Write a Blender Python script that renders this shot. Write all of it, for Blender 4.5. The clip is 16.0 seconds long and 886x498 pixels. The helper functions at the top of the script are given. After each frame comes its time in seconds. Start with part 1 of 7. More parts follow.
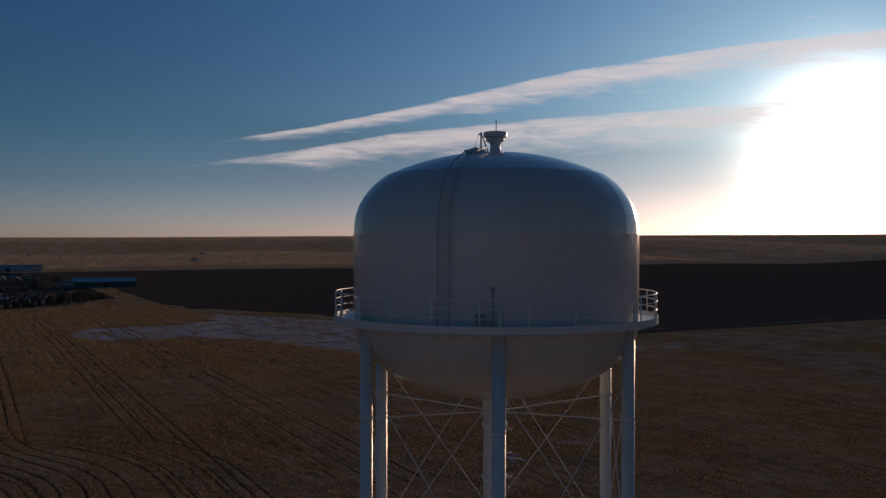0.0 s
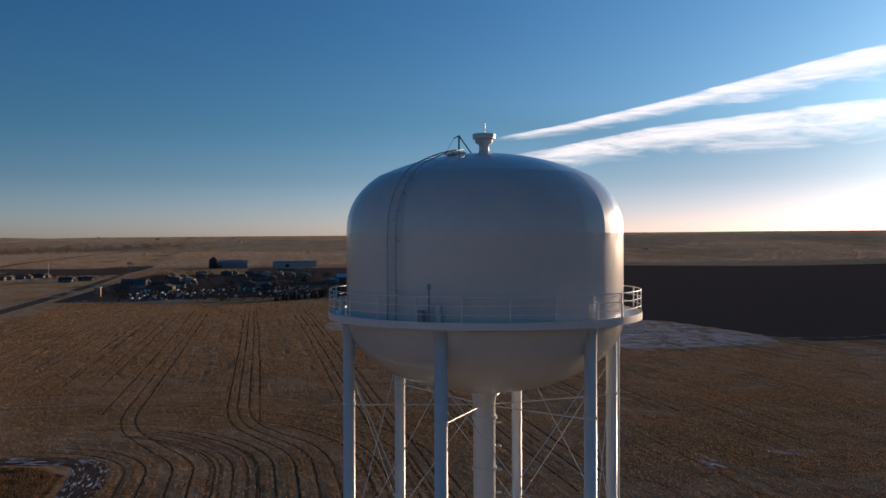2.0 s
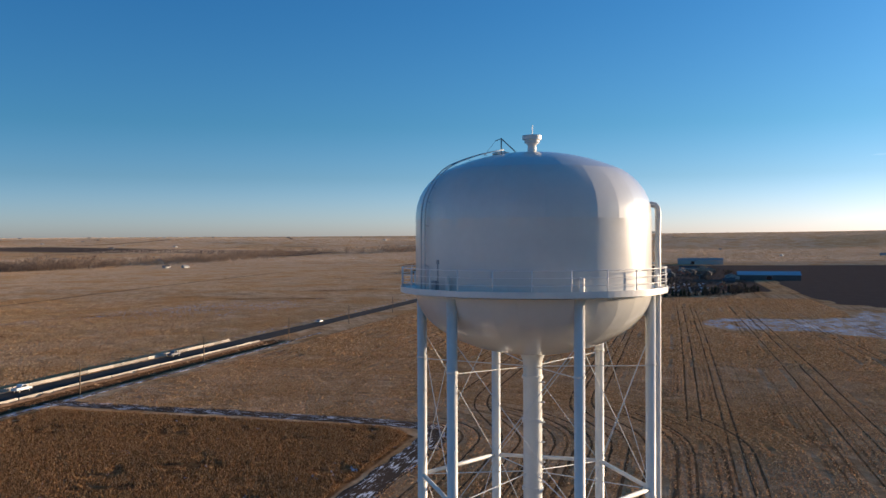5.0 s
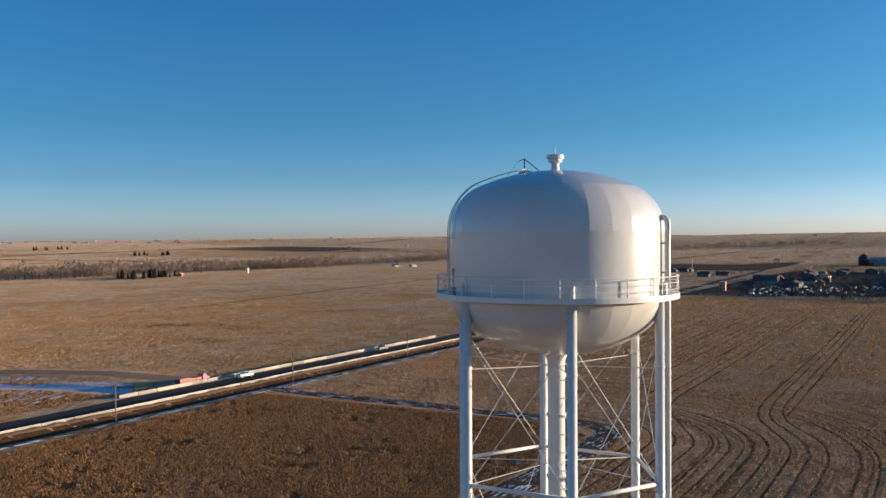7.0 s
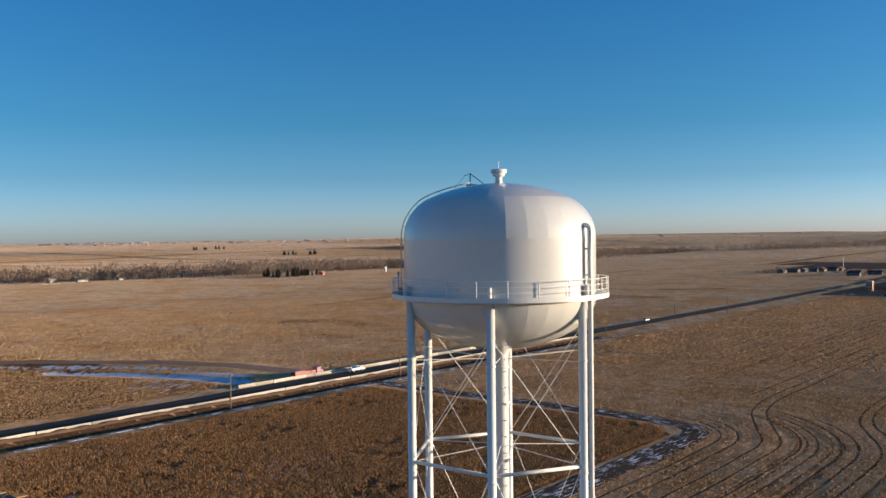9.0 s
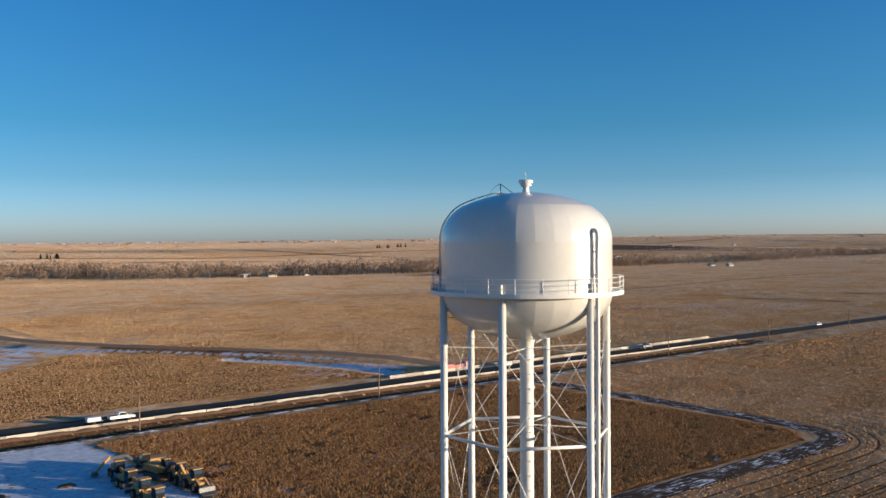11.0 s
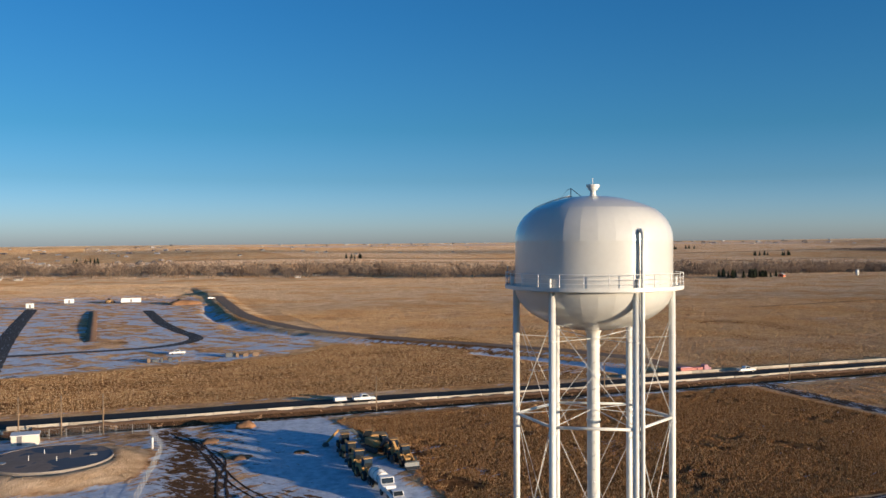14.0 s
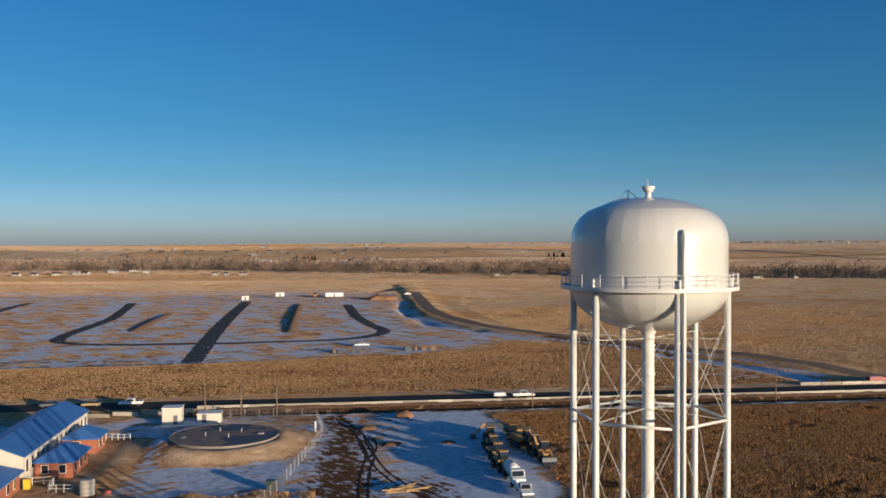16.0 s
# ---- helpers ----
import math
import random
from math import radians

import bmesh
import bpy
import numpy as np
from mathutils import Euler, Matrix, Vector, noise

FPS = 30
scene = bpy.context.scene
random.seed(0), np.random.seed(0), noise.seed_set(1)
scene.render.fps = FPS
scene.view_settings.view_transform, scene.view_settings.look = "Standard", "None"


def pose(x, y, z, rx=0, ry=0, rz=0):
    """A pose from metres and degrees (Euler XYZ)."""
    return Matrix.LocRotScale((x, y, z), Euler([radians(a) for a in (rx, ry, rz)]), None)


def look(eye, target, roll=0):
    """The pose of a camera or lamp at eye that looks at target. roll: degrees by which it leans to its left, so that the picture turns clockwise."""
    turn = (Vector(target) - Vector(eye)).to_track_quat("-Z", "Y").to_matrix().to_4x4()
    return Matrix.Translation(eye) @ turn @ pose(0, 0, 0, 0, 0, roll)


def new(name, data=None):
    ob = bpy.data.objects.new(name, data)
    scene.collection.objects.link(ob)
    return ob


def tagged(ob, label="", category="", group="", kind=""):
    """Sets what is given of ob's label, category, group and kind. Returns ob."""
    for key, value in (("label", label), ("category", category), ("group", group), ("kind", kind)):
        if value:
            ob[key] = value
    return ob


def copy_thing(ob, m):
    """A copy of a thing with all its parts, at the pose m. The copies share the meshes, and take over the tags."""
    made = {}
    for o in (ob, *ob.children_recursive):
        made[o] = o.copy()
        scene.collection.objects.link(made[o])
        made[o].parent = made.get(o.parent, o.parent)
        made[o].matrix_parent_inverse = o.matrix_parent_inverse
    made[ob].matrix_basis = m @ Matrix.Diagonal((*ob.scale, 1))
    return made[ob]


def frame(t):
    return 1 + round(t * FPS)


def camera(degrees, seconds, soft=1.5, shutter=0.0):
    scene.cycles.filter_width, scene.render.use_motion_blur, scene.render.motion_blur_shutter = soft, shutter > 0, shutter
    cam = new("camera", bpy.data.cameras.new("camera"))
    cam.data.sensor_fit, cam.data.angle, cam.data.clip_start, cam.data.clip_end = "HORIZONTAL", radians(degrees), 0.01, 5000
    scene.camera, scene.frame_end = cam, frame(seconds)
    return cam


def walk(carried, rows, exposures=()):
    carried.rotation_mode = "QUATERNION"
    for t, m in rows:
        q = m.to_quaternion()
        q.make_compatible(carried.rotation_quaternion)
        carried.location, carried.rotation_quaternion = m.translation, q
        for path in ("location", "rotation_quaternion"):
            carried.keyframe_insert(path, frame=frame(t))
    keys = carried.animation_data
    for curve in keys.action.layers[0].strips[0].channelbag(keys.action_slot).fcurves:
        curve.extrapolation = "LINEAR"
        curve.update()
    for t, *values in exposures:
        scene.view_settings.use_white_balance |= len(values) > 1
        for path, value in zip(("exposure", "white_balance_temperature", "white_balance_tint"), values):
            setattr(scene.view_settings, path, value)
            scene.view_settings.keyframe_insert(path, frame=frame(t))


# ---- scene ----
cam = camera(53.1, 16.0)
PATH = [
    (0, (18.634, -34.159, 38.766), (17.575, -32.462, 38.759), 0.1),
    (0.5, (21.356, -32.755, 38.79), (20.163, -31.149, 38.782), 0.2),
    (1, (23.771, -31.15, 38.819), (22.438, -29.659, 38.807), 0.0),
    (1.5, (26.264, -29.495, 38.786), (24.815, -28.117, 38.773), -0.0),
    (2, (28.777, -27.874, 38.848), (27.277, -26.55, 38.834), -0.1),
    (2.5, (31.355, -26.193, 38.899), (29.765, -24.981, 38.884), -0.0),
    (3, (34.064, -24.548, 38.805), (32.382, -23.466, 38.789), -0.1),
    (3.5, (36.933, -22.842, 38.688), (35.173, -21.892, 38.671), -0.1),
    (4, (39.496, -20.99, 38.505), (37.669, -20.176, 38.488), -0.1),
    (4.5, (41.849, -18.891, 38.356), (39.965, -18.22, 38.337), -0.1),
    (5, (44.116, -16.775, 38.181), (42.185, -16.255, 38.163), -0.2),
    (5.2, (44.949, -15.833, 38.189), (43.002, -15.376, 38.17), -0.1),
    (7.5, (53.061, -3.764, 38.906), (51.062, -3.79, 38.89), -0.4),
    (8, (54.56, -0.417, 38.976), (52.562, -0.496, 38.96), -0.3),
    (8.2, (55.111, 0.69, 39.027), (53.118, 0.523, 39.012), -0.5),
    (10.3, (60.904, 12.84, 39.225), (58.948, 12.423, 39.207), -0.5),
    (10.5, (61.457, 13.969, 39.213), (59.516, 13.489, 39.196), -0.4),
    (11, (62.523, 16.884, 39.355), (60.65, 16.185, 39.337), -0.3),
    (11.5, (63.365, 19.736, 39.383), (61.579, 18.835, 39.367), -0.3),
    (12, (63.747, 22.635, 39.315), (62.046, 21.582, 39.3), -0.3),
    (12.5, (63.626, 25.594, 39.154), (62.009, 24.417, 39.144), -0.2),
    (13, (63.177, 28.839, 39.079), (61.554, 27.671, 39.071), -0.2),
    (13.5, (62.707, 31.966, 39.063), (61.092, 30.786, 39.054), -0.2),
    (14, (62.183, 35.051, 39.095), (60.629, 33.792, 39.083), -0.2),
    (14.5, (61.357, 38.172, 39.05), (59.877, 36.826, 39.037), -0.1),
    (15, (59.945, 41.131, 39.099), (58.545, 39.702, 39.086), -0.1),
    (15.5, (58.267, 43.801, 39.117), (56.958, 42.289, 39.104), 0.1),
    (16, (56.508, 46.356, 39.247), (55.288, 44.772, 39.232), 0.0),
]
EXPOSURE = [(0, -1.0, 6550, 25), (1, -0.36, 6450, 23), (2, 0.02, 6350, 21), (3, 0.28, 6250, 19), (3.5, 0.44, 6200, 18), (4, 0.66, 6150, 17), (5, 0.95, 6050, 15), (8, 1.0, 5920, 12), (11, 1.0, 5880, 10), (12.5, 0.82, 5880, 10), (14.5, 0.7, 5880, 10), (16, 0.48, 5880, 10)]
walk(cam, [(t, look(e, g, r)) for t, e, g, r in PATH], EXPOSURE)

# ---- world, sun, exposure ----
SUN_AZ, SUN_EL = 97.6, 5.4
world = bpy.data.worlds.new("sky")
scene.world = world
world.use_nodes = True
wn = world.node_tree.nodes
sky = wn.new("ShaderNodeTexSky")
sky.sky_type = 'NISHITA'
sky.sun_disc = False
sky.sun_elevation = radians(SUN_EL)
sky.sun_rotation = radians(90 - SUN_AZ)
sky.altitude = 900
sky.air_density = 0.78
sky.dust_density = 1.5
sky.ozone_density = 3.2
# the air near the horizon is hazier than the sky model has it, the zenith purer blue
air = wn.new("ShaderNodeTexCoord")
split = wn.new("ShaderNodeSeparateXYZ")
world.node_tree.links.new(air.outputs["Generated"], split.inputs[0])
grade = wn.new("ShaderNodeValToRGB")
ge = grade.color_ramp.elements
ge[0].position, ge[0].color = 0.0, (1.90, 1.64, 1.86, 1)
ge[1].position, ge[1].color = 0.55, (0.50, 1.0, 1.08, 1)
ge.new(0.02).color = (1.72, 1.53, 1.66, 1)
ge.new(0.07).color = (1.00, 1.09, 1.08, 1)
ge.new(0.127).color = (0.66, 0.98, 0.93, 1)
ge.new(0.25).color = (0.52, 0.97, 1.02, 1)
world.node_tree.links.new(split.outputs[2], grade.inputs[0])
tintmul = wn.new("ShaderNodeVectorMath")
tintmul.operation = 'MULTIPLY'
world.node_tree.links.new(sky.outputs[0], tintmul.inputs[0])
world.node_tree.links.new(grade.outputs[0], tintmul.inputs[1])
_d = Vector((math.cos(radians(SUN_EL)) * math.cos(radians(SUN_AZ)), math.cos(radians(SUN_EL)) * math.sin(radians(SUN_AZ)), math.sin(radians(SUN_EL))))


def sky_math(op, a, b=0.0):
    n = wn.new("ShaderNodeMath")
    n.operation = op
    for i, x in enumerate((a, b)):
        if isinstance(x, (int, float)):
            n.inputs[i].default_value = x
        else:
            world.node_tree.links.new(x, n.inputs[i])
    return n.outputs[0]


# the bright ring of forward-scattered light close round the low sun; less of it spread along the skyline
towards = wn.new("ShaderNodeVectorMath")
towards.operation = 'DOT_PRODUCT'
world.node_tree.links.new(air.outputs["Generated"], towards.inputs[0])
towards.inputs[1].default_value = _d
near_sun = sky_math('MAXIMUM', towards.outputs["Value"], 0.0)
ring = sky_math('ADD', sky_math('MULTIPLY', sky_math('POWER', near_sun, 500.0), 90.0), sky_math('MULTIPLY', sky_math('POWER', near_sun, 60.0), 2.6))
spread = wn.new("ShaderNodeMapRange")
spread.interpolation_type = 'SMOOTHSTEP'
world.node_tree.links.new(near_sun, spread.inputs[0])
spread.inputs[1].default_value, spread.inputs[2].default_value = 0.72, 0.985
spread.inputs[3].default_value, spread.inputs[4].default_value = 1.0, 0.62
low = wn.new("ShaderNodeMapRange")
low.interpolation_type = 'SMOOTHSTEP'
world.node_tree.links.new(split.outputs[2], low.inputs[0])
low.inputs[1].default_value, low.inputs[2].default_value = 0.02, 0.16
low.inputs[3].default_value, low.inputs[4].default_value = 0.0, 1.0
kept = sky_math('MAXIMUM', spread.outputs[0], low.outputs[0])
even = wn.new("ShaderNodeVectorMath")
even.operation = 'SCALE'
world.node_tree.links.new(tintmul.outputs[0], even.inputs[0])
world.node_tree.links.new(kept, even.inputs["Scale"])
glow = wn.new("ShaderNodeVectorMath")
glow.operation = 'SCALE'
glow.inputs[0].default_value = (1.0, 0.92, 0.76)
world.node_tree.links.new(ring, glow.inputs["Scale"])
total = wn.new("ShaderNodeVectorMath")
world.node_tree.links.new(even.outputs[0], total.inputs[0])
world.node_tree.links.new(glow.outputs[0], total.inputs[1])
wide = wn.new("ShaderNodeVectorMath")
wide.operation = 'SCALE'
wide.inputs[0].default_value = (0.75, 1.7, 3.3)
world.node_tree.links.new(sky_math('POWER', near_sun, 8.0), wide.inputs["Scale"])
full = wn.new("ShaderNodeVectorMath")
world.node_tree.links.new(total.outputs[0], full.inputs[0])
world.node_tree.links.new(wide.outputs[0], full.inputs[1])
world.node_tree.links.new(full.outputs[0], wn["Background"].inputs[0])
wn["Background"].inputs[1].default_value = 0.096
sun_data = bpy.data.lights.new("sun", 'SUN')
sun_data.energy = 4.5
sun_data.angle = radians(0.53)
sun_data.color = (1.0, 0.73, 0.45)
sun = new("sun", sun_data)
sun.rotation_mode = 'QUATERNION'
sun.rotation_quaternion = _d.to_track_quat('Z', 'Y')
sun.location = _d * 300

# ---- frame of the land: u runs along the highway, v across it ----
UX, UY = math.cos(radians(150.2)), math.sin(radians(150.2))
VX, VY = -UY, UX


def W(u, v, z=0.0):
    return Vector((u * UX + v * VX, u * UY + v * VY, z))


ROAD_RZ = 150.2


# ---- materials ----
def mat(name, color, rough=0.6, metal=0.0, noise_scale=0.0, var=0.0, bump=0.0, bump_scale=None, emit=0.0, rand=0.0, spec=None):
    m = bpy.data.materials.new(name)
    m.use_nodes = True
    nt = m.node_tree
    p = nt.nodes["Principled BSDF"]
    p.inputs["Base Color"].default_value = (*color, 1)
    p.inputs["Roughness"].default_value = rough
    p.inputs["Metallic"].default_value = metal
    if spec is not None:
        p.inputs["Specular IOR Level"].default_value = spec
    col = None
    co = nt.nodes.new("ShaderNodeTexCoord")
    if var > 0:
        n1 = nt.nodes.new("ShaderNodeTexNoise")
        n1.inputs["Scale"].default_value = noise_scale
        n1.inputs["Detail"].default_value = 6
        n1.inputs["Roughness"].default_value = 0.65
        nt.links.new(co.outputs["Object"], n1.inputs["Vector"])
        n2 = nt.nodes.new("ShaderNodeTexNoise")
        n2.inputs["Scale"].default_value = noise_scale * 7.3
        n2.inputs["Detail"].default_value = 4
        nt.links.new(co.outputs["Object"], n2.inputs["Vector"])
        add = nt.nodes.new("ShaderNodeMath")
        add.operation = 'MULTIPLY_ADD'
        nt.links.new(n2.outputs[0], add.inputs[0])
        add.inputs[1].default_value = 0.5
        nt.links.new(n1.outputs[0], add.inputs[2])
        mr = nt.nodes.new("ShaderNodeMapRange")
        mr.inputs[1].default_value, mr.inputs[2].default_value = 0.45, 1.05
        mr.inputs[3].default_value, mr.inputs[4].default_value = 1 - var, 1 + var
        nt.links.new(add.outputs[0], mr.inputs[0])
        fac = mr.outputs[0]
        if rand > 0:
            oi = nt.nodes.new("ShaderNodeObjectInfo")
            mr2 = nt.nodes.new("ShaderNodeMapRange")
            mr2.inputs[3].default_value, mr2.inputs[4].default_value = 1 - rand, 1 + rand
            nt.links.new(oi.outputs["Random"], mr2.inputs[0])
            mu = nt.nodes.new("ShaderNodeMath")
            mu.operation = 'MULTIPLY'
            nt.links.new(fac, mu.inputs[0])
            nt.links.new(mr2.outputs[0], mu.inputs[1])
            fac = mu.outputs[0]
        vm = nt.nodes.new("ShaderNodeVectorMath")
        vm.operation = 'SCALE'
        vm.inputs[0].default_value = color
        nt.links.new(fac, vm.inputs["Scale"])
        nt.links.new(vm.outputs[0], p.inputs["Base Color"])
    if bump > 0:
        nb = nt.nodes.new("ShaderNodeTexNoise")
        nb.inputs["Scale"].default_value = bump_scale or noise_scale * 3
        nb.inputs["Detail"].default_value = 5
        nt.links.new(co.outputs["Object"], nb.inputs["Vector"])
        b = nt.nodes.new("ShaderNodeBump")
        b.inputs["Strength"].default_value = 1.0
        b.inputs["Distance"].default_value = bump
        nt.links.new(nb.outputs[0], b.inputs["Height"])
        nt.links.new(b.outputs[0], p.inputs["Normal"])
    if emit > 0:
        p.inputs["Emission Color"].default_value = (*color, 1)
        p.inputs["Emission Strength"].default_value = emit
    return m


M_TANK = mat("white_tank_paint", (0.585, 0.59, 0.56), 0.28, 0, 0.35, 0.05, 0.012, 0.55)
M_TANK.node_tree.nodes["Principled BSDF"].inputs["Coat Weight"].default_value = 0.7
M_TANK.node_tree.nodes["Principled BSDF"].inputs["Coat Roughness"].default_value = 0.16
M_STEEL = mat("white_column_paint", (0.66, 0.665, 0.63), 0.38, 0, 0.8, 0.07, 0.002, 3)
M_LADDER = mat("grey_ladder_steel", (0.42, 0.44, 0.46), 0.5, 0.2, 2.0, 0.15)
M_RAIL = mat("white_rail_paint", (0.76, 0.75, 0.73), 0.42, 0, 2.0, 0.08)
M_DARKSTEEL = mat("dark_steel", (0.10, 0.11, 0.12), 0.5, 0.4, 2.0, 0.2)
M_CONC = mat("concrete", (0.46, 0.43, 0.38), 0.85, 0, 0.6, 0.22, 0.01, 4, rand=0.12)
M_ASPHALT = mat("asphalt", (0.058, 0.052, 0.047), 0.95, 0, 0.15, 0.3, 0.01, 5, spec=0.08)
M_DIRT = mat("excavated_dirt", (0.13, 0.075, 0.042), 0.95, 0, 0.12, 0.4, 0.25, 0.8)
M_PAINT_Y = mat("yellow_machine_paint", (0.44, 0.25, 0.085), 0.75, 0, 1.0, 0.3, rand=0.1)
M_RUBBER = mat("tyre_rubber", (0.025, 0.025, 0.025), 0.85, 0, 2.0, 0.25)
M_GLASS = mat("dark_glass", (0.02, 0.025, 0.03), 0.08, 0, 1.0, 0.1)
M_WHITE = mat("white_vehicle_paint", (0.78, 0.78, 0.76), 0.35, 0, 1.2, 0.06)
M_GREY = mat("grey_vehicle_paint", (0.16, 0.16, 0.17), 0.35, 0, 1.2, 0.1)
M_POLE = mat("weathered_pole_wood", (0.20, 0.14, 0.09), 0.9, 0, 1.5, 0.25)


# ---- mesh helpers ----
def link_bm(name, bm, material, parent=None, label="", smooth=False):
    me = bpy.data.meshes.new(name)
    bm.normal_update()
    if smooth:
        for f in bm.faces:
            f.smooth = True
    bm.to_mesh(me)
    bm.free()
    for mm in (material if isinstance(material, (list, tuple)) else [material]):
        me.materials.append(mm)
    ob = new(name, me)
    if parent is not None:
        ob.parent = parent
    if label:
        ob["label"] = label
    return ob


def part(name, bm, material, parent, label="", smooth=False):
    return link_bm(name, bm, material, parent, label, smooth)


def thing(name, label, category, m=None, group="", kind=""):
    ob = new(name, None)
    ob.empty_display_size = 0.3
    if m is not None:
        ob.matrix_basis = m
    return tagged(ob, label, category, group, kind)


def box(bm, x0, x1, y0, y1, z0, z1, bevel=0.0):
    r = bmesh.ops.create_cube(bm, size=1.0)
    vs = r["verts"]
    bmesh.ops.scale(bm, vec=(x1 - x0, y1 - y0, z1 - z0), verts=vs)
    bmesh.ops.translate(bm, vec=((x0 + x1) / 2, (y0 + y1) / 2, (z0 + z1) / 2), verts=vs)
    if bevel > 0:
        es = list({e for v in vs for e in v.link_edges})
        bmesh.ops.bevel(bm, geom=es, offset=bevel, segments=1, affect='EDGES')
    return vs


def boxbm(*a, bevel=0.0):
    bm = bmesh.new()
    box(bm, *a, bevel=bevel)
    return bm


def rod(bm, a, b, r, n=8, r2=None, caps=True):
    a, b = Vector(a), Vector(b)
    d = b - a
    q = d.to_track_quat('Z', 'Y')
    r2 = r if r2 is None else r2
    ra, rb = [], []
    for i in range(n):
        t = 2 * math.pi * i / n
        c = Vector((math.cos(t), math.sin(t), 0))
        ra.append(bm.verts.new(a + q @ (c * r)))
        rb.append(bm.verts.new(b + q @ (c * r2)))
    for i in range(n):
        f = bm.faces.new((ra[i], ra[(i + 1) % n], rb[(i + 1) % n], rb[i]))
        f.smooth = n > 6
    if caps:
        bm.faces.new(ra[::-1])
        bm.faces.new(rb)


def rodbm(*a, **k):
    bm = bmesh.new()
    rod(bm, *a, **k)
    return bm


def lathe(profile, n=32, smooth=True, bm=None):
    """profile: list of (r, z), from bottom to top."""
    bm = bm or bmesh.new()
    rings = []
    for r, z in profile:
        if r < 1e-5:
            rings.append([bm.verts.new((0, 0, z))])
        else:
            rings.append([bm.verts.new((r * math.cos(2 * math.pi * i / n), r * math.sin(2 * math.pi * i / n), z)) for i in range(n)])
    for a, b in zip(rings, rings[1:]):
        for i in range(n):
            j = (i + 1) % n
            if len(a) == 1 and len(b) == 1:
                continue
            if len(a) == 1:
                f = bm.faces.new((a[0], b[j], b[i]))
            elif len(b) == 1:
                f = bm.faces.new((a[i], a[j], b[0]))
            else:
                f = bm.faces.new((a[i], a[j], b[j], b[i]))
            f.smooth = smooth
    return bm


def tube(pts, r, n=8, closed=False, bm=None):
    """A round bar through the points."""
    bm = bm or bmesh.new()
    pts = [Vector(p) for p in pts]
    k = len(pts)
    rings = []
    up = Vector((0, 0, 1))
    for i, p in enumerate(pts):
        a = pts[i - 1] if (i > 0 or closed) else p
        b = pts[(i + 1) % k] if (i < k - 1 or closed) else p
        d = (b - a).normalized()
        s = d.cross(up)
        if s.length < 1e-3:
            s = d.cross(Vector((1, 0.3, 0)))
        s.normalize()
        w = s.cross(d)
        rings.append([bm.verts.new(p + r * (math.cos(2 * math.pi * j / n) * s + math.sin(2 * math.pi * j / n) * w)) for j in range(n)])
    for i in range(k if closed else k - 1):
        a, b = rings[i], rings[(i + 1) % k]
        for j in range(n):
            f = bm.faces.new((a[j], a[(j + 1) % n], b[(j + 1) % n], b[j]))
            f.smooth = True
    if not closed:
        bm.faces.new(rings[0][::-1])
        bm.faces.new(rings[-1])
    bmesh.ops.recalc_face_normals(bm, faces=bm.faces)
    return bm


# ---- the land ----
def smooth01(a, b, x):
    t = np.clip((x - a) / (b - a), 0, 1)
    return t * t * (3 - 2 * t)


def wob(u, v, s, seed=0):
    """A cheap smooth wobble between about -1 and 1, at scale s metres."""
    rng = np.random.RandomState(seed + 11)
    out = 0
    for k in range(6):
        a = rng.uniform(0, 6.283)
        f = 2 * math.pi / s * rng.uniform(0.5, 1.9)
        out = out + np.sin((u * math.cos(a) + v * math.sin(a)) * f + rng.uniform(0, 6.283))
    return out / 3.0


HORIZON = [(0, .3), (90, .74), (100, .72), (118, .68), (130, .62), (142, .49), (150, .44), (160, .36), (175, .3), (185, .28), (195, .2), (207, .1), (224, 0), (240, -.06), (256, -.2), (300, -.1), (360, .3)]


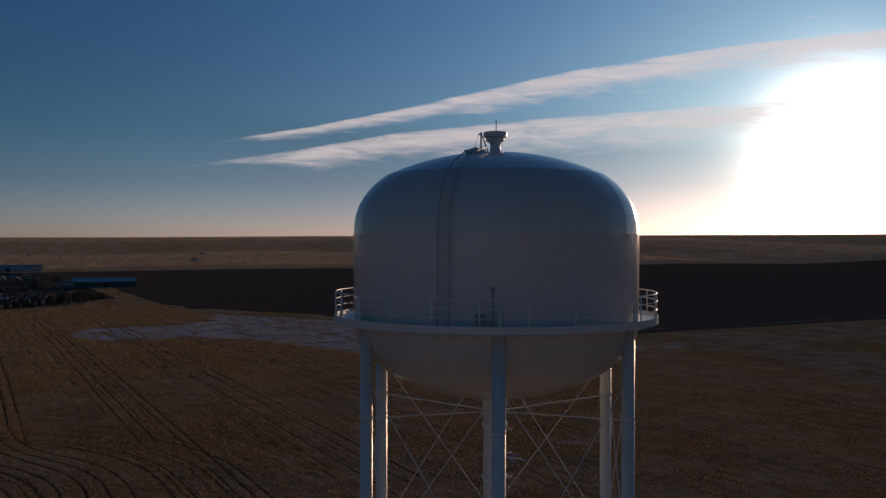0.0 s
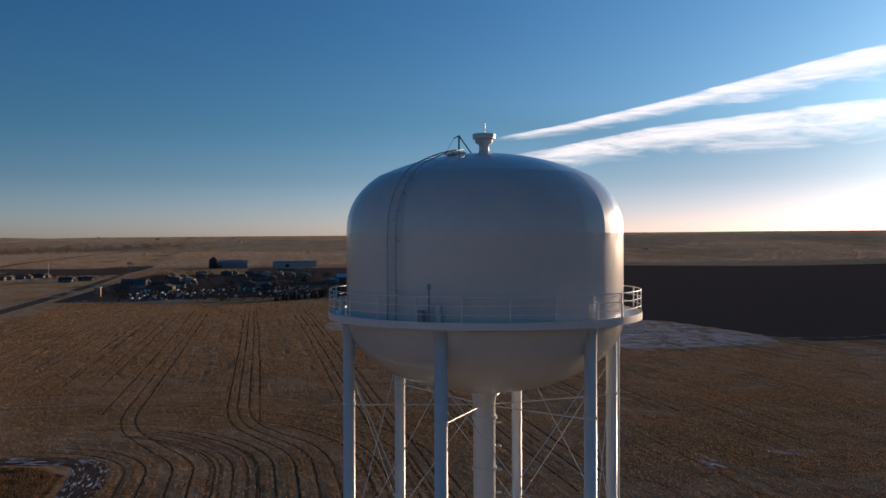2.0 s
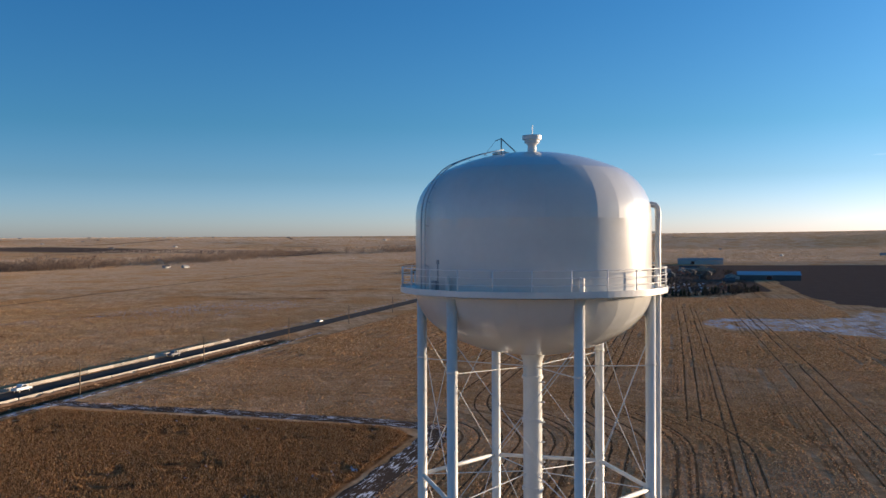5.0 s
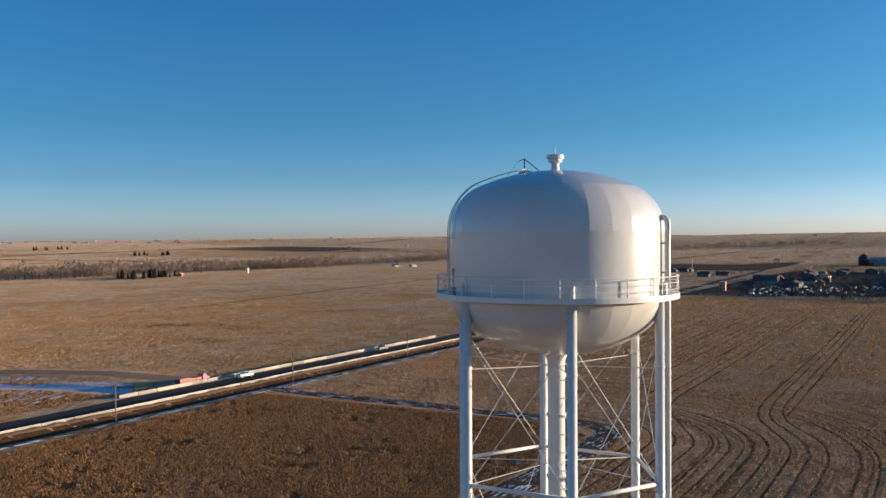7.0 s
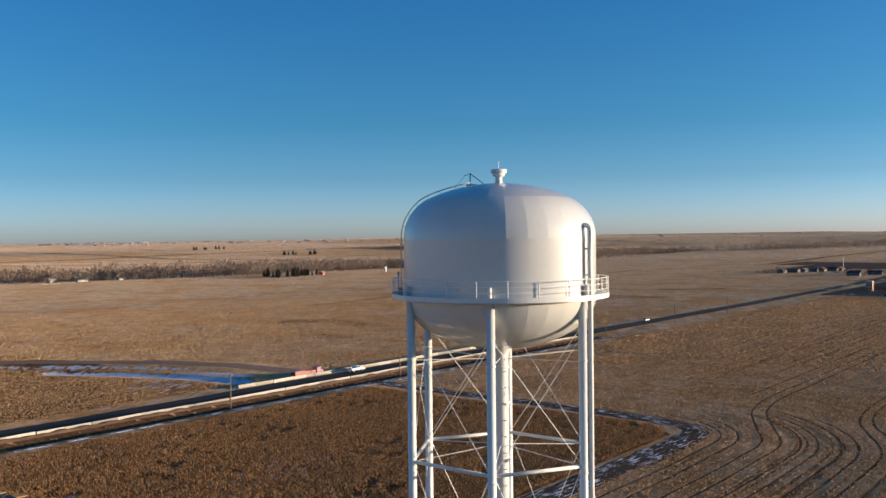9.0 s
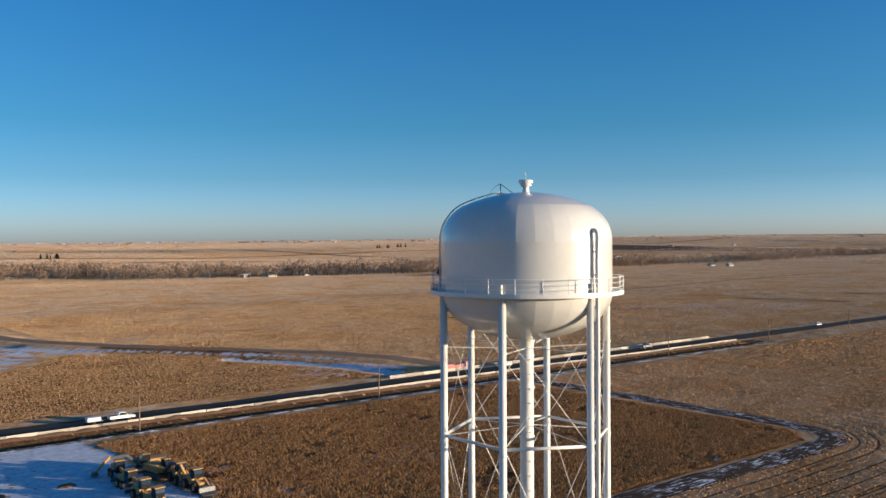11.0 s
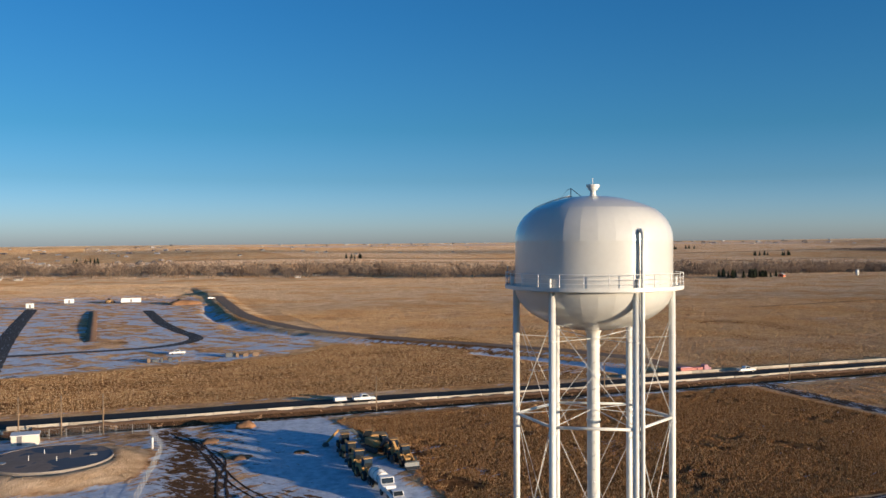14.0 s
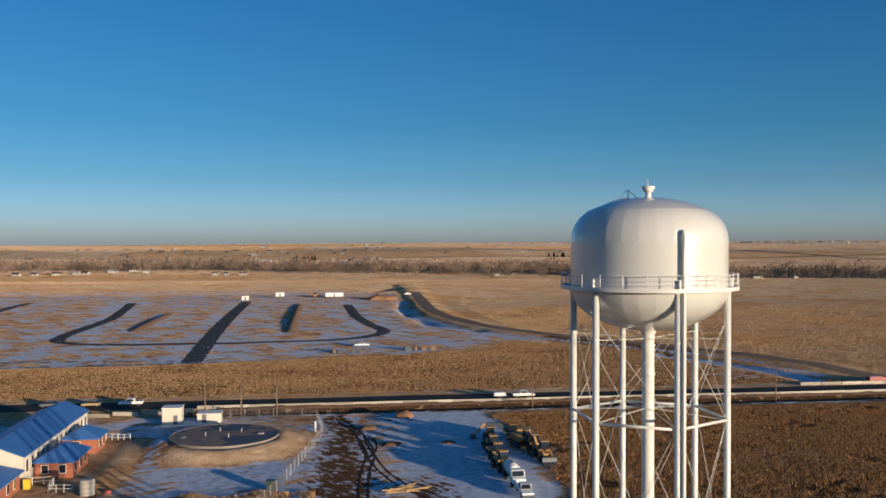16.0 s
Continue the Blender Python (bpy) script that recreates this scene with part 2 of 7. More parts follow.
def height(u, v):
    u, v = np.asarray(u, float), np.asarray(v, float)
    x, y = u * UX + v * VX, u * UY + v * VY
    r = np.hypot(x, y)
    az = np.degrees(np.arctan2(y, x)) % 360
    el = np.interp(az, [a for a, _ in HORIZON], [b for _, b in HORIZON])
    far = 38.9 + r * np.tan(np.radians(el))
    s = smooth01(1500, 4600, r)
    h = far * s ** 1.3
    h = h + wob(u, v, 1500, 3) * 5.0 * smooth01(900, 2200, r) * (1 - smooth01(3600, 4500, r))
    # the creek's shallow valley
    h = h - 5.0 * np.exp(-((v - 1020) / 160.0) ** 2) * smooth01(-900, -300, u)
    # cut along the highway
    h = h - 0.9 * smooth01(137.2, 139.5, v) * (1 - smooth01(142.5, 144.0, v)) * smooth01(-70, -50, u) * (1 - smooth01(255, 275, u))
    # knoll and basin at the building site
    h = h + 1.0 * np.exp(-(((u - 40) / 20.0) ** 2 + ((v - 620) / 30.0) ** 2))
    h = h - 3.0 * np.exp(-(((u - 24) / 12.0) ** 2 + ((v - 672) / 22.0) ** 2))
    # snowy ditch inside the haul road's curve; one added beside its mouth for shade
    h = h - 1.5 * np.exp(-(seg_distance(u, v, DITCH) / 3.2) ** 2) * (0.75 + 0.35 * wob(u, v, 40, 51))
    h = h - 1.0 * np.exp(-(seg_distance(u, v, MOUTH_DITCH) / 3.6) ** 2)
    # bank of the buried reservoir and the ridge beside it
    rr = np.hypot(u + 44.7, v - 107.5)
    h = h + 1.75 * (1 - smooth01(11.2, 17.0, rr)) * smooth01(9.0, 10.0, rr) * (1 - 0.75 * smooth01(3, 12, v - 107.5) * (rr > 9))
    h = h + 0.55 * np.exp(-((u + 62.0) / 1.8) ** 2) * smooth01(72, 80, v) * (1 - smooth01(112, 118, v))
    # low embankment that carries the haul road
    h = h + 0.95 * (1 - smooth01(4.6, 12.0, seg_distance(u, v, HAUL))) * smooth01(165, 200, v)
    # gentle unevenness near by
    h = h + wob(u, v, 38, 5) * 0.10
    return h


def hz(u, v):
    return float(height(u, v))


def axis(lo, hi, a, b, step, grow=1.17):
    core = list(np.arange(a, b + 0.01, step))
    s, x = step, b
    while x < hi:
        s *= grow
        s = min(s, 160)
        x += s
        core.append(min(x, hi))
    s, x = step, a
    while x > lo:
        s *= grow
        s = min(s, 160)
        x -= s
        core.insert(0, max(x, lo))
    return np.array(core)


# plan of the land in u, v
LOT_U, LOT_V, LOT_R = 130.0, 40.0, 14.0


def lot_distance(u, v):
    """Signed distance to the fenced lot's edge: positive outside (u > LOT_U or v < LOT_V), round corner."""
    a, b = u - (LOT_U - LOT_R), (LOT_V + LOT_R) - v
    out = np.hypot(np.maximum(a, 0), np.maximum(b, 0)) + np.minimum(np.maximum(a, b), 0)
    return out - LOT_R


def blob(u, v, cu, cv, ru, rv, rot=0.0):
    c, s = math.cos(radians(rot)), math.sin(radians(rot))
    a, b = (u - cu) * c + (v - cv) * s, -(u - cu) * s + (v - cv) * c
    return 1.0 - np.hypot(a / ru, b / rv)


def seg_distance(u, v, pts):
    best = np.full(np.shape(u), 1e9)
    for (u0, v0), (u1, v1) in zip(pts, pts[1:]):
        du, dv = u1 - u0, v1 - v0
        t = np.clip(((u - u0) * du + (v - v0) * dv) / (du * du + dv * dv), 0, 1)
        best = np.minimum(best, np.hypot(u - u0 - t * du, v - v0 - t * dv))
    return best


DITCH = [(28, 520), (22, 461), (20, 400), (23, 368), (30, 340), (42, 318)]
MOUTH_DITCH = [(90, 230), (99, 214), (107, 195), (111, 180), (113, 168)]
HAUL = [(136, 163), (128, 195), (115, 223), (88, 260), (63, 298), (46, 338), (36, 400), (36, 450), (44, 600), (50, 750)]


def front_edge(u):
    """Near edge of the building site."""
    return np.interp(u, [-420, -125, -67, -24, 0, 21, 35, 44, 60], [214, 221, 227, 236, 240, 250, 257, 274, 286])


def site_edge(v):
    """Edge of the building site towards the haul road."""
    return np.interp(v, [214, 250, 275, 300, 338, 400, 600, 750], [21, 24, 44, 47, 32, 26, 30, 40])


STREETS = [([(-68, 226), (-72, 320), (-74, 413), (-75, 528)], 7.0),
           ([(-147, 527), (-140, 470), (-132, 404), (-133, 350), (-133, 322), (-131, 300), (-122, 290), (-108, 284), (-78, 284), (-52, 285), (-28, 289), (-10, 297), (0, 312), (2, 328), (-4, 360), (-8, 400), (-9, 445), (-10, 492)], 6.0),
           ([(-206, 430), (-209, 471), (-212, 503), (-212, 536)], 6.0),
           ([(-420, 214), (-200, 222), (-125, 224), (-76, 226), (-58, 229)], 4.0),
           ([(-300, 236), (-129, 236.4), (-94, 235.6), (-74, 233)], 3.0)]


def build_ground():
    us = axis(-4700, 4700, -200, 420, 2.2)
    vs = axis(-4700, 4700, -260, 700, 2.2)
    U, V = np.meshgrid(us, vs, indexing="ij")
    Hh = height(U, V)
    X, Y = U * UX + V * VX, U * UY + V * VY
    R = np.hypot(X, Y)
    nu, nv = U.shape
    co = np.stack([X, Y, Hh], -1).reshape(-1, 3)
    idx = np.arange(nu * nv).reshape(nu, nv)
    quads = np.stack([idx[:-1, :-1], idx[1:, :-1], idx[1:, 1:], idx[:-1, 1:]], -1).reshape(-1, 4)
    me = bpy.data.meshes.new("ground")
    me.from_pydata(co.tolist(), [], quads.tolist())
    me.polygons.foreach_set("use_smooth", np.ones(len(quads), bool))
    w1 = wob(U, V, 60, 1)
    w2 = wob(U, V, 17, 2)
    lot = lot_distance(U, V)
    # snow
    snow = np.zeros_like(U)

    def lay(m, f):
        return np.maximum(m, f)

    yard = smooth01(-110, -90, U) * (1 - smooth01(8, 15, U + 2 * w2)) * smooth01(35, 48, V) * (1 - smooth01(133, 137, V))
    snow = lay(snow, yard * (0.69 - 0.15 * (1 - smooth01(-34, -27, U)) + 0.10 * w1 + 0.22 * smooth01(-18, -8, U) - 0.42 * np.exp(-((U + 21 + 2 * w2) / 6.5) ** 2) - 0.12 * np.exp(-((U + 11 + 2 * w2) / 5.0) ** 2)))
    snow = snow * (1 - (1 - smooth01(-63, -59, U)) * (1 - smooth01(112, 118, V)) * smooth01(-80, -76, U))
    snow = lay(snow, (lot < -2) * smooth01(8, 14, U) * (1 - smooth01(126, 131, V)) * (0.18 + 0.12 * w2 + 0.14 * np.exp(-((U - 20) / 9.0) ** 2) * (V < 100)))
    tongue = (U - np.interp(V, [-104, -84, -60, -32, -15], [264, 325, 349, 345, 372])) * (np.interp(V, [-104, -90, -70, -30, -15], [470, 425, 410, 410, 390]) - U)
    sheet = (U - np.interp(V, [-200, -190, -160, -135, -104], [300, 272, 263, 259, 262])) * (np.interp(V, [-197, -188, -168, -145, -100], [300, 365, 386, 403, 480]) - U)
    ice = np.where((V > -104) & (V < -14), tongue, np.where((V <= -104) & (V > -198), sheet, -400.0)) / 400.0
    ice = np.clip(ice + 0.15 * w2, -1, 1)
    snow = lay(snow, smooth01(0.0, 0.5, ice) * 0.47)
    snow = lay(snow, smooth01(0.0, 0.5, blob(U, V, 104, -67, 8, 3.5, -20) + 0.3 * w2) * 0.5)
    snow = lay(snow, smooth01(0.0, 0.5, blob(U, V, 109, -85, 6, 6, 0) + 0.3 * w2) * 0.5)
    snow = lay(snow, smooth01(0.0, 0.6, blob(U, V, 235, -212, 30, 34, 20) + 0.3 * w2) * 0.42)
    edge = front_edge(U)
    site = smooth01(-2, 3, V - edge + 2 * w2) * (1 - smooth01(640, 720, V + 14 * w1)) * smooth01(-420, -380, U) * (1 - smooth01(-4, 2, U - site_edge(V) + 1.5 * w2))
    kerb = np.full_like(U, 1e9)
    for line, _ in STREETS[:3]:
        kerb = np.minimum(kerb, seg_distance(U, V, line))
    # graded lots of bare soil between the streets, snow along the kerbs and on the flat far end
    lots = site * smooth01(9, 16, kerb) * smooth01(296, 304, V) * (1 - smooth01(510, 525, V)) * (0.5 + 0.5 * np.sin(U / 7.5 + 1.2 * w1))
    flats = site * smooth01(525, 545, V)
    snow = lay(snow, site * (0.49 + 0.05 * w1 + 0.12 * np.exp(-((kerb - 7) / 3.5) ** 2)) - 0.12 * lots - 0.03 * flats)
    hauls = seg_distance(U, V, HAUL)
    inside = np.exp(-((seg_distance(U, V, [(a - 14, b - 4) for a, b in HAUL[1:8]]) / 8.0) ** 2))
    snow = lay(snow, inside * 0.64 * (U < 62))
    snow = lay(snow, np.exp(-((hauls - 8.5) / 2.6) ** 2) * (U < 118) * (V < 300) * (V > 175) * (U < np.interp(V, [160, 223, 298, 400], [128, 113, 62, 34])) * 0.60)
    snow = lay(snow, smooth01(0.0, 0.4, blob(U, V, 112, 190, 28, 5, -62) + 0.15 * w2) * 0.8)
    snow = lay(snow, np.exp(-((V - 135.0) / 2.2) ** 2) * (0.50 + 0.12 * w2) * (1 - smooth01(260, 330, U)))
    snow = lay(snow, np.exp(-((V - 161.5) / 3.0) ** 2) * 0.42)
    snow = lay(snow, smooth01(0.0, 0.5, blob(U, V, 104, 186, 30, 14, 20) + 0.2 * w2) * 0.44)
    snow = lay(snow, smooth01(0.0, 0.6, blob(U, V, 400, 250, 130, 60, -20) + 0.2 * w2) * 0.42)
    snow = lay(snow, smooth01(0, 0.6, blob(U, V, 55, 82, 26, 12, 30) + 0.3 * w2) * 0.40)
    snow = lay(snow, np.exp(-((U - 284 - 4 * w1) / 5.0) ** 2) * (V < -190) * 0.40)
    snow = lay(snow, np.exp(-(seg_distance(U, V, DITCH) / 5.0) ** 2) * (0.68 + 0.15 * w2))
    snow = lay(snow, np.exp(-(seg_distance(U, V, MOUTH_DITCH) / 4.5) ** 2) * 0.95)
    rough = smooth01(-62, -58, U) * (1 - smooth01(-29, -25, U)) * (1 - smooth01(70, 74, V + 1.5 * w2)) * smooth01(50, 56, V)
    snow = snow * (1 - 0.85 * rough)
    rres = np.hypot(U + 44.7, V - 107.5)
    bank = smooth01(9.5, 10.5, rres) * (1 - smooth01(14.5, 18.5, rres + 1.5 * w2)) * smooth01(-12, 2, (U + 44.7) - 0.5 * (V - 107.5))
    ridge = np.exp(-((U + 61.5) / 3.0) ** 2) * smooth01(72, 80, V) * (1 - smooth01(112, 118, V))
    snow = snow * (1 - np.maximum(bank, ridge))
    # dark ploughed land
    dark = smooth01(270, 274, U) * (1 - smooth01(1390, 1420, U)) * (1 - smooth01(-6, 0, V - np.interp(U, [270, 440, 515, 580, 745, 850, 890], [-198, -150, -102, -90, -92, -95, 30]) + 4 * w1)) * (ice < 0.0)
    dark = np.maximum(dark, smooth01(1900, 1960, U) * (1 - smooth01(2500, 2600, U)) * smooth01(900, 930, V) * (1 - smooth01(2100, 2200, V)) * 0.6)
    # a darker band of land across the highway, in the same dark colour
    strip = np.interp(V, [170, 330, 420, 900], [1080, 1150, 1370, 1360])
    dark = np.maximum(dark, smooth01(0, 12, U - strip) * (1 - smooth01(0, 25, U - strip - np.interp(V, [170, 330, 420, 900], [380, 260, 60, 30]))) * smooth01(176, 186, V) * (1 - smooth01(860, 900, V)))
    lotpale = smooth01(560, 570, U) * (1 - smooth01(596, 604, U + 0.3 * (V - 120))) * smooth01(20, 40, V) * (1 - smooth01(132, 136, V))
    snow = lay(snow, lotpale * 0.44)
    snow = lay(snow, smooth01(0.0, 0.4, blob(U, V, 975, 268, 95, 16, -24)) * 0.46)
    town = smooth01(588, 604, U + 0.35 * (V - 60)) * (1 - smooth01(1120, 1180, U)) * smooth01(-85, -70, V) * (1 - smooth01(140, 150, V))
    dark = np.maximum(dark, town * 0.9)
    # gullies and snow-streaked rises far out
    AZ = np.degrees(np.arctan2(Y, X)) % 360
    for az, rr, da, dr in ((206, 2900, 3.0, 60), (199, 3500, 5.0, 110), (187, 2600, 4.0, 50), (176, 3300, 6.0, 120), (163, 2700, 4.0, 60), (150, 3600, 5.0, 110), (132, 3000, 5.0, 70), (112, 3500, 5.0, 110)):
        f = 1 - np.hypot((AZ - az) / da, (R - rr - 12 * (AZ - az) * 5) / dr)
        dark = np.maximum(dark, smooth01(0.0, 0.3, f) * 0.52)
    snow = lay(snow, smooth01(3350, 3700, R + 160 * wob(U, V, 700, 41)) * (1 - smooth01(4000, 4300, R)) * smooth01(185, 200, AZ) * (1 - smooth01(232, 245, AZ)) * 0.46)
    # weeds
    weed = (lot < -3) * smooth01(12, 17, U + 2 * w2) * (1 - smooth01(127, 131, V)) * 1.0
    weed = np.maximum(weed, smooth01(162, 166, V) * (1 - smooth01(-4, 1, V - edge + 2 * w2)) * (1 - smooth01(95, 120, U)) * 0.75)
    weed = np.maximum(weed, smooth01(180, 230, V) * (1 - smooth01(330, 420, V + 20 * w1)) * smooth01(150, 200, U) * (0.25 + 0.25 * w1))
    # bare soil
    dirt = np.exp(-((V - 141) / 3.6) ** 8) * smooth01(-70, -50, U) * (1 - smooth01(300, 340, U))
    dirt = np.maximum(dirt, site * 0.75)
    dirt = np.maximum(dirt, yard * 0.9)
    weed = np.where(np.maximum(bank, ridge) > 0.3, 0, weed)
    dirt = dirt * (1 - 0.8 * np.maximum(bank, ridge))
    # churned mud where the machines go in and out of the yard
    lane = np.interp(V, [40, 60, 75, 100, 115, 130], [-22, -23, -23, -22, -21, -23])
    mud = 0.9 * np.exp(-((U - lane) / np.interp(V, [40, 75, 100, 130], [8.0, 7.5, 6.0, 4.0])) ** 2)
    mud = np.maximum(mud, 0.75 * np.exp(-((U + 9 + 0.12 * (V - 70)) / 6.0) ** 2) * (1 - smooth01(74, 84, V)))
    mud = np.maximum(mud, 0.36 * np.exp(-((U + 11) / 9.0) ** 2) * smooth01(80, 100, V))
    mud = mud * yard * (1 - np.maximum(bank, ridge))
    snow = lay(snow, smooth01(0.1, 0.4, mud) * 0.62)
    mud = np.maximum(mud, 0.95 * smooth01(137.5, 139.5, V) * (1 - smooth01(145.5, 147, V)) * smooth01(-70, -50, U) * (1 - smooth01(262, 285, U)))
    # broad patchwork of far fields
    cu, cv = np.floor((U + 90) / 520.0), np.floor((V + 60) / 410.0)
    cell = np.abs(np.sin(cu * 12.9898 + cv * 78.233) * 43758.5453) % 1.0
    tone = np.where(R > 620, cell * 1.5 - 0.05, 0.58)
    # beyond 1500 m every plot is paler: distance haze put into the colour
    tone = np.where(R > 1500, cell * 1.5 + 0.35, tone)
    tone = np.where((V > 165) & (V < 960) & (U > 60), 0.62 + 0.1 * w1 + 0.35 * smooth01(420, 620, V), tone)
    tone = np.where((V > 560) & (V < 980) & (U <= 60), 0.95, tone)
    tone = np.where(np.maximum(bank, ridge) > 0.25, 0.95, tone)
    # row coordinate: follows the lot's edge near it, runs along the highway elsewhere
    rows = np.where((lot > 0) & (lot < 75), lot, LOT_V - V)
    field = ((lot > 0) & (V < 133) & (dark < 0.5) & (R < 1500)) * 1.0
    for nm, arr in (("snow", snow), ("site", site), ("hauls", hauls), ("vv", V), ("dark", dark), ("weed", weed), ("dirt", dirt), ("tone", tone), ("rows", rows), ("field", field), ("mud", mud)):
        at = me.attributes.new(nm, 'FLOAT', 'POINT')
        at.data.foreach_set("value", np.ascontiguousarray(arr.reshape(-1), dtype=np.float32))
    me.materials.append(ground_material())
    ob = new("ground", me)
    return tagged(ob, "dry brown winter fields with stubble and patches of snow", "ground", kind="structure")


def ground_material():
    m = bpy.data.materials.new("winter_field")
    m.use_nodes = True
    nt = m.node_tree
    L = nt.links.new
    p = nt.nodes["Principled BSDF"]
    p.inputs["Roughness"].default_value = 0.95
    p.inputs["Diffuse Roughness"].default_value = 1.0
    p.inputs["Specular IOR Level"].default_value = 0.0
    p.inputs["Sheen Weight"].default_value = 0.1
    p.inputs["Sheen Roughness"].default_value = 0.45
    p.inputs["Sheen Tint"].default_value = (0.85, 0.52, 0.27, 1)
    co = nt.nodes.new("ShaderNodeTexCoord")

    def attr(n):
        a = nt.nodes.new("ShaderNodeAttribute")
        a.attribute_name = n
        return a.outputs["Fac"]

    def noise(scale, detail=5, rough=0.6, stretch=None):
        n = nt.nodes.new("ShaderNodeTexNoise")
        n.inputs["Scale"].default_value = scale
        n.inputs["Detail"].default_value = detail
        n.inputs["Roughness"].default_value = rough
        if stretch:
            mp = nt.nodes.new("ShaderNodeMapping")
            mp.inputs["Rotation"].default_value = (0, 0, radians(-ROAD_RZ))
            mp.inputs["Scale"].default_value = stretch
            mp.vector_type = 'POINT'
            L(co.outputs["Object"], mp.inputs[0])
            L(mp.outputs[0], n.inputs["Vector"])
        else:
            L(co.outputs["Object"], n.inputs["Vector"])
        return n.outputs[0]

    def ramp(fac, stops):
        r = nt.nodes.new("ShaderNodeValToRGB")
        els = r.color_ramp.elements
        els[0].position, els[0].color = stops[0][0], (*stops[0][1], 1)
        els[1].position, els[1].color = stops[-1][0], (*stops[-1][1], 1)
        for pos, c in stops[1:-1]:
            e = els.new(pos)
            e.color = (*c, 1)
        L(fac, r.inputs[0])
        return r.outputs[0]

    def mix(fac, a, b):
        n = nt.nodes.new("ShaderNodeMix")
        n.data_type = 'RGBA'
        if isinstance(fac, (int, float)):
            n.inputs[0].default_value = fac
        else:
            L(fac, n.inputs[0])
        L(a, n.inputs[6])
        L(b, n.inputs[7])
        return n.outputs[2]

    def math_(op, a, b=None, c=None):
        n = nt.nodes.new("ShaderNodeMath")
        n.operation = op
        for i, x in enumerate((a, b, c)):
            if x is None:
                continue
            if isinstance(x, (int, float)):
                n.inputs[i].default_value = x
            else:
                L(x, n.inputs[i])
        return n.outputs[0]

    def step(x, lo, hi, a=0.0, b=1.0):
        n = nt.nodes.new("ShaderNodeMapRange")
        n.interpolation_type = 'SMOOTHSTEP'
        L(x, n.inputs[0])
        n.inputs[1].default_value, n.inputs[2].default_value = lo, hi
        n.inputs[3].default_value, n.inputs[4].default_value = a, b
        return n.outputs[0]

    broad = noise(0.012, 4)
    mid = noise(0.11, 6, 0.65)
    fine = noise(0.55, 7, 0.75)
    streak = noise(0.5, 7, 0.72, (0.10, 1.2, 1))
    tone = attr("tone")
    # stubble
    stub = ramp(math_('MULTIPLY_ADD', mid, 0.55, math_('MULTIPLY_ADD', streak, 0.25, math_('MULTIPLY', fine, 0.2))), [(0.41, (0.36, 0.19, 0.085)), (0.5, (0.64, 0.38, 0.18)), (0.58, (0.84, 0.58, 0.32))])
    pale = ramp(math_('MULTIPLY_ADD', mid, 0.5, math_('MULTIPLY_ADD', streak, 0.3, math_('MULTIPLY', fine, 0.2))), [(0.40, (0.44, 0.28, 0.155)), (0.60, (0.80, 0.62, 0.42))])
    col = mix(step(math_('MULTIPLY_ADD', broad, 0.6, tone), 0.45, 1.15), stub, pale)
    rusty = ramp(fine, [(0.38, (0.34, 0.155, 0.052)), (0.62, (0.78, 0.43, 0.165))])
    col = mix(math_('MULTIPLY', step(noise(0.02, 4, 0.6), 0.46, 0.62), 0.75), col, rusty)
    # rows of stubble and wheel lines
    wobble = math_('MULTIPLY_ADD', noise(0.16, 3), 0.7, attr("rows"))
    rowsin = math_('SINE', math_('MULTIPLY', wobble, 2 * math.pi / 4.2))
    patch = step(noise(0.035, 4, 0.6), 0.40, 0.62)
    rowdark = math_('MULTIPLY', math_('MULTIPLY', step(rowsin, 0.72, 0.97), patch), attr("field"))
    tram = math_('PINGPONG', wobble, 13.0)
    tr = math_('MULTIPLY', math_('ADD', math_('SUBTRACT', 1.0, step(math_('ABSOLUTE', math_('SUBTRACT', tram, 2.2)), 0.15, 0.55)), math_('SUBTRACT', 1.0, step(math_('ABSOLUTE', math_('SUBTRACT', tram, 4.0)), 0.15, 0.55))), attr("field"))
    tr = math_('MULTIPLY', tr, step(noise(0.009, 3), 0.46, 0.56))
    soil = ramp(fine, [(0.3, (0.11, 0.062, 0.033)), (0.7, (0.24, 0.138, 0.072))])
    col = mix(math_('MINIMUM', math_('ADD', math_('MULTIPLY', rowdark, 0.5), math_('MULTIPLY', tr, 0.75)), 0.85), col, soil)
    # weeds
    weedc = ramp(math_('MULTIPLY_ADD', noise(0.45, 6, 0.7), 0.6, math_('MULTIPLY', noise(0.07, 4), 0.4)), [(0.40, (0.085, 0.043, 0.021)), (0.5, (0.23, 0.115, 0.048)), (0.60, (0.42, 0.235, 0.10))])
    col = mix(step(math_('ADD', attr("weed"), math_('MULTIPLY', math_('SUBTRACT', mid, 0.5), 0.8)), 0.3, 0.6), col, weedc)
    # bare soil
    dirtc = ramp(math_('MULTIPLY_ADD', mid, 0.5, math_('MULTIPLY', fine, 0.5)), [(0.40, (0.20, 0.11, 0.058)), (0.5, (0.58, 0.35, 0.185)), (0.60, (0.80, 0.56, 0.34))])
    col = mix(step(math_('ADD', attr("dirt"), math_('MULTIPLY', math_('SUBTRACT', mid, 0.5), 0.7)), 0.35, 0.6), col, dirtc)
    # ploughed
    plough = ramp(streak, [(0.3, (0.085, 0.066, 0.054)), (0.7, (0.155, 0.122, 0.10))])
    col = mix(step(attr("dark"), 0.4, 0.6), col, plough)
    # snow, streaked by the wind and worn through
    streaks = noise(0.45, 8, 0.7, (0.30, 1.5, 1))
    lane_at = nt.nodes.new("ShaderNodeCombineXYZ")
    L(attr("hauls"), lane_at.inputs[0])
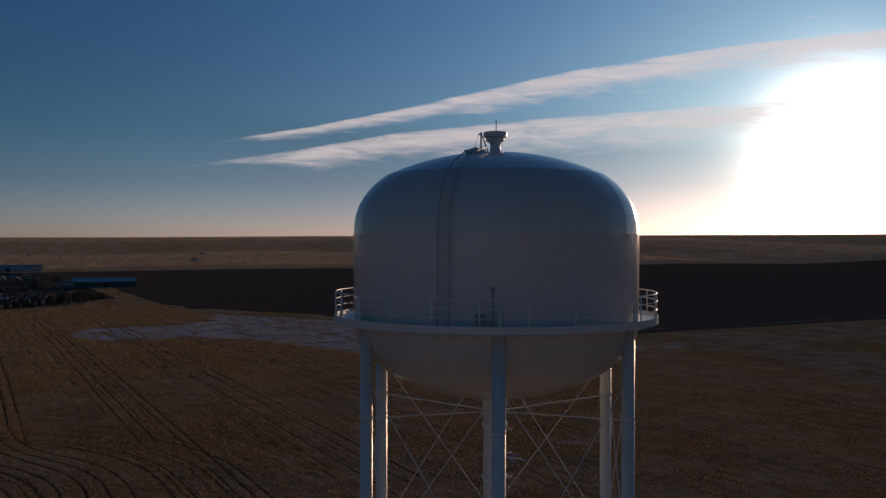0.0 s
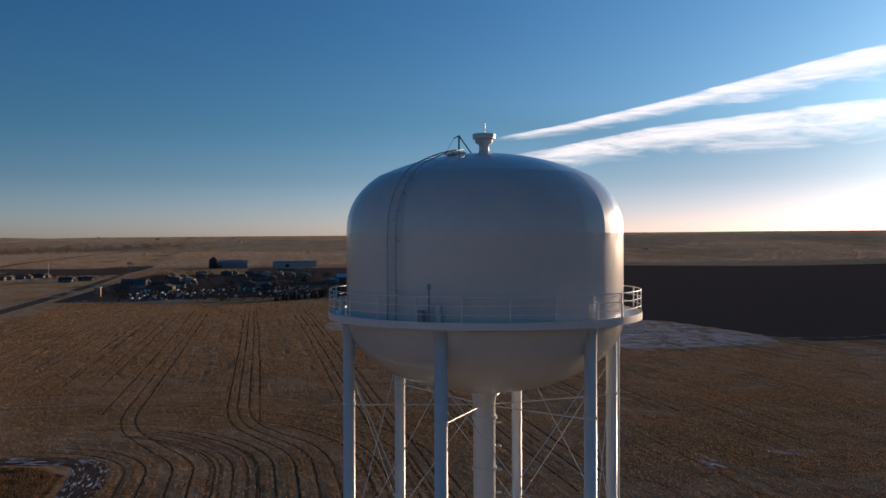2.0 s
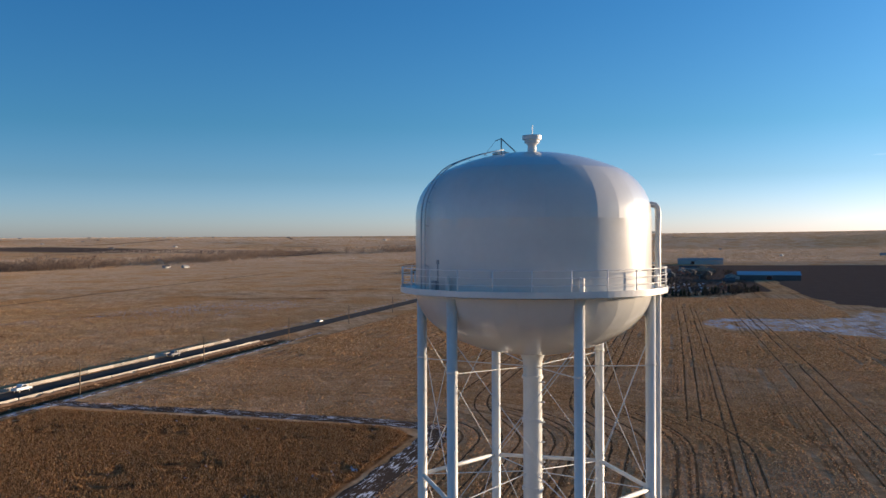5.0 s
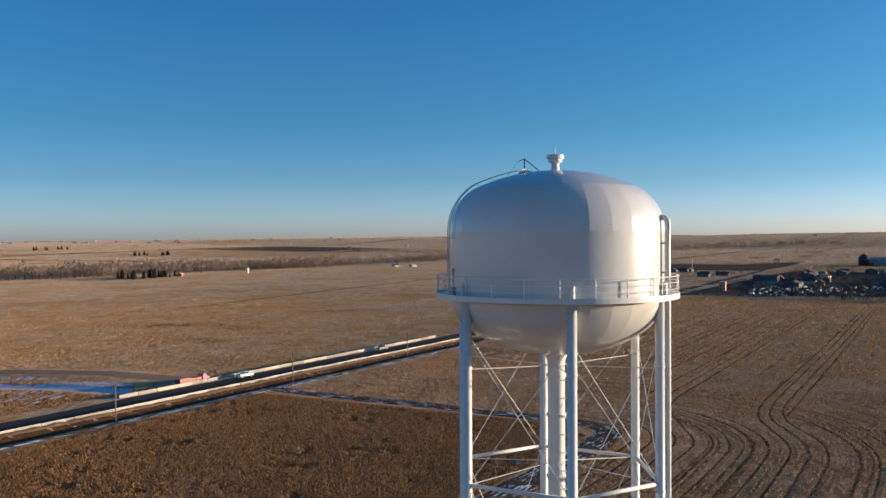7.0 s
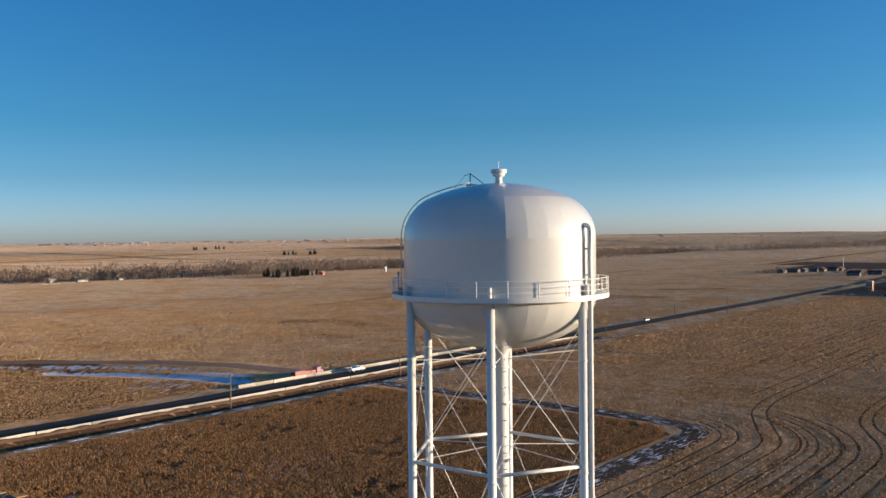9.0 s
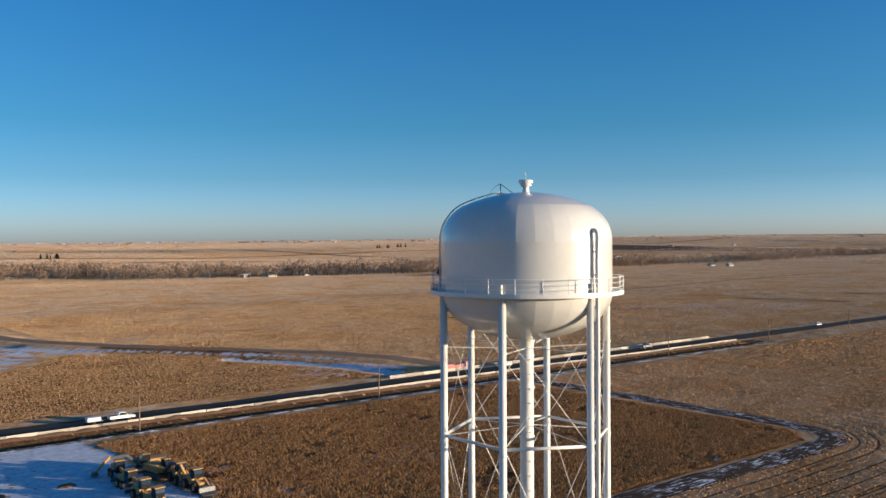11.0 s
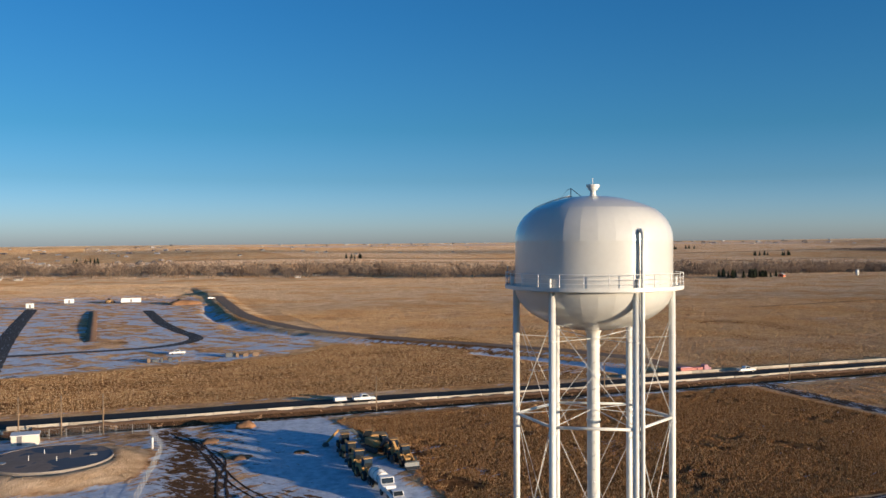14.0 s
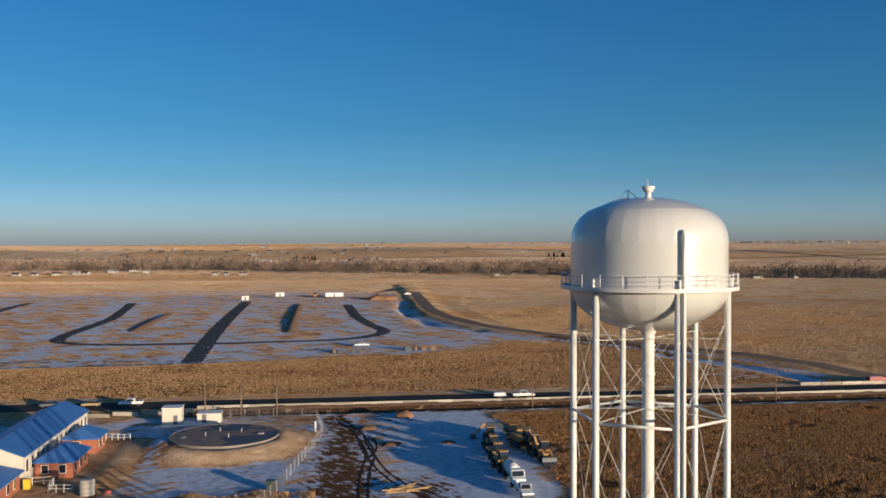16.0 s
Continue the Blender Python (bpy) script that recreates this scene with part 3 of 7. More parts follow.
    L(math_('MULTIPLY', attr("vv"), 0.13), lane_at.inputs[1])
    lane_n = nt.nodes.new("ShaderNodeTexNoise")
    lane_n.inputs["Scale"].default_value = 0.32
    lane_n.inputs["Detail"].default_value = 8
    lane_n.inputs["Roughness"].default_value = 0.7
    L(lane_at.outputs[0], lane_n.inputs["Vector"])
    lanes = lane_n.outputs[0]
    siten = attr("site")
    blown = math_('ADD', math_('MULTIPLY', streaks, math_('SUBTRACT', 1.0, math_('MULTIPLY', siten, 0.5))), math_('MULTIPLY', lanes, math_('MULTIPLY', siten, 0.5)))
    drift = math_('MULTIPLY_ADD', noise(0.13, 6, 0.66, (0.42, 1.0, 1)), 0.55, math_('MULTIPLY', noise(0.16, 6, 0.66, (1.0, 0.2, 1)), 0.45))
    blown = math_('MULTIPLY_ADD', math_('MULTIPLY', math_('SUBTRACT', drift, 0.5), siten), 2.3, blown)
    sn = math_('MULTIPLY_ADD', math_('SUBTRACT', blown, 0.5), 1.9, attr("snow"))
    sn = math_('MULTIPLY_ADD', math_('SUBTRACT', noise(0.09, 5, 0.65), 0.5), 0.6, sn)
    churn = noise(0.9, 8, 0.72, (1.0, 0.16, 1))
    lumps = noise(0.42, 7, 0.7)
    mudf = step(math_('MULTIPLY_ADD', math_('SUBTRACT', churn, 0.5), 2.6, math_('MULTIPLY_ADD', math_('SUBTRACT', lumps, 0.5), 2.4, attr("mud"))), 0.56, 0.68)
    col = mix(mudf, col, ramp(churn, [(0.35, (0.045, 0.026, 0.016)), (0.65, (0.17, 0.098, 0.056))]))
    snowf = math_('MULTIPLY', step(sn, 0.45, 0.57), math_('SUBTRACT', 1.0, mudf))
    # snow tinted blue all over: the colour of its shadows is painted in
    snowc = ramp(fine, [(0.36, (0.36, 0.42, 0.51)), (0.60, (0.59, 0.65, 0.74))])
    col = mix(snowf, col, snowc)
    L(col, p.inputs["Base Color"])
    L(step(snowf, 0, 1, 0.7, 0.1), p.inputs["Diffuse Roughness"])
    L(step(math_('MAXIMUM', snowf, attr("dark")), 0, 0.6, 0.08, 0.012), p.inputs["Sheen Weight"])
    hgt = math_('MULTIPLY_ADD', fine, 0.5, math_('MULTIPLY', noise(2.5, 4, 0.7), 0.25))
    hgt = math_('SUBTRACT', hgt, math_('MULTIPLY', math_('ADD', rowdark, tr), 0.15))
    b = nt.nodes.new("ShaderNodeBump")
    b.inputs["Strength"].default_value = 1.0
    L(hgt, b.inputs["Height"])
    L(step(math_('MAXIMUM', snowf, math_('MULTIPLY', attr("dark"), 0.8)), 0, 1, 2.2, 0.4), b.inputs["Distance"])
    L(b.outputs[0], p.inputs["Normal"])
    return m


ground = build_ground()


def ribbon(name, pts, width, material, lift, label, category, step=3.0, kind="structure", rough_edge=0.0, seed=1):
    """A road laid over the land along a line of (u, v)."""
    rng = np.random.RandomState(seed)
    P = [np.array(p, float) for p in pts]
    # smooth by corner cutting
    for _ in range(3):
        Q = [P[0]]
        for a, b in zip(P, P[1:]):
            Q += [a * 0.75 + b * 0.25, a * 0.25 + b * 0.75]
        P = Q + [P[-1]]
    D = [P[0]]
    for a, b in zip(P, P[1:]):
        n = max(1, int(np.linalg.norm(b - a) / step))
        D += [a + (b - a) * k / n for k in range(1, n + 1)]
    K = 9
    D = np.array(D)
    tang = np.gradient(D, axis=0)
    tang /= np.linalg.norm(tang, axis=1)[:, None] + 1e-9
    nrm = np.stack([-tang[:, 1], tang[:, 0]], 1)
    off = np.tile((np.arange(K) / (K - 1) - 0.5) * width, (len(D), 1))
    off[:, [0, -1]] *= 1 + rough_edge * rng.uniform(-1, 1, (len(D), 2))
    Q = D[:, None, :] + nrm[:, None, :] * off[:, :, None]
    Z = height(Q[..., 0], Q[..., 1]) + lift
    Z[:, [0, -1]] -= min(0.06, lift * 0.8)
    along = np.concatenate([[0], np.cumsum(np.linalg.norm(np.diff(D, axis=0), axis=1))])
    X, Y = Q[..., 0] * UX + Q[..., 1] * VX, Q[..., 0] * UY + Q[..., 1] * VY
    idx = np.arange(len(D) * K).reshape(len(D), K)
    quads = np.stack([idx[:-1, :-1], idx[1:, :-1], idx[1:, 1:], idx[:-1, 1:]], -1).reshape(-1, 4)
    flat = np.stack([X, Y, Z], -1).reshape(-1, 3)
    a, b, c = flat[quads[0, 0]], flat[quads[0, 1]], flat[quads[0, 2]]
    if np.cross(b - a, c - a)[2] < 0:
        quads = quads[:, ::-1]
    me = bpy.data.meshes.new(name)
    me.from_pydata(flat.tolist(), [], quads.tolist())
    me.polygons.foreach_set("use_smooth", np.ones(len(quads), bool))
    for nm, arr in (("across", off), ("along", np.repeat(along[:, None], K, 1))):
        at = me.attributes.new(nm, 'FLOAT', 'POINT')
        at.data.foreach_set("value", np.ascontiguousarray(arr.reshape(-1), dtype=np.float32))
    me.materials.append(material)
    return tagged(new(name, me), label, category, kind=kind)


def track_material(name, soil, snow_level, rut_gap=1.0):
    """Rutted dirt with snow left in broken strips along the wheel ruts."""
    m = bpy.data.materials.new(name)
    m.use_nodes = True
    nt = m.node_tree
    L = nt.links.new
    p = nt.nodes["Principled BSDF"]
    p.inputs["Roughness"].default_value = 0.9
    p.inputs["Specular IOR Level"].default_value = 0.1
    co = nt.nodes.new("ShaderNodeTexCoord")
    at = nt.nodes.new("ShaderNodeAttribute")
    at.attribute_name = "across"
    al = nt.nodes.new("ShaderNodeAttribute")
    al.attribute_name = "along"

    def math_(op, a, b):
        n = nt.nodes.new("ShaderNodeMath")
        n.operation = op
        for i, x in enumerate((a, b)):
            if isinstance(x, (int, float)):
                n.inputs[i].default_value = x
            else:
                L(x, n.inputs[i])
        return n.outputs[0]

    def noise_(scale, vec, detail=7, rough=0.72):
        n = nt.nodes.new("ShaderNodeTexNoise")
        n.inputs["Scale"].default_value = scale
        n.inputs["Detail"].default_value = detail
        n.inputs["Roughness"].default_value = rough
        L(vec, n.inputs["Vector"])
        return n.outputs[0]

    way = nt.nodes.new("ShaderNodeCombineXYZ")
    L(math_('MULTIPLY', al.outputs["Fac"], 0.22), way.inputs[0])
    L(math_('MULTIPLY', at.outputs["Fac"], 1.0 / rut_gap), way.inputs[1])
    strips = noise_(1.1, way.outputs[0])
    patch = noise_(0.22, co.outputs["Object"], 6)
    fine = noise_(2.2, co.outputs["Object"], 5, 0.6)
    lie = math_('ADD', math_('MULTIPLY', strips, 0.7), math_('MULTIPLY', patch, 0.3))
    mr = nt.nodes.new("ShaderNodeMapRange")
    mr.interpolation_type = 'SMOOTHSTEP'
    L(lie, mr.inputs[0])
    mr.inputs[1].default_value, mr.inputs[2].default_value = snow_level, snow_level + 0.05
    sc = nt.nodes.new("ShaderNodeValToRGB")
    els = sc.color_ramp.elements
    els[0].position, els[0].color = 0.35, (soil[0] * 0.55, soil[1] * 0.55, soil[2] * 0.55, 1)
    els[1].position, els[1].color = 0.7, (soil[0] * 1.3, soil[1] * 1.3, soil[2] * 1.3, 1)
    L(math_('ADD', math_('MULTIPLY', fine, 0.5), math_('MULTIPLY', strips, 0.5)), sc.inputs[0])
    mi = nt.nodes.new("ShaderNodeMix")
    mi.data_type = 'RGBA'
    L(mr.outputs[0], mi.inputs[0])
    L(sc.outputs[0], mi.inputs[6])
    mi.inputs[7].default_value = (0.74, 0.76, 0.80, 1)
    L(mi.outputs[2], p.inputs["Base Color"])
    b = nt.nodes.new("ShaderNodeBump")
    b.inputs["Distance"].default_value = 0.3
    L(lie, b.inputs["Height"])
    L(b.outputs[0], p.inputs["Normal"])
    return m


M_TRACK = track_material("snowy_rutted_track", (0.075, 0.048, 0.031), 0.525, 0.6)
M_HAUL = track_material("dark_haul_road", (0.34, 0.225, 0.145), 0.66, 1.6)
M_STREET = track_material("new_street", (0.105, 0.092, 0.083), 0.565, 0.9)
M_LANE = track_material("snowy_site_lane", (0.13, 0.10, 0.08), 0.49, 0.8)
M_SNOWPATH = track_material("snow_strip", (0.16, 0.10, 0.06), 0.50, 0.9)

ribbon("road", [(-420, 152.5), (0, 152.5), (400, 152.5), (760, 158), (1300, 190), (1760, 258)], 9.6, M_ASPHALT, 0.07, "dark asphalt two-lane highway across the fields", "road", 6)
ribbon("farm_track", [(134, 138), (133, 120), (132, 80), (131, 52), (129, 40), (118, 37.5), (90, 38.5), (60, 39), (10, 39), (-30, 40)], 6.0, M_TRACK, 0.06, "rutted dirt track with snow between the wheel ruts", "track", 2, rough_edge=0.12)
ribbon("haul_road", HAUL[:-1], 7.6, M_HAUL, 0.10, "bare dark dirt haul road curving to the building site", "track", 4, rough_edge=0.1, seed=3)
for k, (line, wide) in enumerate(STREETS):
    ribbon("site_street", line, wide, M_STREET if k < 3 else M_LANE, 0.06 + 0.005 * k, "newly laid dark street of the building site" if k < 3 else "narrow snowy lane along the building site", "road", 4, rough_edge=0.05, seed=20 + k)
ribbon("shoulder_path", [(-30, 136.0), (60, 135.2), (140, 134.2), (222, 134.0), (300, 137)], 1.3, M_SNOWPATH, 0.07, "narrow snow-covered path beside the highway", "path", 5)
ribbon("side_road", [(580, 128), (640, 60), (700, -40), (800, -60)], 8.0, M_ASPHALT, 0.08, "asphalt side road at the edge of the town", "road", 8)

# flat rut soil, coloured dark to carry the shade inside a furrow
M_RUT = mat("shaded_rut_soil", (0.15, 0.088, 0.048), 0.95, 0, 0.12, 0.5, 0.06, 1.5, spec=0.0)


def turning(v_in, d, a0=0.25, tail=70.0):
    """A tractor's line: along the field at v_in, then round the lot's corner at a distance d from its edge."""
    cu, cv, rad = LOT_U - LOT_R, LOT_V + LOT_R, LOT_R + d
    arc = [(cu + rad * math.cos(a), cv - rad * math.sin(a)) for a in [1.571 * (a0 + (1.0 - a0) * i / 6) for i in range(7)]]
    lead = [] if v_in is None else [(490, v_in + 1), (330, v_in), (200, v_in), (158, v_in)]
    return lead + arc + [(cu - 20, cv - rad), (tail, cv - rad + 0.5)]


RUTS = [turning(40.5, 15.4, 0.62), turning(37.6, 18.8, 0.66), turning(17.6, 36.0, 0.70), turning(15.3, 39.2, 0.72), turning(12.6, 42.4, 0.74)]
RUTS += [turning(None, d, a0, tail) for d, a0, tail in ((7.8, 0.1, 60), (11.2, 0.2, 50), (22.5, 0.3, 74), (25.6, 0.35, 80), (29.5, 0.4, 60), (32.4, 0.45, 84), (47.5, 0.6, 88), (50.6, 0.6, 70), (61.0, 0.66, 84))]
RUTS += [[(490, v + 2), (300, v), (u1, v)] for v, u1 in ((45.2, 173), (10.2, 158), (-9.6, 147), (-12.6, 147), (-16.8, 92), (-19.0, 92), (-38.6, 92), (-43.4, 96), (-46.8, 100))]
RUTS += [[(u0, v + 1.5), (0.5 * (u0 + u1), v), (u1, v - 0.5)] for u0, u1, v in ((470, 215, 52.5), (470, 230, 56), (450, 220, 63), (440, 240, 67), (440, 250, 75.5), (400, 252, 79), (420, 270, 87), (400, 262, 91), (390, 280, 99), (330, 173, -68), (330, 180, -71.5), (300, 160, -80), (300, 150, -84))]
for k, pts in enumerate(RUTS):
    ribbon("wheel_rut", pts, 0.5, M_RUT, 0.012 + 0.001 * (k % 5), "tractor wheel rut through the stubble, furrow shade in its dark colour", "track", 3, rough_edge=0.4, seed=40 + k)


def rut_grid(u0, u1, v0, v1, cell):
    """Cells of the field that the ruts run over."""
    hit = np.zeros((int((u1 - u0) / cell) + 1, int((v1 - v0) / cell) + 1), bool)
    for pts in RUTS:
        P = [np.array(p, float) for p in pts]
        for _ in range(3):
            Q = [P[0]]
            for a, b in zip(P, P[1:]):
                Q += [a * 0.75 + b * 0.25, a * 0.25 + b * 0.75]
            P = Q + [P[-1]]
        for a, b in zip(P, P[1:]):
            n = max(2, int(np.linalg.norm(b - a) / (cell * 0.4)))
            line = a + (b - a) * np.linspace(0, 1, n)[:, None]
            i, j = ((line[:, 0] - u0) / cell).astype(int), ((line[:, 1] - v0) / cell).astype(int)
            ok = (i >= 0) & (j >= 0) & (i < hit.shape[0]) & (j < hit.shape[1])
            hit[i[ok], j[ok]] = True
    return hit


M_MUD = track_material("churned_mud", (0.075, 0.044, 0.027), 0.60, 0.5)
for k, (pts, wd) in enumerate((([(-22.8, 129.6), (-18.9, 112.6), (-17.3, 95.5), (-19.8, 82.3), (-20.9, 55)], 0.5), ([(-21.3, 129.6), (-17.4, 112.6), (-15.8, 95.5), (-18.3, 82.3), (-19.4, 55)], 0.5),
                               ([(-19.2, 120.3), (-18.5, 98.9), (-15.6, 78.7), (-10, 66), (-4, 60)], 0.45), ([(-17.8, 120.3), (-17.1, 98.9), (-14.2, 78.7), (-8.5, 67), (-2, 62)], 0.45), ([(-22, 126), (-19.5, 116), (-15, 108), (-16, 96), (-20, 88)], 0.45))):
    ribbon("mud_track", pts, wd * 0.85, M_MUD, 0.035, "dark muddy wheel track through the snowy yard", "track", 1.0, rough_edge=0.9, seed=80 + k)
M_FARTRACK = mat("worn_field_track", (0.20, 0.125, 0.075), 0.95, 0, 0.02, 0.4, spec=0.0)
for pts, wd in (([(330, 372), (480, 398), (640, 425), (800, 445), (980, 470)], 3.0), ([(-800, 1480), (200, 1500), (1400, 1440), (2800, 1460)], 14.0), ([(-600, 2050), (600, 2000), (1800, 2080), (3200, 2000)], 22.0), ([(1180, 1150), (1240, 1800), (1300, 2600)], 12.0), ([(1250, 400), (1900, 430), (2900, 420)], 10.0)):
    ribbon("field_track", pts, wd, M_FARTRACK, 0.12 if wd < 5 else 0.9, "faint worn track between the fields", "track", 20 if wd > 5 else 5, rough_edge=0.3, seed=70)
# ---- the water tower ----
R_TANK, Z_SEAM, Z_EQ, Z_TOP, Z_BOT = 6.17, 39.25, 35.6, 42.85, 32.2
R_COL, R_WALK, Z_WALK, Z_RING = 6.1, 6.94, 35.75, 25.43
GORES, GORE_AZ = 30, 8.8
tower = thing("water_tower", "white painted steel water tower on six columns with a rounded tank", "water tower")


R_DOME = 4.75


def roof_z(r):
    """Height of the roof: a steep knuckle up to R_DOME, then a shallow dome."""
    H = Z_TOP - Z_SEAM
    knuckle = lambda q: Z_SEAM + H * max(0.0, 1 - min(1.0, q / R_TANK) ** 2.3) ** (1 / 2.3)
    if r >= R_DOME:
        return knuckle(r)
    z0 = knuckle(R_DOME)
    rad = (R_DOME ** 2 + (Z_TOP - z0) ** 2) / (2 * (Z_TOP - z0))
    return Z_TOP - rad + math.sqrt(rad * rad - r * r)


def tank_shell():
    """Domed roof, straight wall and bowl; the curved courses are made of slightly flat gore plates."""
    prof = [(0.5, Z_BOT)]
    for i in range(1, 17):
        a = math.pi / 2 * i / 16
        r = R_TANK * math.sin(a)
        if r > 0.6:
            prof.append((r, Z_EQ - (Z_EQ - Z_BOT) * math.cos(a)))
    nbowl = len(prof)
    for k in range(1, 8):
        prof.append((R_TANK, Z_EQ + (Z_SEAM - Z_EQ) * k / 8))
    prof.append((R_TANK, Z_SEAM - 0.03))
    nwall = len(prof)
    for i in range(0, 15):
        r = R_TANK - (R_TANK - R_DOME) * (i / 14) ** 1.6
        prof.append((r, roof_z(r)))
    for i in range(1, 10):
        r = R_DOME * (1 - i / 9)
        prof.append((r, roof_z(r)))
    bm = bmesh.new()
    sub = 4
    N = GORES * sub
    half = math.pi / GORES
    rings = []
    for j, (r, z) in enumerate(prof):
        if r < 1e-4:
            rings.append([bm.verts.new((0, 0, z))])
            continue
        k = 0.36 if (j < nbowl - 1 or j >= nwall) else 0.06
        if r < R_DOME - 0.01 and j >= nwall:
            k = 0.2
        ring = []
        for i in range(N):
            t = 2 * math.pi * i / N
            m = (t % (2 * half)) - half
            t += radians(GORE_AZ)
            flat = math.cos(half * 0.5) / math.cos(m)
            rr = r * (1 - k + k * flat)
            ring.append(bm.verts.new((rr * math.cos(t), rr * math.sin(t), z)))
        rings.append(ring)
    for j in range(len(rings) - 1):
        a, b = rings[j], rings[j + 1]
        for i in range(N):
            q = (i + 1) % N
            if len(b) == 1:
                f = bm.faces.new((a[i], a[q], b[0]))
            else:
                f = bm.faces.new((a[i], a[q], b[q], b[i]))
            f.smooth = True
    bm.edges.ensure_lookup_table()
    # weld lines between gores stay crisp
    for j in range(len(rings) - 1):
        if len(rings[j]) == 1 or len(rings[j + 1]) == 1:
            continue
        if j < nbowl - 1 or j >= nwall:
            for i in range(0, N, sub):
                e = bm.edges.get((rings[j][i], rings[j + 1][i]))
                if e:
                    e.smooth = False
    for ring in (rings[nwall], rings[nwall + 14]):
        for i in range(N):
            e = bm.edges.get((ring[i], ring[(i + 1) % N]))
            if e:
                e.smooth = False
    return bm


tank = part("tank", tank_shell(), M_TANK, tower, "glossy white welded tank of curved plates")
# riser with its flared neck
part("riser", lathe([(0.50, 0.0), (0.50, 31.6), (0.54, 31.9), (0.68, 32.2), (0.85, 32.38)], 28), M_STEEL, tower, "thick white centre pipe")
for zz in (10.0, 17.5, 25.0, 28.6, 30.9):
    part("riser_flange", lathe([(0.50, zz), (0.57, zz), (0.57, zz + 0.16), (0.50, zz + 0.16)], 24, False), M_STEEL, tower)


def ang(k):
    a = radians(60 * k)
    return math.cos(a), math.sin(a)


def column(k):
    c, s = ang(k)
    col = part("column", rodbm((R_COL * c, R_COL * s, 0.3), (R_COL * c, R_COL * s, 35.62), 0.258, 24), M_STEEL, tower, "tall white tubular column")
    # stub above the walkway and gusset plate on the bowl
    part("column_cap", lathe_at(0.115, 0.74, R_COL * c * 1.05, R_COL * s * 1.05, Z_WALK), M_STEEL, col)
    g = bmesh.new()
    pts = [(R_COL - 0.25, 35.4), (R_COL - 0.2, 34.3), (R_COL - 0.36, 34.3), (R_COL - 0.52, 34.6), (R_COL - 0.45, 35.0)]
    va, vb = [], []
    for r, z in pts:
        va.append(g.verts.new((r * c - 0.02 * s, r * s + 0.02 * c, z)))
        vb.append(g.verts.new((r * c + 0.02 * s, r * s - 0.02 * c, z)))
    g.faces.new(va)
    g.faces.new(vb[::-1])
    for i in range(5):
        g.faces.new((va[i], vb[i], vb[(i + 1) % 5], va[(i + 1) % 5]))
    bmesh.ops.recalc_face_normals(g, faces=g.faces)
    part("gusset", g, M_STEEL, col)
    base = bmesh.new()
    for za, zb, w in ((0.0, 0.35, 0.95), (0.35, 0.42, 0.6)):
        box(base, R_COL * c - w, R_COL * c + w, R_COL * s - w, R_COL * s + w, za, zb)
    part("footing", base, M_CONC, col, "concrete footing")
    for zz in (9.0, 17.0, 25.0, 31.8):
        bm = lathe([(0.258, zz), (0.29, zz), (0.29, zz + 0.1), (0.258, zz + 0.1)], 20, False)
        bmesh.ops.translate(bm, vec=(R_COL * c, R_COL * s, 0), verts=bm.verts)
        part("collar", bm, M_STEEL, col)


def lathe_at(r, h, x, y, z):
    bm = lathe([(0.0, z), (r, z), (r, z + h - 0.03), (r * 0.8, z + h), (0.0, z + h)], 14, False)
    bmesh.ops.translate(bm, vec=(x, y, 0), verts=bm.verts)
    return bm


for k in range(6):
    column(k)
for k in range(6):
    c0, s0 = ang(k)
    c1, s1 = ang(k + 1)
    A, B = Vector((R_COL * c0, R_COL * s0, 0)), Vector((R_COL * c1, R_COL * s1, 0))
    e = (B - A).normalized() * 0.20
    for zz in (Z_RING, 12.8):
        part("strut", rodbm(A + e + Vector((0, 0, zz)), B - e + Vector((0, 0, zz)), 0.115, 12), M_STEEL, tower)
    for z0, z1 in ((33.2, Z_RING + 0.15), (Z_RING - 0.15, 12.95), (12.65, 0.6)):
        part("brace_rod", rodbm(A + e * 0.9 + Vector((0, 0, z0)), B - e * 0.9 + Vector((0, 0, z1)), 0.021, 6), M_STEEL, tower)
        part("brace_rod", rodbm(B - e * 0.9 + Vector((0, 0, z0)), A + e * 0.9 + Vector((0, 0, z1)) + Vector((0.03 * c0, 0.03 * s0, 0)), 0.021, 6), M_STEEL, tower)
    for zz, zr in ((31.75, 31.55), (Z_RING, Z_RING + 0.5), (12.8, 13.2)):
        part("spoke_rod", rodbm((0.5 * c0, 0.5 * s0, zr), ((R_COL - 0.24) * c0, (R_COL - 0.24) * s0, zz), 0.028, 6), M_STEEL, tower)

# walkway
part("walkway_floor", lathe([(R_TANK - 0.02, Z_WALK - 0.05), (R_WALK, Z_WALK - 0.05), (R_WALK, Z_WALK), (R_TANK - 0.02, Z_WALK)], 120, False), M_STEEL, tower, "white ring walkway round the tank")
part("walkway_fascia", lathe([(R_WALK + 0.003, Z_WALK - 0.20), (R_WALK + 0.035, Z_WALK - 0.20), (R_WALK + 0.035, Z_WALK + 0.10), (R_WALK + 0.003, Z_WALK + 0.10), (R_WALK + 0.003, Z_WALK - 0.20)], 120, False), M_STEEL, tower)
part("girder_ring", lathe([(R_TANK - 0.03, Z_WALK - 0.30), (R_TANK + 0.30, Z_WALK - 0.30), (R_TANK + 0.30, Z_WALK - 0.27), (R_TANK - 0.03, Z_WALK - 0.27)], 120, False), M_STEEL, tower)
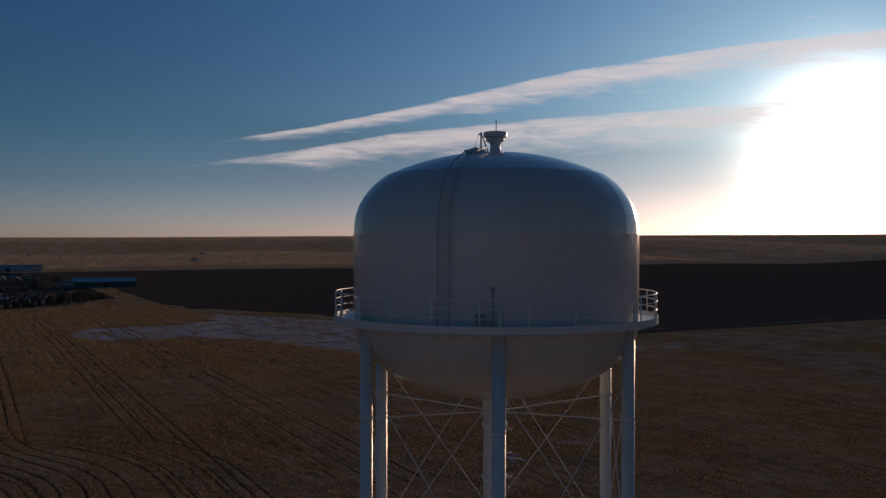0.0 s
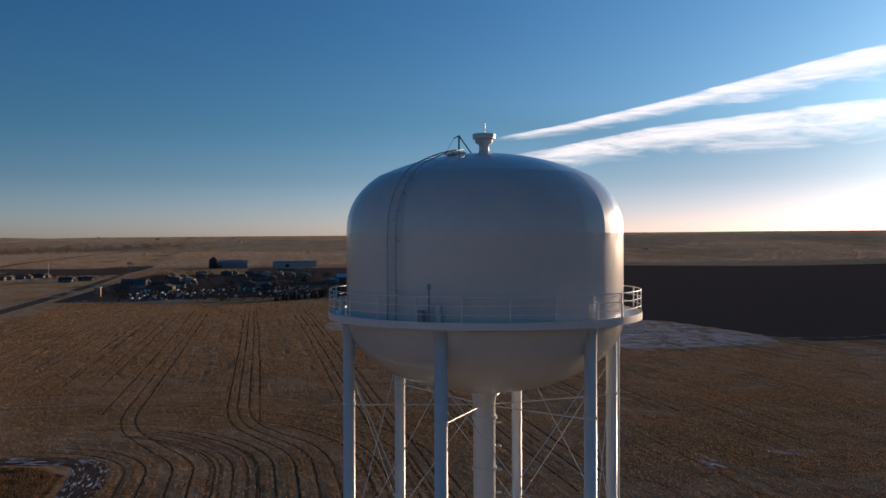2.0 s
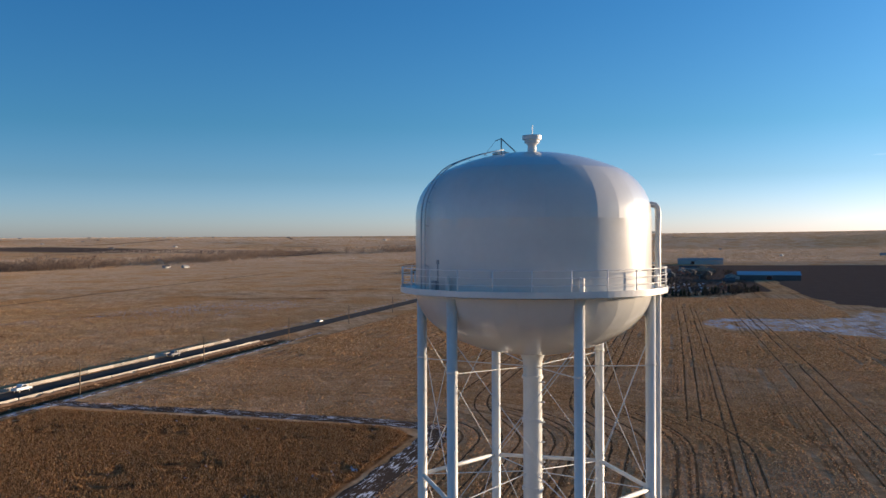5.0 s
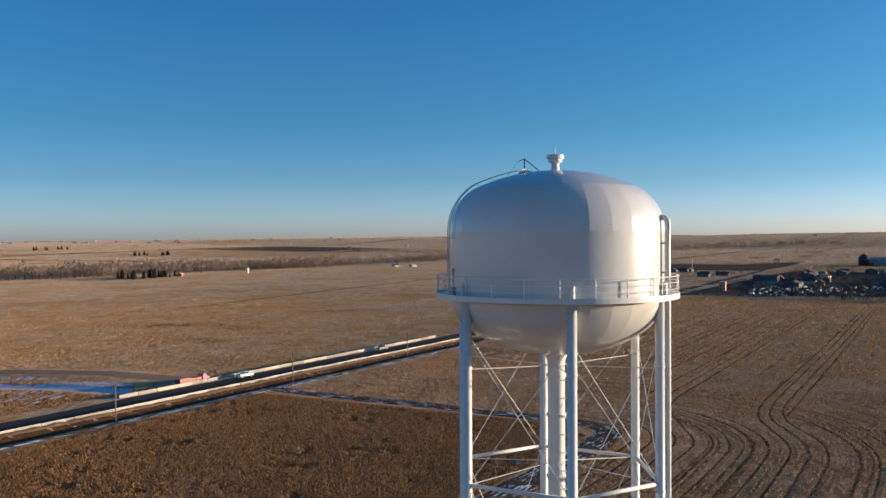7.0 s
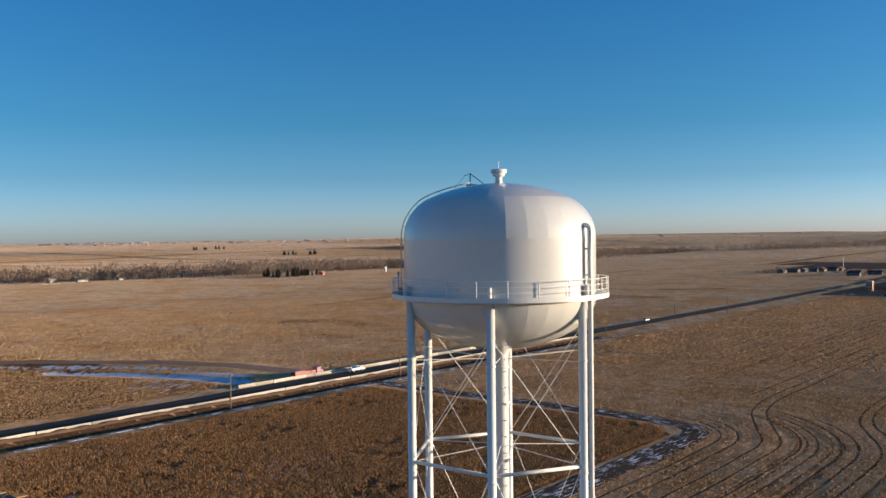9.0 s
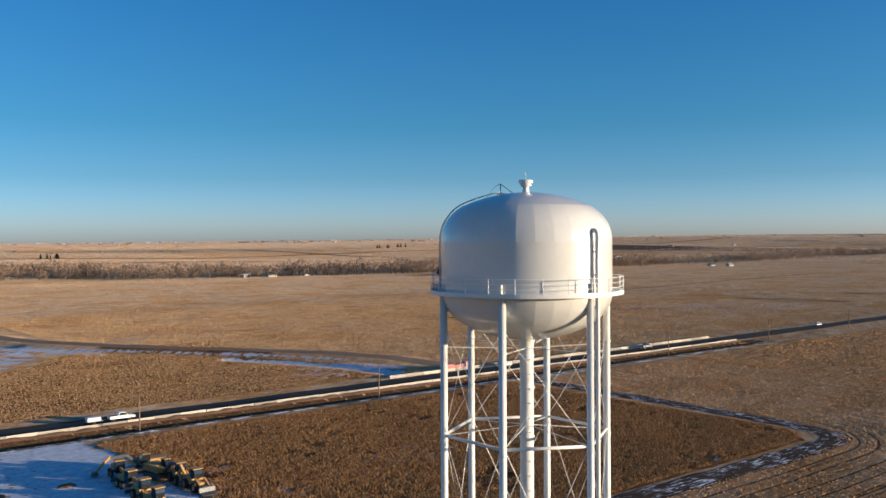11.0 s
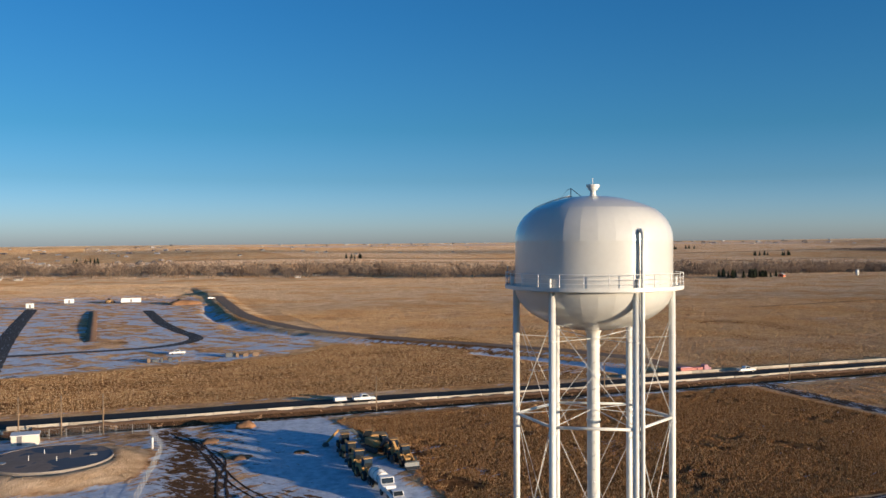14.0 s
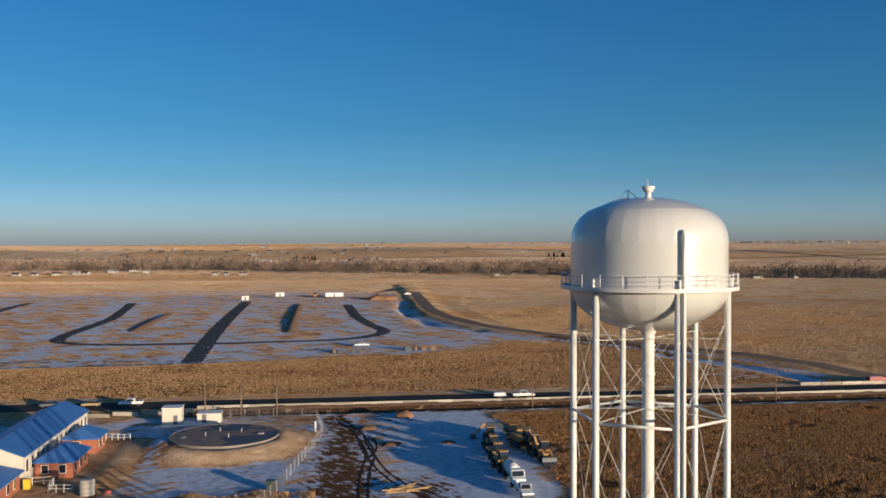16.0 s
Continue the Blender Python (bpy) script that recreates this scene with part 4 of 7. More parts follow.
for zz, rr in ((1.06, 0.024), (0.72, 0.018), (0.38, 0.018)):
    part("handrail", tube([((R_WALK - 0.02) * math.cos(2 * math.pi * i / 120), (R_WALK - 0.02) * math.sin(2 * math.pi * i / 120), Z_WALK + zz) for i in range(120)], rr, 6, True), M_RAIL, tower)
for i in range(24):
    t = radians(15 * i + 9)
    part("rail_post", rodbm(((R_WALK - 0.02) * math.cos(t), (R_WALK - 0.02) * math.sin(t), Z_WALK - 0.15), ((R_WALK - 0.02) * math.cos(t), (R_WALK - 0.02) * math.sin(t), Z_WALK + 1.07), 0.030, 8), M_RAIL, tower)

# roof vent with a two-step cap
vent = part("roof_vent", lathe([(0.34, 42.78), (0.24, 42.92), (0.22, 43.22), (0.30, 43.30), (0.40, 43.36), (0.40, 43.50), (0.30, 43.52)], 28), M_STEEL, tower, "mushroom-shaped white vent")
part("vent_cap", lathe([(0.34, 43.50), (0.51, 43.52), (0.52, 43.72), (0.48, 43.75), (0.0, 43.77)], 28, False), M_STEEL, vent)
part("aerial", rodbm((0.05, 0.0, 43.76), (0.05, 0.0, 44.28), 0.022, 6), M_RAIL, vent)


def polar(r, az, z):
    return Vector((r * math.cos(radians(az)), r * math.sin(radians(az)), z))


# ladder up the wall and over the roof
LAD_AZ = -79.0
lad = part("ladder", bmesh.new(), M_LADDER, tower, "thin steel ladder curving over the roof")
path = [(R_TANK + 0.20, Z_WALK)] + [(R_TANK + 0.20, z) for z in (37, 38, 39.0)]
for i in range(1, 15):
    r = R_TANK * math.cos(radians(i * 5.4)) ** (2 / 2.3)
    f = i / 14
    path.append((r + 0.20 * (1 - f), roof_z(r) + 0.03 + 0.17 * min(1, f * 2)))
for side in (-0.22, 0.22):
    part("stringer", tube([polar(r, LAD_AZ + math.degrees(side / max(r, 0.8)), z) for r, z in path], 0.028, 6), M_LADDER, lad)
for (r0, z0), (r1, z1) in zip(path, path[1:]):
    n = max(1, int(math.hypot(r1 - r0, z1 - z0) / 0.32))
    for k in range(n):
        r, z = r0 + (r1 - r0) * k / n, z0 + (z1 - z0) * k / n
        w = math.degrees(0.22 / max(r, 0.8))
        part("rung", rodbm(polar(r, LAD_AZ - w, z), polar(r, LAD_AZ + w, z), 0.012, 5), M_LADDER, lad)
for k in range(1, len(path), 2):
    r, z = path[k]
    part("bracket", rodbm(polar(r, LAD_AZ + 2, z), polar(r - 0.2, LAD_AZ + 2, z - 0.10), 0.018, 5), M_LADDER, lad)

# davit by the roof hatch
dv = part("davit", rodbm(polar(1.85, -80, roof_z(1.85) - 0.02), polar(1.85, -80, 43.52), 0.035, 8), M_DARKSTEEL, tower, "small dark steel davit frame on the roof")
part("davit_stay", rodbm(polar(1.85, -80, 43.50), polar(0.95, -80, roof_z(1.0)), 0.028, 6), M_DARKSTEEL, dv)
part("davit_hook", rodbm(polar(1.85, -80, 43.50), polar(2.2, -80, 43.36), 0.022, 6), M_DARKSTEEL, dv)
part("davit_cable", rodbm(polar(2.2, -80, 43.36), polar(2.9, -80, roof_z(2.9) + 0.05), 0.008, 4), M_DARKSTEEL, dv)
hatch = part("roof_hatch", lathe_at(0.40, 0.26, -2.8, 0.2, roof_z(2.8) - 0.05), M_STEEL, tower)
hatch2 = part("roof_hatch", boxbm(-0.35, 0.35, -2.1, -1.4, roof_z(1.75) - 0.03, roof_z(1.75) + 0.10, bevel=0.02), M_STEEL, tower)

# overflow pipe
PA, PR = 62.8, R_TANK + 0.30
pts = [polar(R_TANK - 0.25, PA, 39.98), polar(R_TANK - 0.02, PA, 40.03), polar(R_TANK + 0.17, PA, 39.98), polar(PR - 0.02, PA, 39.85), polar(PR, PA, 39.6)] + [polar(PR, PA, z) for z in (38, 36.5, 35, 30, 20, 10, 1.0)]
pipe = part("overflow_pipe", tube(pts, 0.155, 16), M_STEEL, tower, "white overflow pipe running down beside a column")
for zz in (38.6, 37.0, 34.8, 31.5, 28.0, 25.0, 20.0, 15.0, 9.0):
    part("pipe_bracket", rodbm(polar(PR, PA, zz), polar(R_TANK - 0.1, PA - (0 if zz > 35 else 1.6), zz), 0.05, 8), M_STEEL, pipe)

# riser ladder rings
for i in range(16):
    z = 15 + i * 1.05
    part("riser_ring", tube([Vector((0.50 * math.cos(0.5) + 0.09 + 0.13 * math.cos(t), 0.35 + 0.13 * math.sin(t), z)) for t in [2 * math.pi * j / 12 for j in range(12)]], 0.022, 5, True), M_STEEL, tower)

M_CABINET = mat("grey_cabinet_paint", (0.30, 0.31, 0.32), 0.5, 0, 1.5, 0.12)
# cabinet and lamp post on the walkway
cab = part("cabinet", boxbm(-0.16, 0.16, -0.12, 0.12, 0, 0.5, bevel=0.02), M_CABINET, tower, "small grey equipment box on the walkway")
cab.matrix_basis = Matrix.Translation(polar(R_WALK - 0.35, -66, Z_WALK + 0.01)) @ Matrix.Rotation(radians(-66 + 90), 4, 'Z')
lp = part("lamp_post", rodbm(polar(R_WALK - 0.12, -62, Z_WALK), polar(R_WALK - 0.12, -62, Z_WALK + 1.35), 0.035, 8), M_CABINET, tower)
part("lamp_head", lathe_at(0.075, 0.20, *polar(R_WALK - 0.12, -62, 0).xy, Z_WALK + 1.33), M_CABINET, lp)


# ---- along the highway ----
def at_uv(u, v, turn=0.0, lift=0.0):
    p = W(u, v)
    return Matrix.Translation((p.x, p.y, hz(u, v) + lift)) @ Matrix.Rotation(radians(ROAD_RZ + turn), 4, 'Z')


def barrier():
    """Precast safety-shape barrier, 6 m long, along x."""
    prof = [(-0.30, 0), (-0.30, 0.08), (-0.17, 0.28), (-0.10, 0.80), (-0.07, 0.83), (0.07, 0.83), (0.10, 0.80), (0.17, 0.28), (0.30, 0.08), (0.30, 0)]
    bm = bmesh.new()
    a = [bm.verts.new((-2.98, y, z)) for y, z in prof]
    b = [bm.verts.new((2.98, y, z)) for y, z in prof]
    n = len(prof)
    for i in range(n):
        bm.faces.new((a[i], a[(i + 1) % n], b[(i + 1) % n], b[i]))
    bm.faces.new(a[::-1])
    bm.faces.new(b)
    bmesh.ops.recalc_face_normals(bm, faces=bm.faces)
    return link_bm("concrete_barrier", bm, M_BARRIER)


M_BARRIER = mat("pale_barrier_concrete", (0.37, 0.33, 0.27), 0.85, 0, 0.5, 0.25, 0.01, 4, rand=0.38)
first = None
rng = random.Random(5)
spots = [(-52 + 6.08 * i, 145.8, 0.0) for i in range(52)] + [(107 + 6.08 * i, 158.8, 0.0) for i in range(26)] + [(-76, 138.6, 12.0), (-70, 140.0, 14.0), (-64, 141.8, 18.0), (-58.2, 143.8, 20.0)]
for u, v, turn in spots:
    m = at_uv(u, v + rng.uniform(-0.12, 0.12), -turn + rng.uniform(-1.0, 1.0), 0.0)
    m.translation.z = max(m.translation.z, 0.0) if v > 144 else m.translation.z
    if first is None:
        first = barrier()
        first.matrix_basis = m
        tagged(first, "pale precast concrete barrier segment standing along the highway", "barrier", "barriers along the highway")
    else:
        copy_thing(first, m)


def utility_pole(arm):
    t = thing("utility_pole", "weathered wooden utility pole beside the highway", "pole", None, "utility poles")
    part("shaft", rodbm((0, 0, -0.3), (0, 0, 8.6), 0.17, 8, 0.12), M_POLE, t)
    if arm:
        part("crossarm", boxbm(-0.06, 0.06, -0.95, 0.95, 7.9, 8.02), M_POLE, t)
        for y in (-0.85, -0.4, 0.4, 0.85):
            part("insulator", rodbm((0, y, 8.02), (0, y, 8.2), 0.05, 6), M_GREY, t)
    else:
        part("lamp_bracket", rodbm((0, 0, 8.3), (0.0, 0.7, 8.5), 0.04, 6), M_POLE, t)
    return t


for i, (u, v, arm) in enumerate([(-36, 134.5, True), (24, 138.6, False), (86, 138.8, False), (147, 138.8, False), (208, 138.8, False), (272, 138.6, False), (338, 138.8, False), (404, 139, False), (-52, 136.5, True), (-44, 136.0, True), (-98, 139, True)]):
    utility_pole(arm).matrix_basis = at_uv(u, v, rng.uniform(-8, 8), -0.1)


# ---- vehicles ----
def wheel(parent, x, y, r, w, mat_rim=None):
    wh = part("wheel", bmesh.new(), M_RUBBER, parent)
    wh.matrix_basis = Matrix.Translation((x, y, r)) @ Matrix.Rotation(radians(90), 4, 'X')
    part("tyre", lathe([(r * 0.55, -w / 2), (r * 0.92, -w / 2), (r, -w * 0.3), (r, w * 0.3), (r * 0.92, w / 2), (r * 0.55, w / 2)], 16, False), M_RUBBER, wh)
    part("rim", lathe([(0.0, -w * 0.30), (r * 0.56, -w * 0.42), (r * 0.56, w * 0.42), (0.0, w * 0.30)], 12, False), mat_rim or M_GREY, wh)
    return wh


def prism(profile, y0, y1, bevel=0.0):
    """A side profile of (x, z) drawn out from y0 to y1."""
    bm = bmesh.new()
    a = [bm.verts.new((x, y0, z)) for x, z in profile]
    b = [bm.verts.new((x, y1, z)) for x, z in profile]
    n = len(profile)
    for i in range(n):
        bm.faces.new((a[i], a[(i + 1) % n], b[(i + 1) % n], b[i]))
    bm.faces.new(a[::-1])
    bm.faces.new(b)
    bmesh.ops.recalc_face_normals(bm, faces=bm.faces)
    if bevel:
        bmesh.ops.bevel(bm, geom=bm.edges[:], offset=bevel, segments=1, affect='EDGES')
    return bm


def pickup(paint, label, m, name="pickup_truck"):
    t = thing(name, label, "truck", m, "vehicles on the highway")
    b = part("body", prism([(-2.8, 0.55), (2.75, 0.50), (2.8, 0.95), (1.35, 1.12), (0.7, 1.18), (-0.9, 1.18), (-2.8, 1.18)], -0.95, 0.95, 0.04), paint, t)
    part("cab", prism([(1.25, 1.16), (0.75, 1.80), (-0.75, 1.84), (-1.0, 1.16)], -0.82, 0.82, 0.05), paint, t)
    part("side_window", prism([(1.05, 1.22), (0.68, 1.72), (-0.65, 1.75), (-0.85, 1.22)], -0.835, 0.835), M_GLASS, t)
    part("windscreen", prism([(1.27, 1.20), (0.80, 1.76), (0.70, 1.76), (1.1, 1.20)], -0.72, 0.72), M_GLASS, t)
    part("bed", boxbm(-2.7, -1.05, -0.75, 0.75, 1.10, 1.185), M_DARKSTEEL, t)
    part("bumper", boxbm(2.74, 2.90, -0.9, 0.9, 0.45, 0.65), M_GREY, t)
    for y in (-0.72, 0.72):
        part("headlight", boxbm(2.75, 2.82, y - 0.15, y + 0.15, 0.80, 0.93), M_WHITE, t)
    for x in (-1.85, 1.75):
        for y in (-0.82, 0.82):
            wheel(t, x, y, 0.38, 0.26)
    return t


def car(paint, label, m):
    t = thing("car", label, "car", m, "vehicles on the highway")
    part("body", prism([(-2.2, 0.40), (2.2, 0.35), (2.25, 0.70), (1.3, 0.88), (-1.6, 0.92), (-2.25, 0.85)], -0.88, 0.88, 0.05), paint, t)
    part("cabin", prism([(1.0, 0.88), (0.35, 1.40), (-1.1, 1.42), (-1.8, 0.90)], -0.74, 0.74, 0.05), M_GLASS, t)
    part("roof", prism([(0.35, 1.39), (0.30, 1.44), (-1.05, 1.46), (-1.1, 1.41)], -0.70, 0.70), paint, t)
    for x in (-1.4, 1.4):
        for y in (-0.76, 0.76):
            wheel(t, x, y, 0.32, 0.22)
    return t


M_TAN = mat("tan_vehicle_paint", (0.42, 0.30, 0.16), 0.4, 0, 1.2, 0.08)
M_RED = mat("faded_red_paint", (0.34, 0.07, 0.055), 0.5, 0, 1.0, 0.15)
M_PINK = mat("faded_pink_tarpaulin", (0.38, 0.20, 0.24), 0.7, 0, 1.0, 0.15)
pickup(M_WHITE, "white pickup truck stopped on the highway", at_uv(-71.4, 152.6, 180, 0.08))
car(M_TAN, "tan car stopped on the highway", at_uv(-80.5, 152.6, 180, 0.08))
car(M_GREY, "dark grey car stopped on the highway", at_uv(-90, 152.8, 180, 0.08))
pickup(M_WHITE, "white pickup truck driving along the highway barriers", at_uv(24.5, 150.6, 0, 0.08))
pickup(M_WHITE, "white pickup truck on the highway near the haul road", at_uv(145, 154.6, 0, 0.08))
pickup(M_GREY, "dark grey pickup truck on the highway", at_uv(217, 155.2, 0, 0.08))
car(M_WHITE, "white car far along the highway", at_uv(342, 155, 0, 0.09))


def flat_trailer(m):
    t = thing("utility_trailer", "small white trailer hitched behind a pickup", "trailer", m)
    part("deck", boxbm(-1.8, 1.6, -0.9, 0.9, 0.55, 0.68), M_GREY, t)
    part("box_body", boxbm(-1.7, 1.2, -0.85, 0.85, 0.68, 1.45, bevel=0.03), M_WHITE, t)
    part("drawbar", rodbm((1.6, 0, 0.6), (2.6, 0, 0.55), 0.05, 6), M_DARKSTEEL, t)
    for y in (-0.95, 0.95):
        wheel(t, -0.3, y, 0.33, 0.2)


flat_trailer(at_uv(18.6, 150.6, 0, 0.08))


def dump_semi(m):
    t = thing("dump_truck", "red dump trailer truck parked beside the dirt haul road", "truck", m)
    part("chassis", boxbm(-7.0, 6.2, -0.5, 0.5, 0.75, 1.0), M_DARKSTEEL, t)
    part("trailer_tub", prism([(-7.2, 1.05), (2.4, 1.05), (2.9, 2.25), (-7.4, 2.25)], -1.22, 1.22, 0.05), M_RED, t)
    part("tarpaulin", prism([(-7.3, 2.26), (-2.4, 2.26), (-2.5, 2.6), (-7.2, 2.6)], -1.2, 1.2, 0.05), M_PINK, t)
    part("cab", prism([(3.4, 0.9), (6.6, 0.9), (6.6, 1.9), (5.4, 2.1), (5.0, 3.1), (3.4, 3.1)], -1.15, 1.15, 0.06), M_PINK, t)
    part("windscreen", prism([(5.42, 2.14), (5.10, 3.0), (5.02, 3.0), (5.3, 2.14)], -1.0, 1.0), M_GLASS, t)
    for x in (-6.2, -4.9, 2.0, 3.3, 5.6):
        for y in (-1.0, 1.0):
            wheel(t, x, y, 0.5, 0.32)


dump_semi(at_uv(131, 160.6, 0, -0.25) @ Matrix.Scale(0.8, 4))


# ---- parked plant ----
def wheel_loader(m, paint=None):
    paint = paint or M_PAINT_Y
    t = thing("wheel_loader", "yellow wheel loader parked on the snowy yard", "loader", m, "parked earthmovers")
    part("rear_body", prism([(-3.6, 0.9), (-0.4, 0.9), (-0.3, 1.9), (-1.2, 2.1), (-3.4, 1.95)], -1.0, 1.0, 0.06), paint, t)
    part("front_frame", prism([(-0.2, 0.8), (1.6, 0.8), (1.4, 1.5), (0.2, 1.7)], -0.6, 0.6, 0.05), paint, t)
    c = part("cab", prism([(-1.3, 2.0), (0.0, 1.9), (0.1, 2.6), (-0.1, 3.3), (-1.35, 3.3)], -0.75, 0.75, 0.05), M_GLASS, t)
    part("cab_roof", boxbm(-1.5, 0.05, -0.85, 0.85, 3.3, 3.45, bevel=0.04), paint, c)
    for y in (-0.72, 0.72):
        part("lift_arm", prism([(0.3, 1.9), (0.6, 2.1), (3.0, 0.8), (2.9, 0.5), (1.5, 1.3)], y - 0.12, y + 0.12), paint, t)
    part("bucket", prism([(2.7, 0.1), (4.2, 0.05), (4.25, 0.18), (3.1, 0.4), (2.9, 1.1), (3.6, 1.35), (3.5, 1.45), (2.65, 1.2)], -1.35, 1.35, 0.03), M_DARKSTEEL, t)
    part("exhaust", rodbm((-2.4, 0.4, 2.0), (-2.4, 0.4, 2.8), 0.08, 8), M_DARKSTEEL, t)
    for x in (-2.3, 0.9):
        for y in (-1.15, 1.15):
            wheel(t, x, y, 0.82, 0.6, paint)
    return t


def excavator(m):
    t = thing("excavator", "yellow tracked excavator with its boom stretched out over the snow", "excavator", m, "parked earthmovers")
    for y in (-1.25, 1.25):
        part("crawler_track", prism([(-2.2, 0.35), (-1.9, 0.05), (1.9, 0.05), (2.2, 0.35), (2.2, 0.65), (1.9, 0.95), (-1.9, 0.95), (-2.2, 0.65)], y - 0.32, y + 0.32, 0.04), M_DARKSTEEL, t)
    part("turntable", lathe([(0.0, 0.8), (0.9, 0.8), (0.9, 1.1), (0.0, 1.1)], 20, False), M_DARKSTEEL, t)
    part("house", prism([(-2.6, 1.1), (1.5, 1.1), (1.5, 1.6), (0.2, 2.2), (-2.6, 2.3)], -1.35, 1.35, 0.08), M_PAINT_Y, t)
    c = part("cab", prism([(0.0, 1.5), (1.6, 1.5), (1.65, 2.3), (1.2, 3.0), (0.0, 3.05)], 0.35, 1.35, 0.06), M_GLASS, t)
    part("cab_roof", boxbm(-0.05, 1.25, 0.32, 1.38, 3.05, 3.14), M_PAINT_Y, c)
    part("boom", prism([(1.2, 1.6), (1.5, 1.5), (3.6, 3.3), (6.3, 3.1), (6.3, 2.8), (3.8, 2.75), (1.9, 1.2)], -0.28, 0.28, 0.03), M_DARKSTEEL, t)
    part("stick", prism([(6.0, 3.1), (6.5, 3.2), (8.9, 0.7), (8.6, 0.5)], -0.22, 0.22, 0.03), M_PAINT_Y, t)
    part("bucket", prism([(8.4, 0.8), (9.2, 0.8), (9.5, 0.2), (9.0, 0.05), (8.1, 0.2)], -0.6, 0.6, 0.04), M_DARKSTEEL, t)
    part("ram", rodbm((1.6, 0, 1.9), (3.9, 0, 2.6), 0.09, 8), M_GREY, t)
    part("counterweight", prism([(-3.1, 1.2), (-2.62, 1.15), (-2.62, 2.2), (-3.1, 2.0)], -1.3, 1.3, 0.08), M_DARKSTEEL, t)
    return t


def grader(m):
    t = thing("motor_grader", "yellow motor grader parked in a row of plant", "grader", m, "parked earthmovers")
    part("engine_hood", prism([(-3.8, 1.0), (-1.2, 1.0), (-1.2, 2.2), (-3.8, 2.0)], -0.65, 0.65, 0.05), M_PAINT_Y, t)
    part("cab", prism([(-1.2, 1.1), (0.2, 1.1), (0.3, 3.1), (-1.2, 3.1)], -0.75, 0.75, 0.04), M_GLASS, t)
    part("cab_roof", boxbm(-1.3, 0.4, -0.85, 0.85, 3.1, 3.22), M_PAINT_Y, t)
    part("main_beam", prism([(0.2, 1.5), (4.6, 1.5), (4.8, 1.1), (4.6, 1.9), (0.2, 2.2)], -0.18, 0.18, 0.03), M_PAINT_Y, t)
    part("mouldboard", prism([(1.4, 0.1), (1.6, 0.1), (1.9, 0.7), (1.6, 0.75)], -1.9, 1.9), M_DARKSTEEL, t)
    for x in (-3.2, -1.7, 4.4):
        for y in (-0.95, 0.95):
            wheel(t, x, y, 0.68, 0.42, M_PAINT_Y)
    return t


def tank_truck(m):
    t = thing("water_truck", "white water truck parked at the end of the row", "truck", m, "parked trucks")
    part("chassis", boxbm(-4.2, 3.6, -0.5, 0.5, 0.7, 0.95), M_DARKSTEEL, t)
    tk = bmesh.new()
    rod(tk, (-4.2, 0, 1.9), (1.0, 0, 1.9), 1.05, 20)
    part("water_tank", tk, M_WHITE, t)
    for x in (-3.6, -1.6, 0.4):
        part("tank_band", tube([(x, 1.07 * math.cos(a), 1.9 + 1.07 * math.sin(a)) for a in [2 * math.pi * i / 20 for i in range(20)]], 0.04, 5, True), M_GREY, t)
    part("hatch", rodbm((-1.5, 0, 2.9), (-1.5, 0, 3.08), 0.3, 12), M_GREY, t)
    part("cab", prism([(1.4, 0.8), (3.9, 0.8), (3.9, 1.6), (3.0, 1.75), (2.7, 2.7), (1.4, 2.75)], -1.1, 1.1, 0.07), M_WHITE, t)
    part("windscreen", prism([(3.04, 1.80), (2.80, 2.6), (2.70, 2.6), (2.9, 1.80)], -0.95, 0.95), M_GLASS, t)
    for x in (-3.2, -2.0, 2.9):
        for y in (-1.0, 1.0):
            wheel(t, x, y, 0.5, 0.34)
    return t


excavator(at_uv(12.5, 104, 168))
wheel_loader(at_uv(13.4, 92.5, -97))
wheel_loader(at_uv(13.8, 87.0, -88))
grader(at_uv(6.6, 101.5, -96))
grader(at_uv(5.8, 94.0, -85))
excavator(at_uv(12.0, 98.5, -80))
wheel_loader(at_uv(5.2, 86.6, -92))
wheel_loader(at_uv(5.0, 80.6, -84))
tank_truck(at_uv(5.2, 73.5, -90))
tagged(pickup(M_WHITE, "white pickup truck parked behind a water truck on the snow", at_uv(5.4, 66.8, -92)), group="parked trucks")


def dirt_pile(u, v, r, h, material, label):
    bm = bmesh.new()
    bmesh.ops.create_icosphere(bm, subdivisions=3, radius=1.0)
    rg = random.Random(int(u * 7 + v))
    ph = [rg.uniform(0, 6.28) for _ in range(4)]
    for x in bm.verts:
        a = math.atan2(x.co.y, x.co.x)
        k = 1 + 0.18 * math.sin(2 * a + ph[0]) + 0.12 * math.sin(5 * a + ph[1])
        n = noise.noise(x.co * 2.3 + Vector((ph[2], ph[3], 0)))
        x.co = Vector((x.co.x * r * k, x.co.y * r * k * 0.8, max(-0.1, x.co.z * h * (1 + 0.4 * n))))
    ob = link_bm("soil_mound", bm, material, None, "", True)
    ob.matrix_basis = at_uv(u, v)
    return tagged(ob, label, "mound")


M_PILE = mat("orange_soil", (0.27, 0.14, 0.065), 0.95, 0, 0.8, 0.3, 0.12, 2.5)
dirt_pile(-7.6, 130.6, 2.4, 1.3, M_PILE, "small mound of orange soil on the snow")
dirt_pile(-16.5, 118, 1.8, 0.8, M_DIRT, "low heap of dark soil on the snow")
dirt_pile(-12.5, 103, 2.0, 0.6, M_DIRT, "low heap of dark soil in the yard")
dirt_pile(-1.5, 103, 1.3, 0.5, M_DIRT, "low heap of dark soil on the snow")
dirt_pile(15, 540, 9, 3.0, M_PILE, "mound of orange soil at the building site")


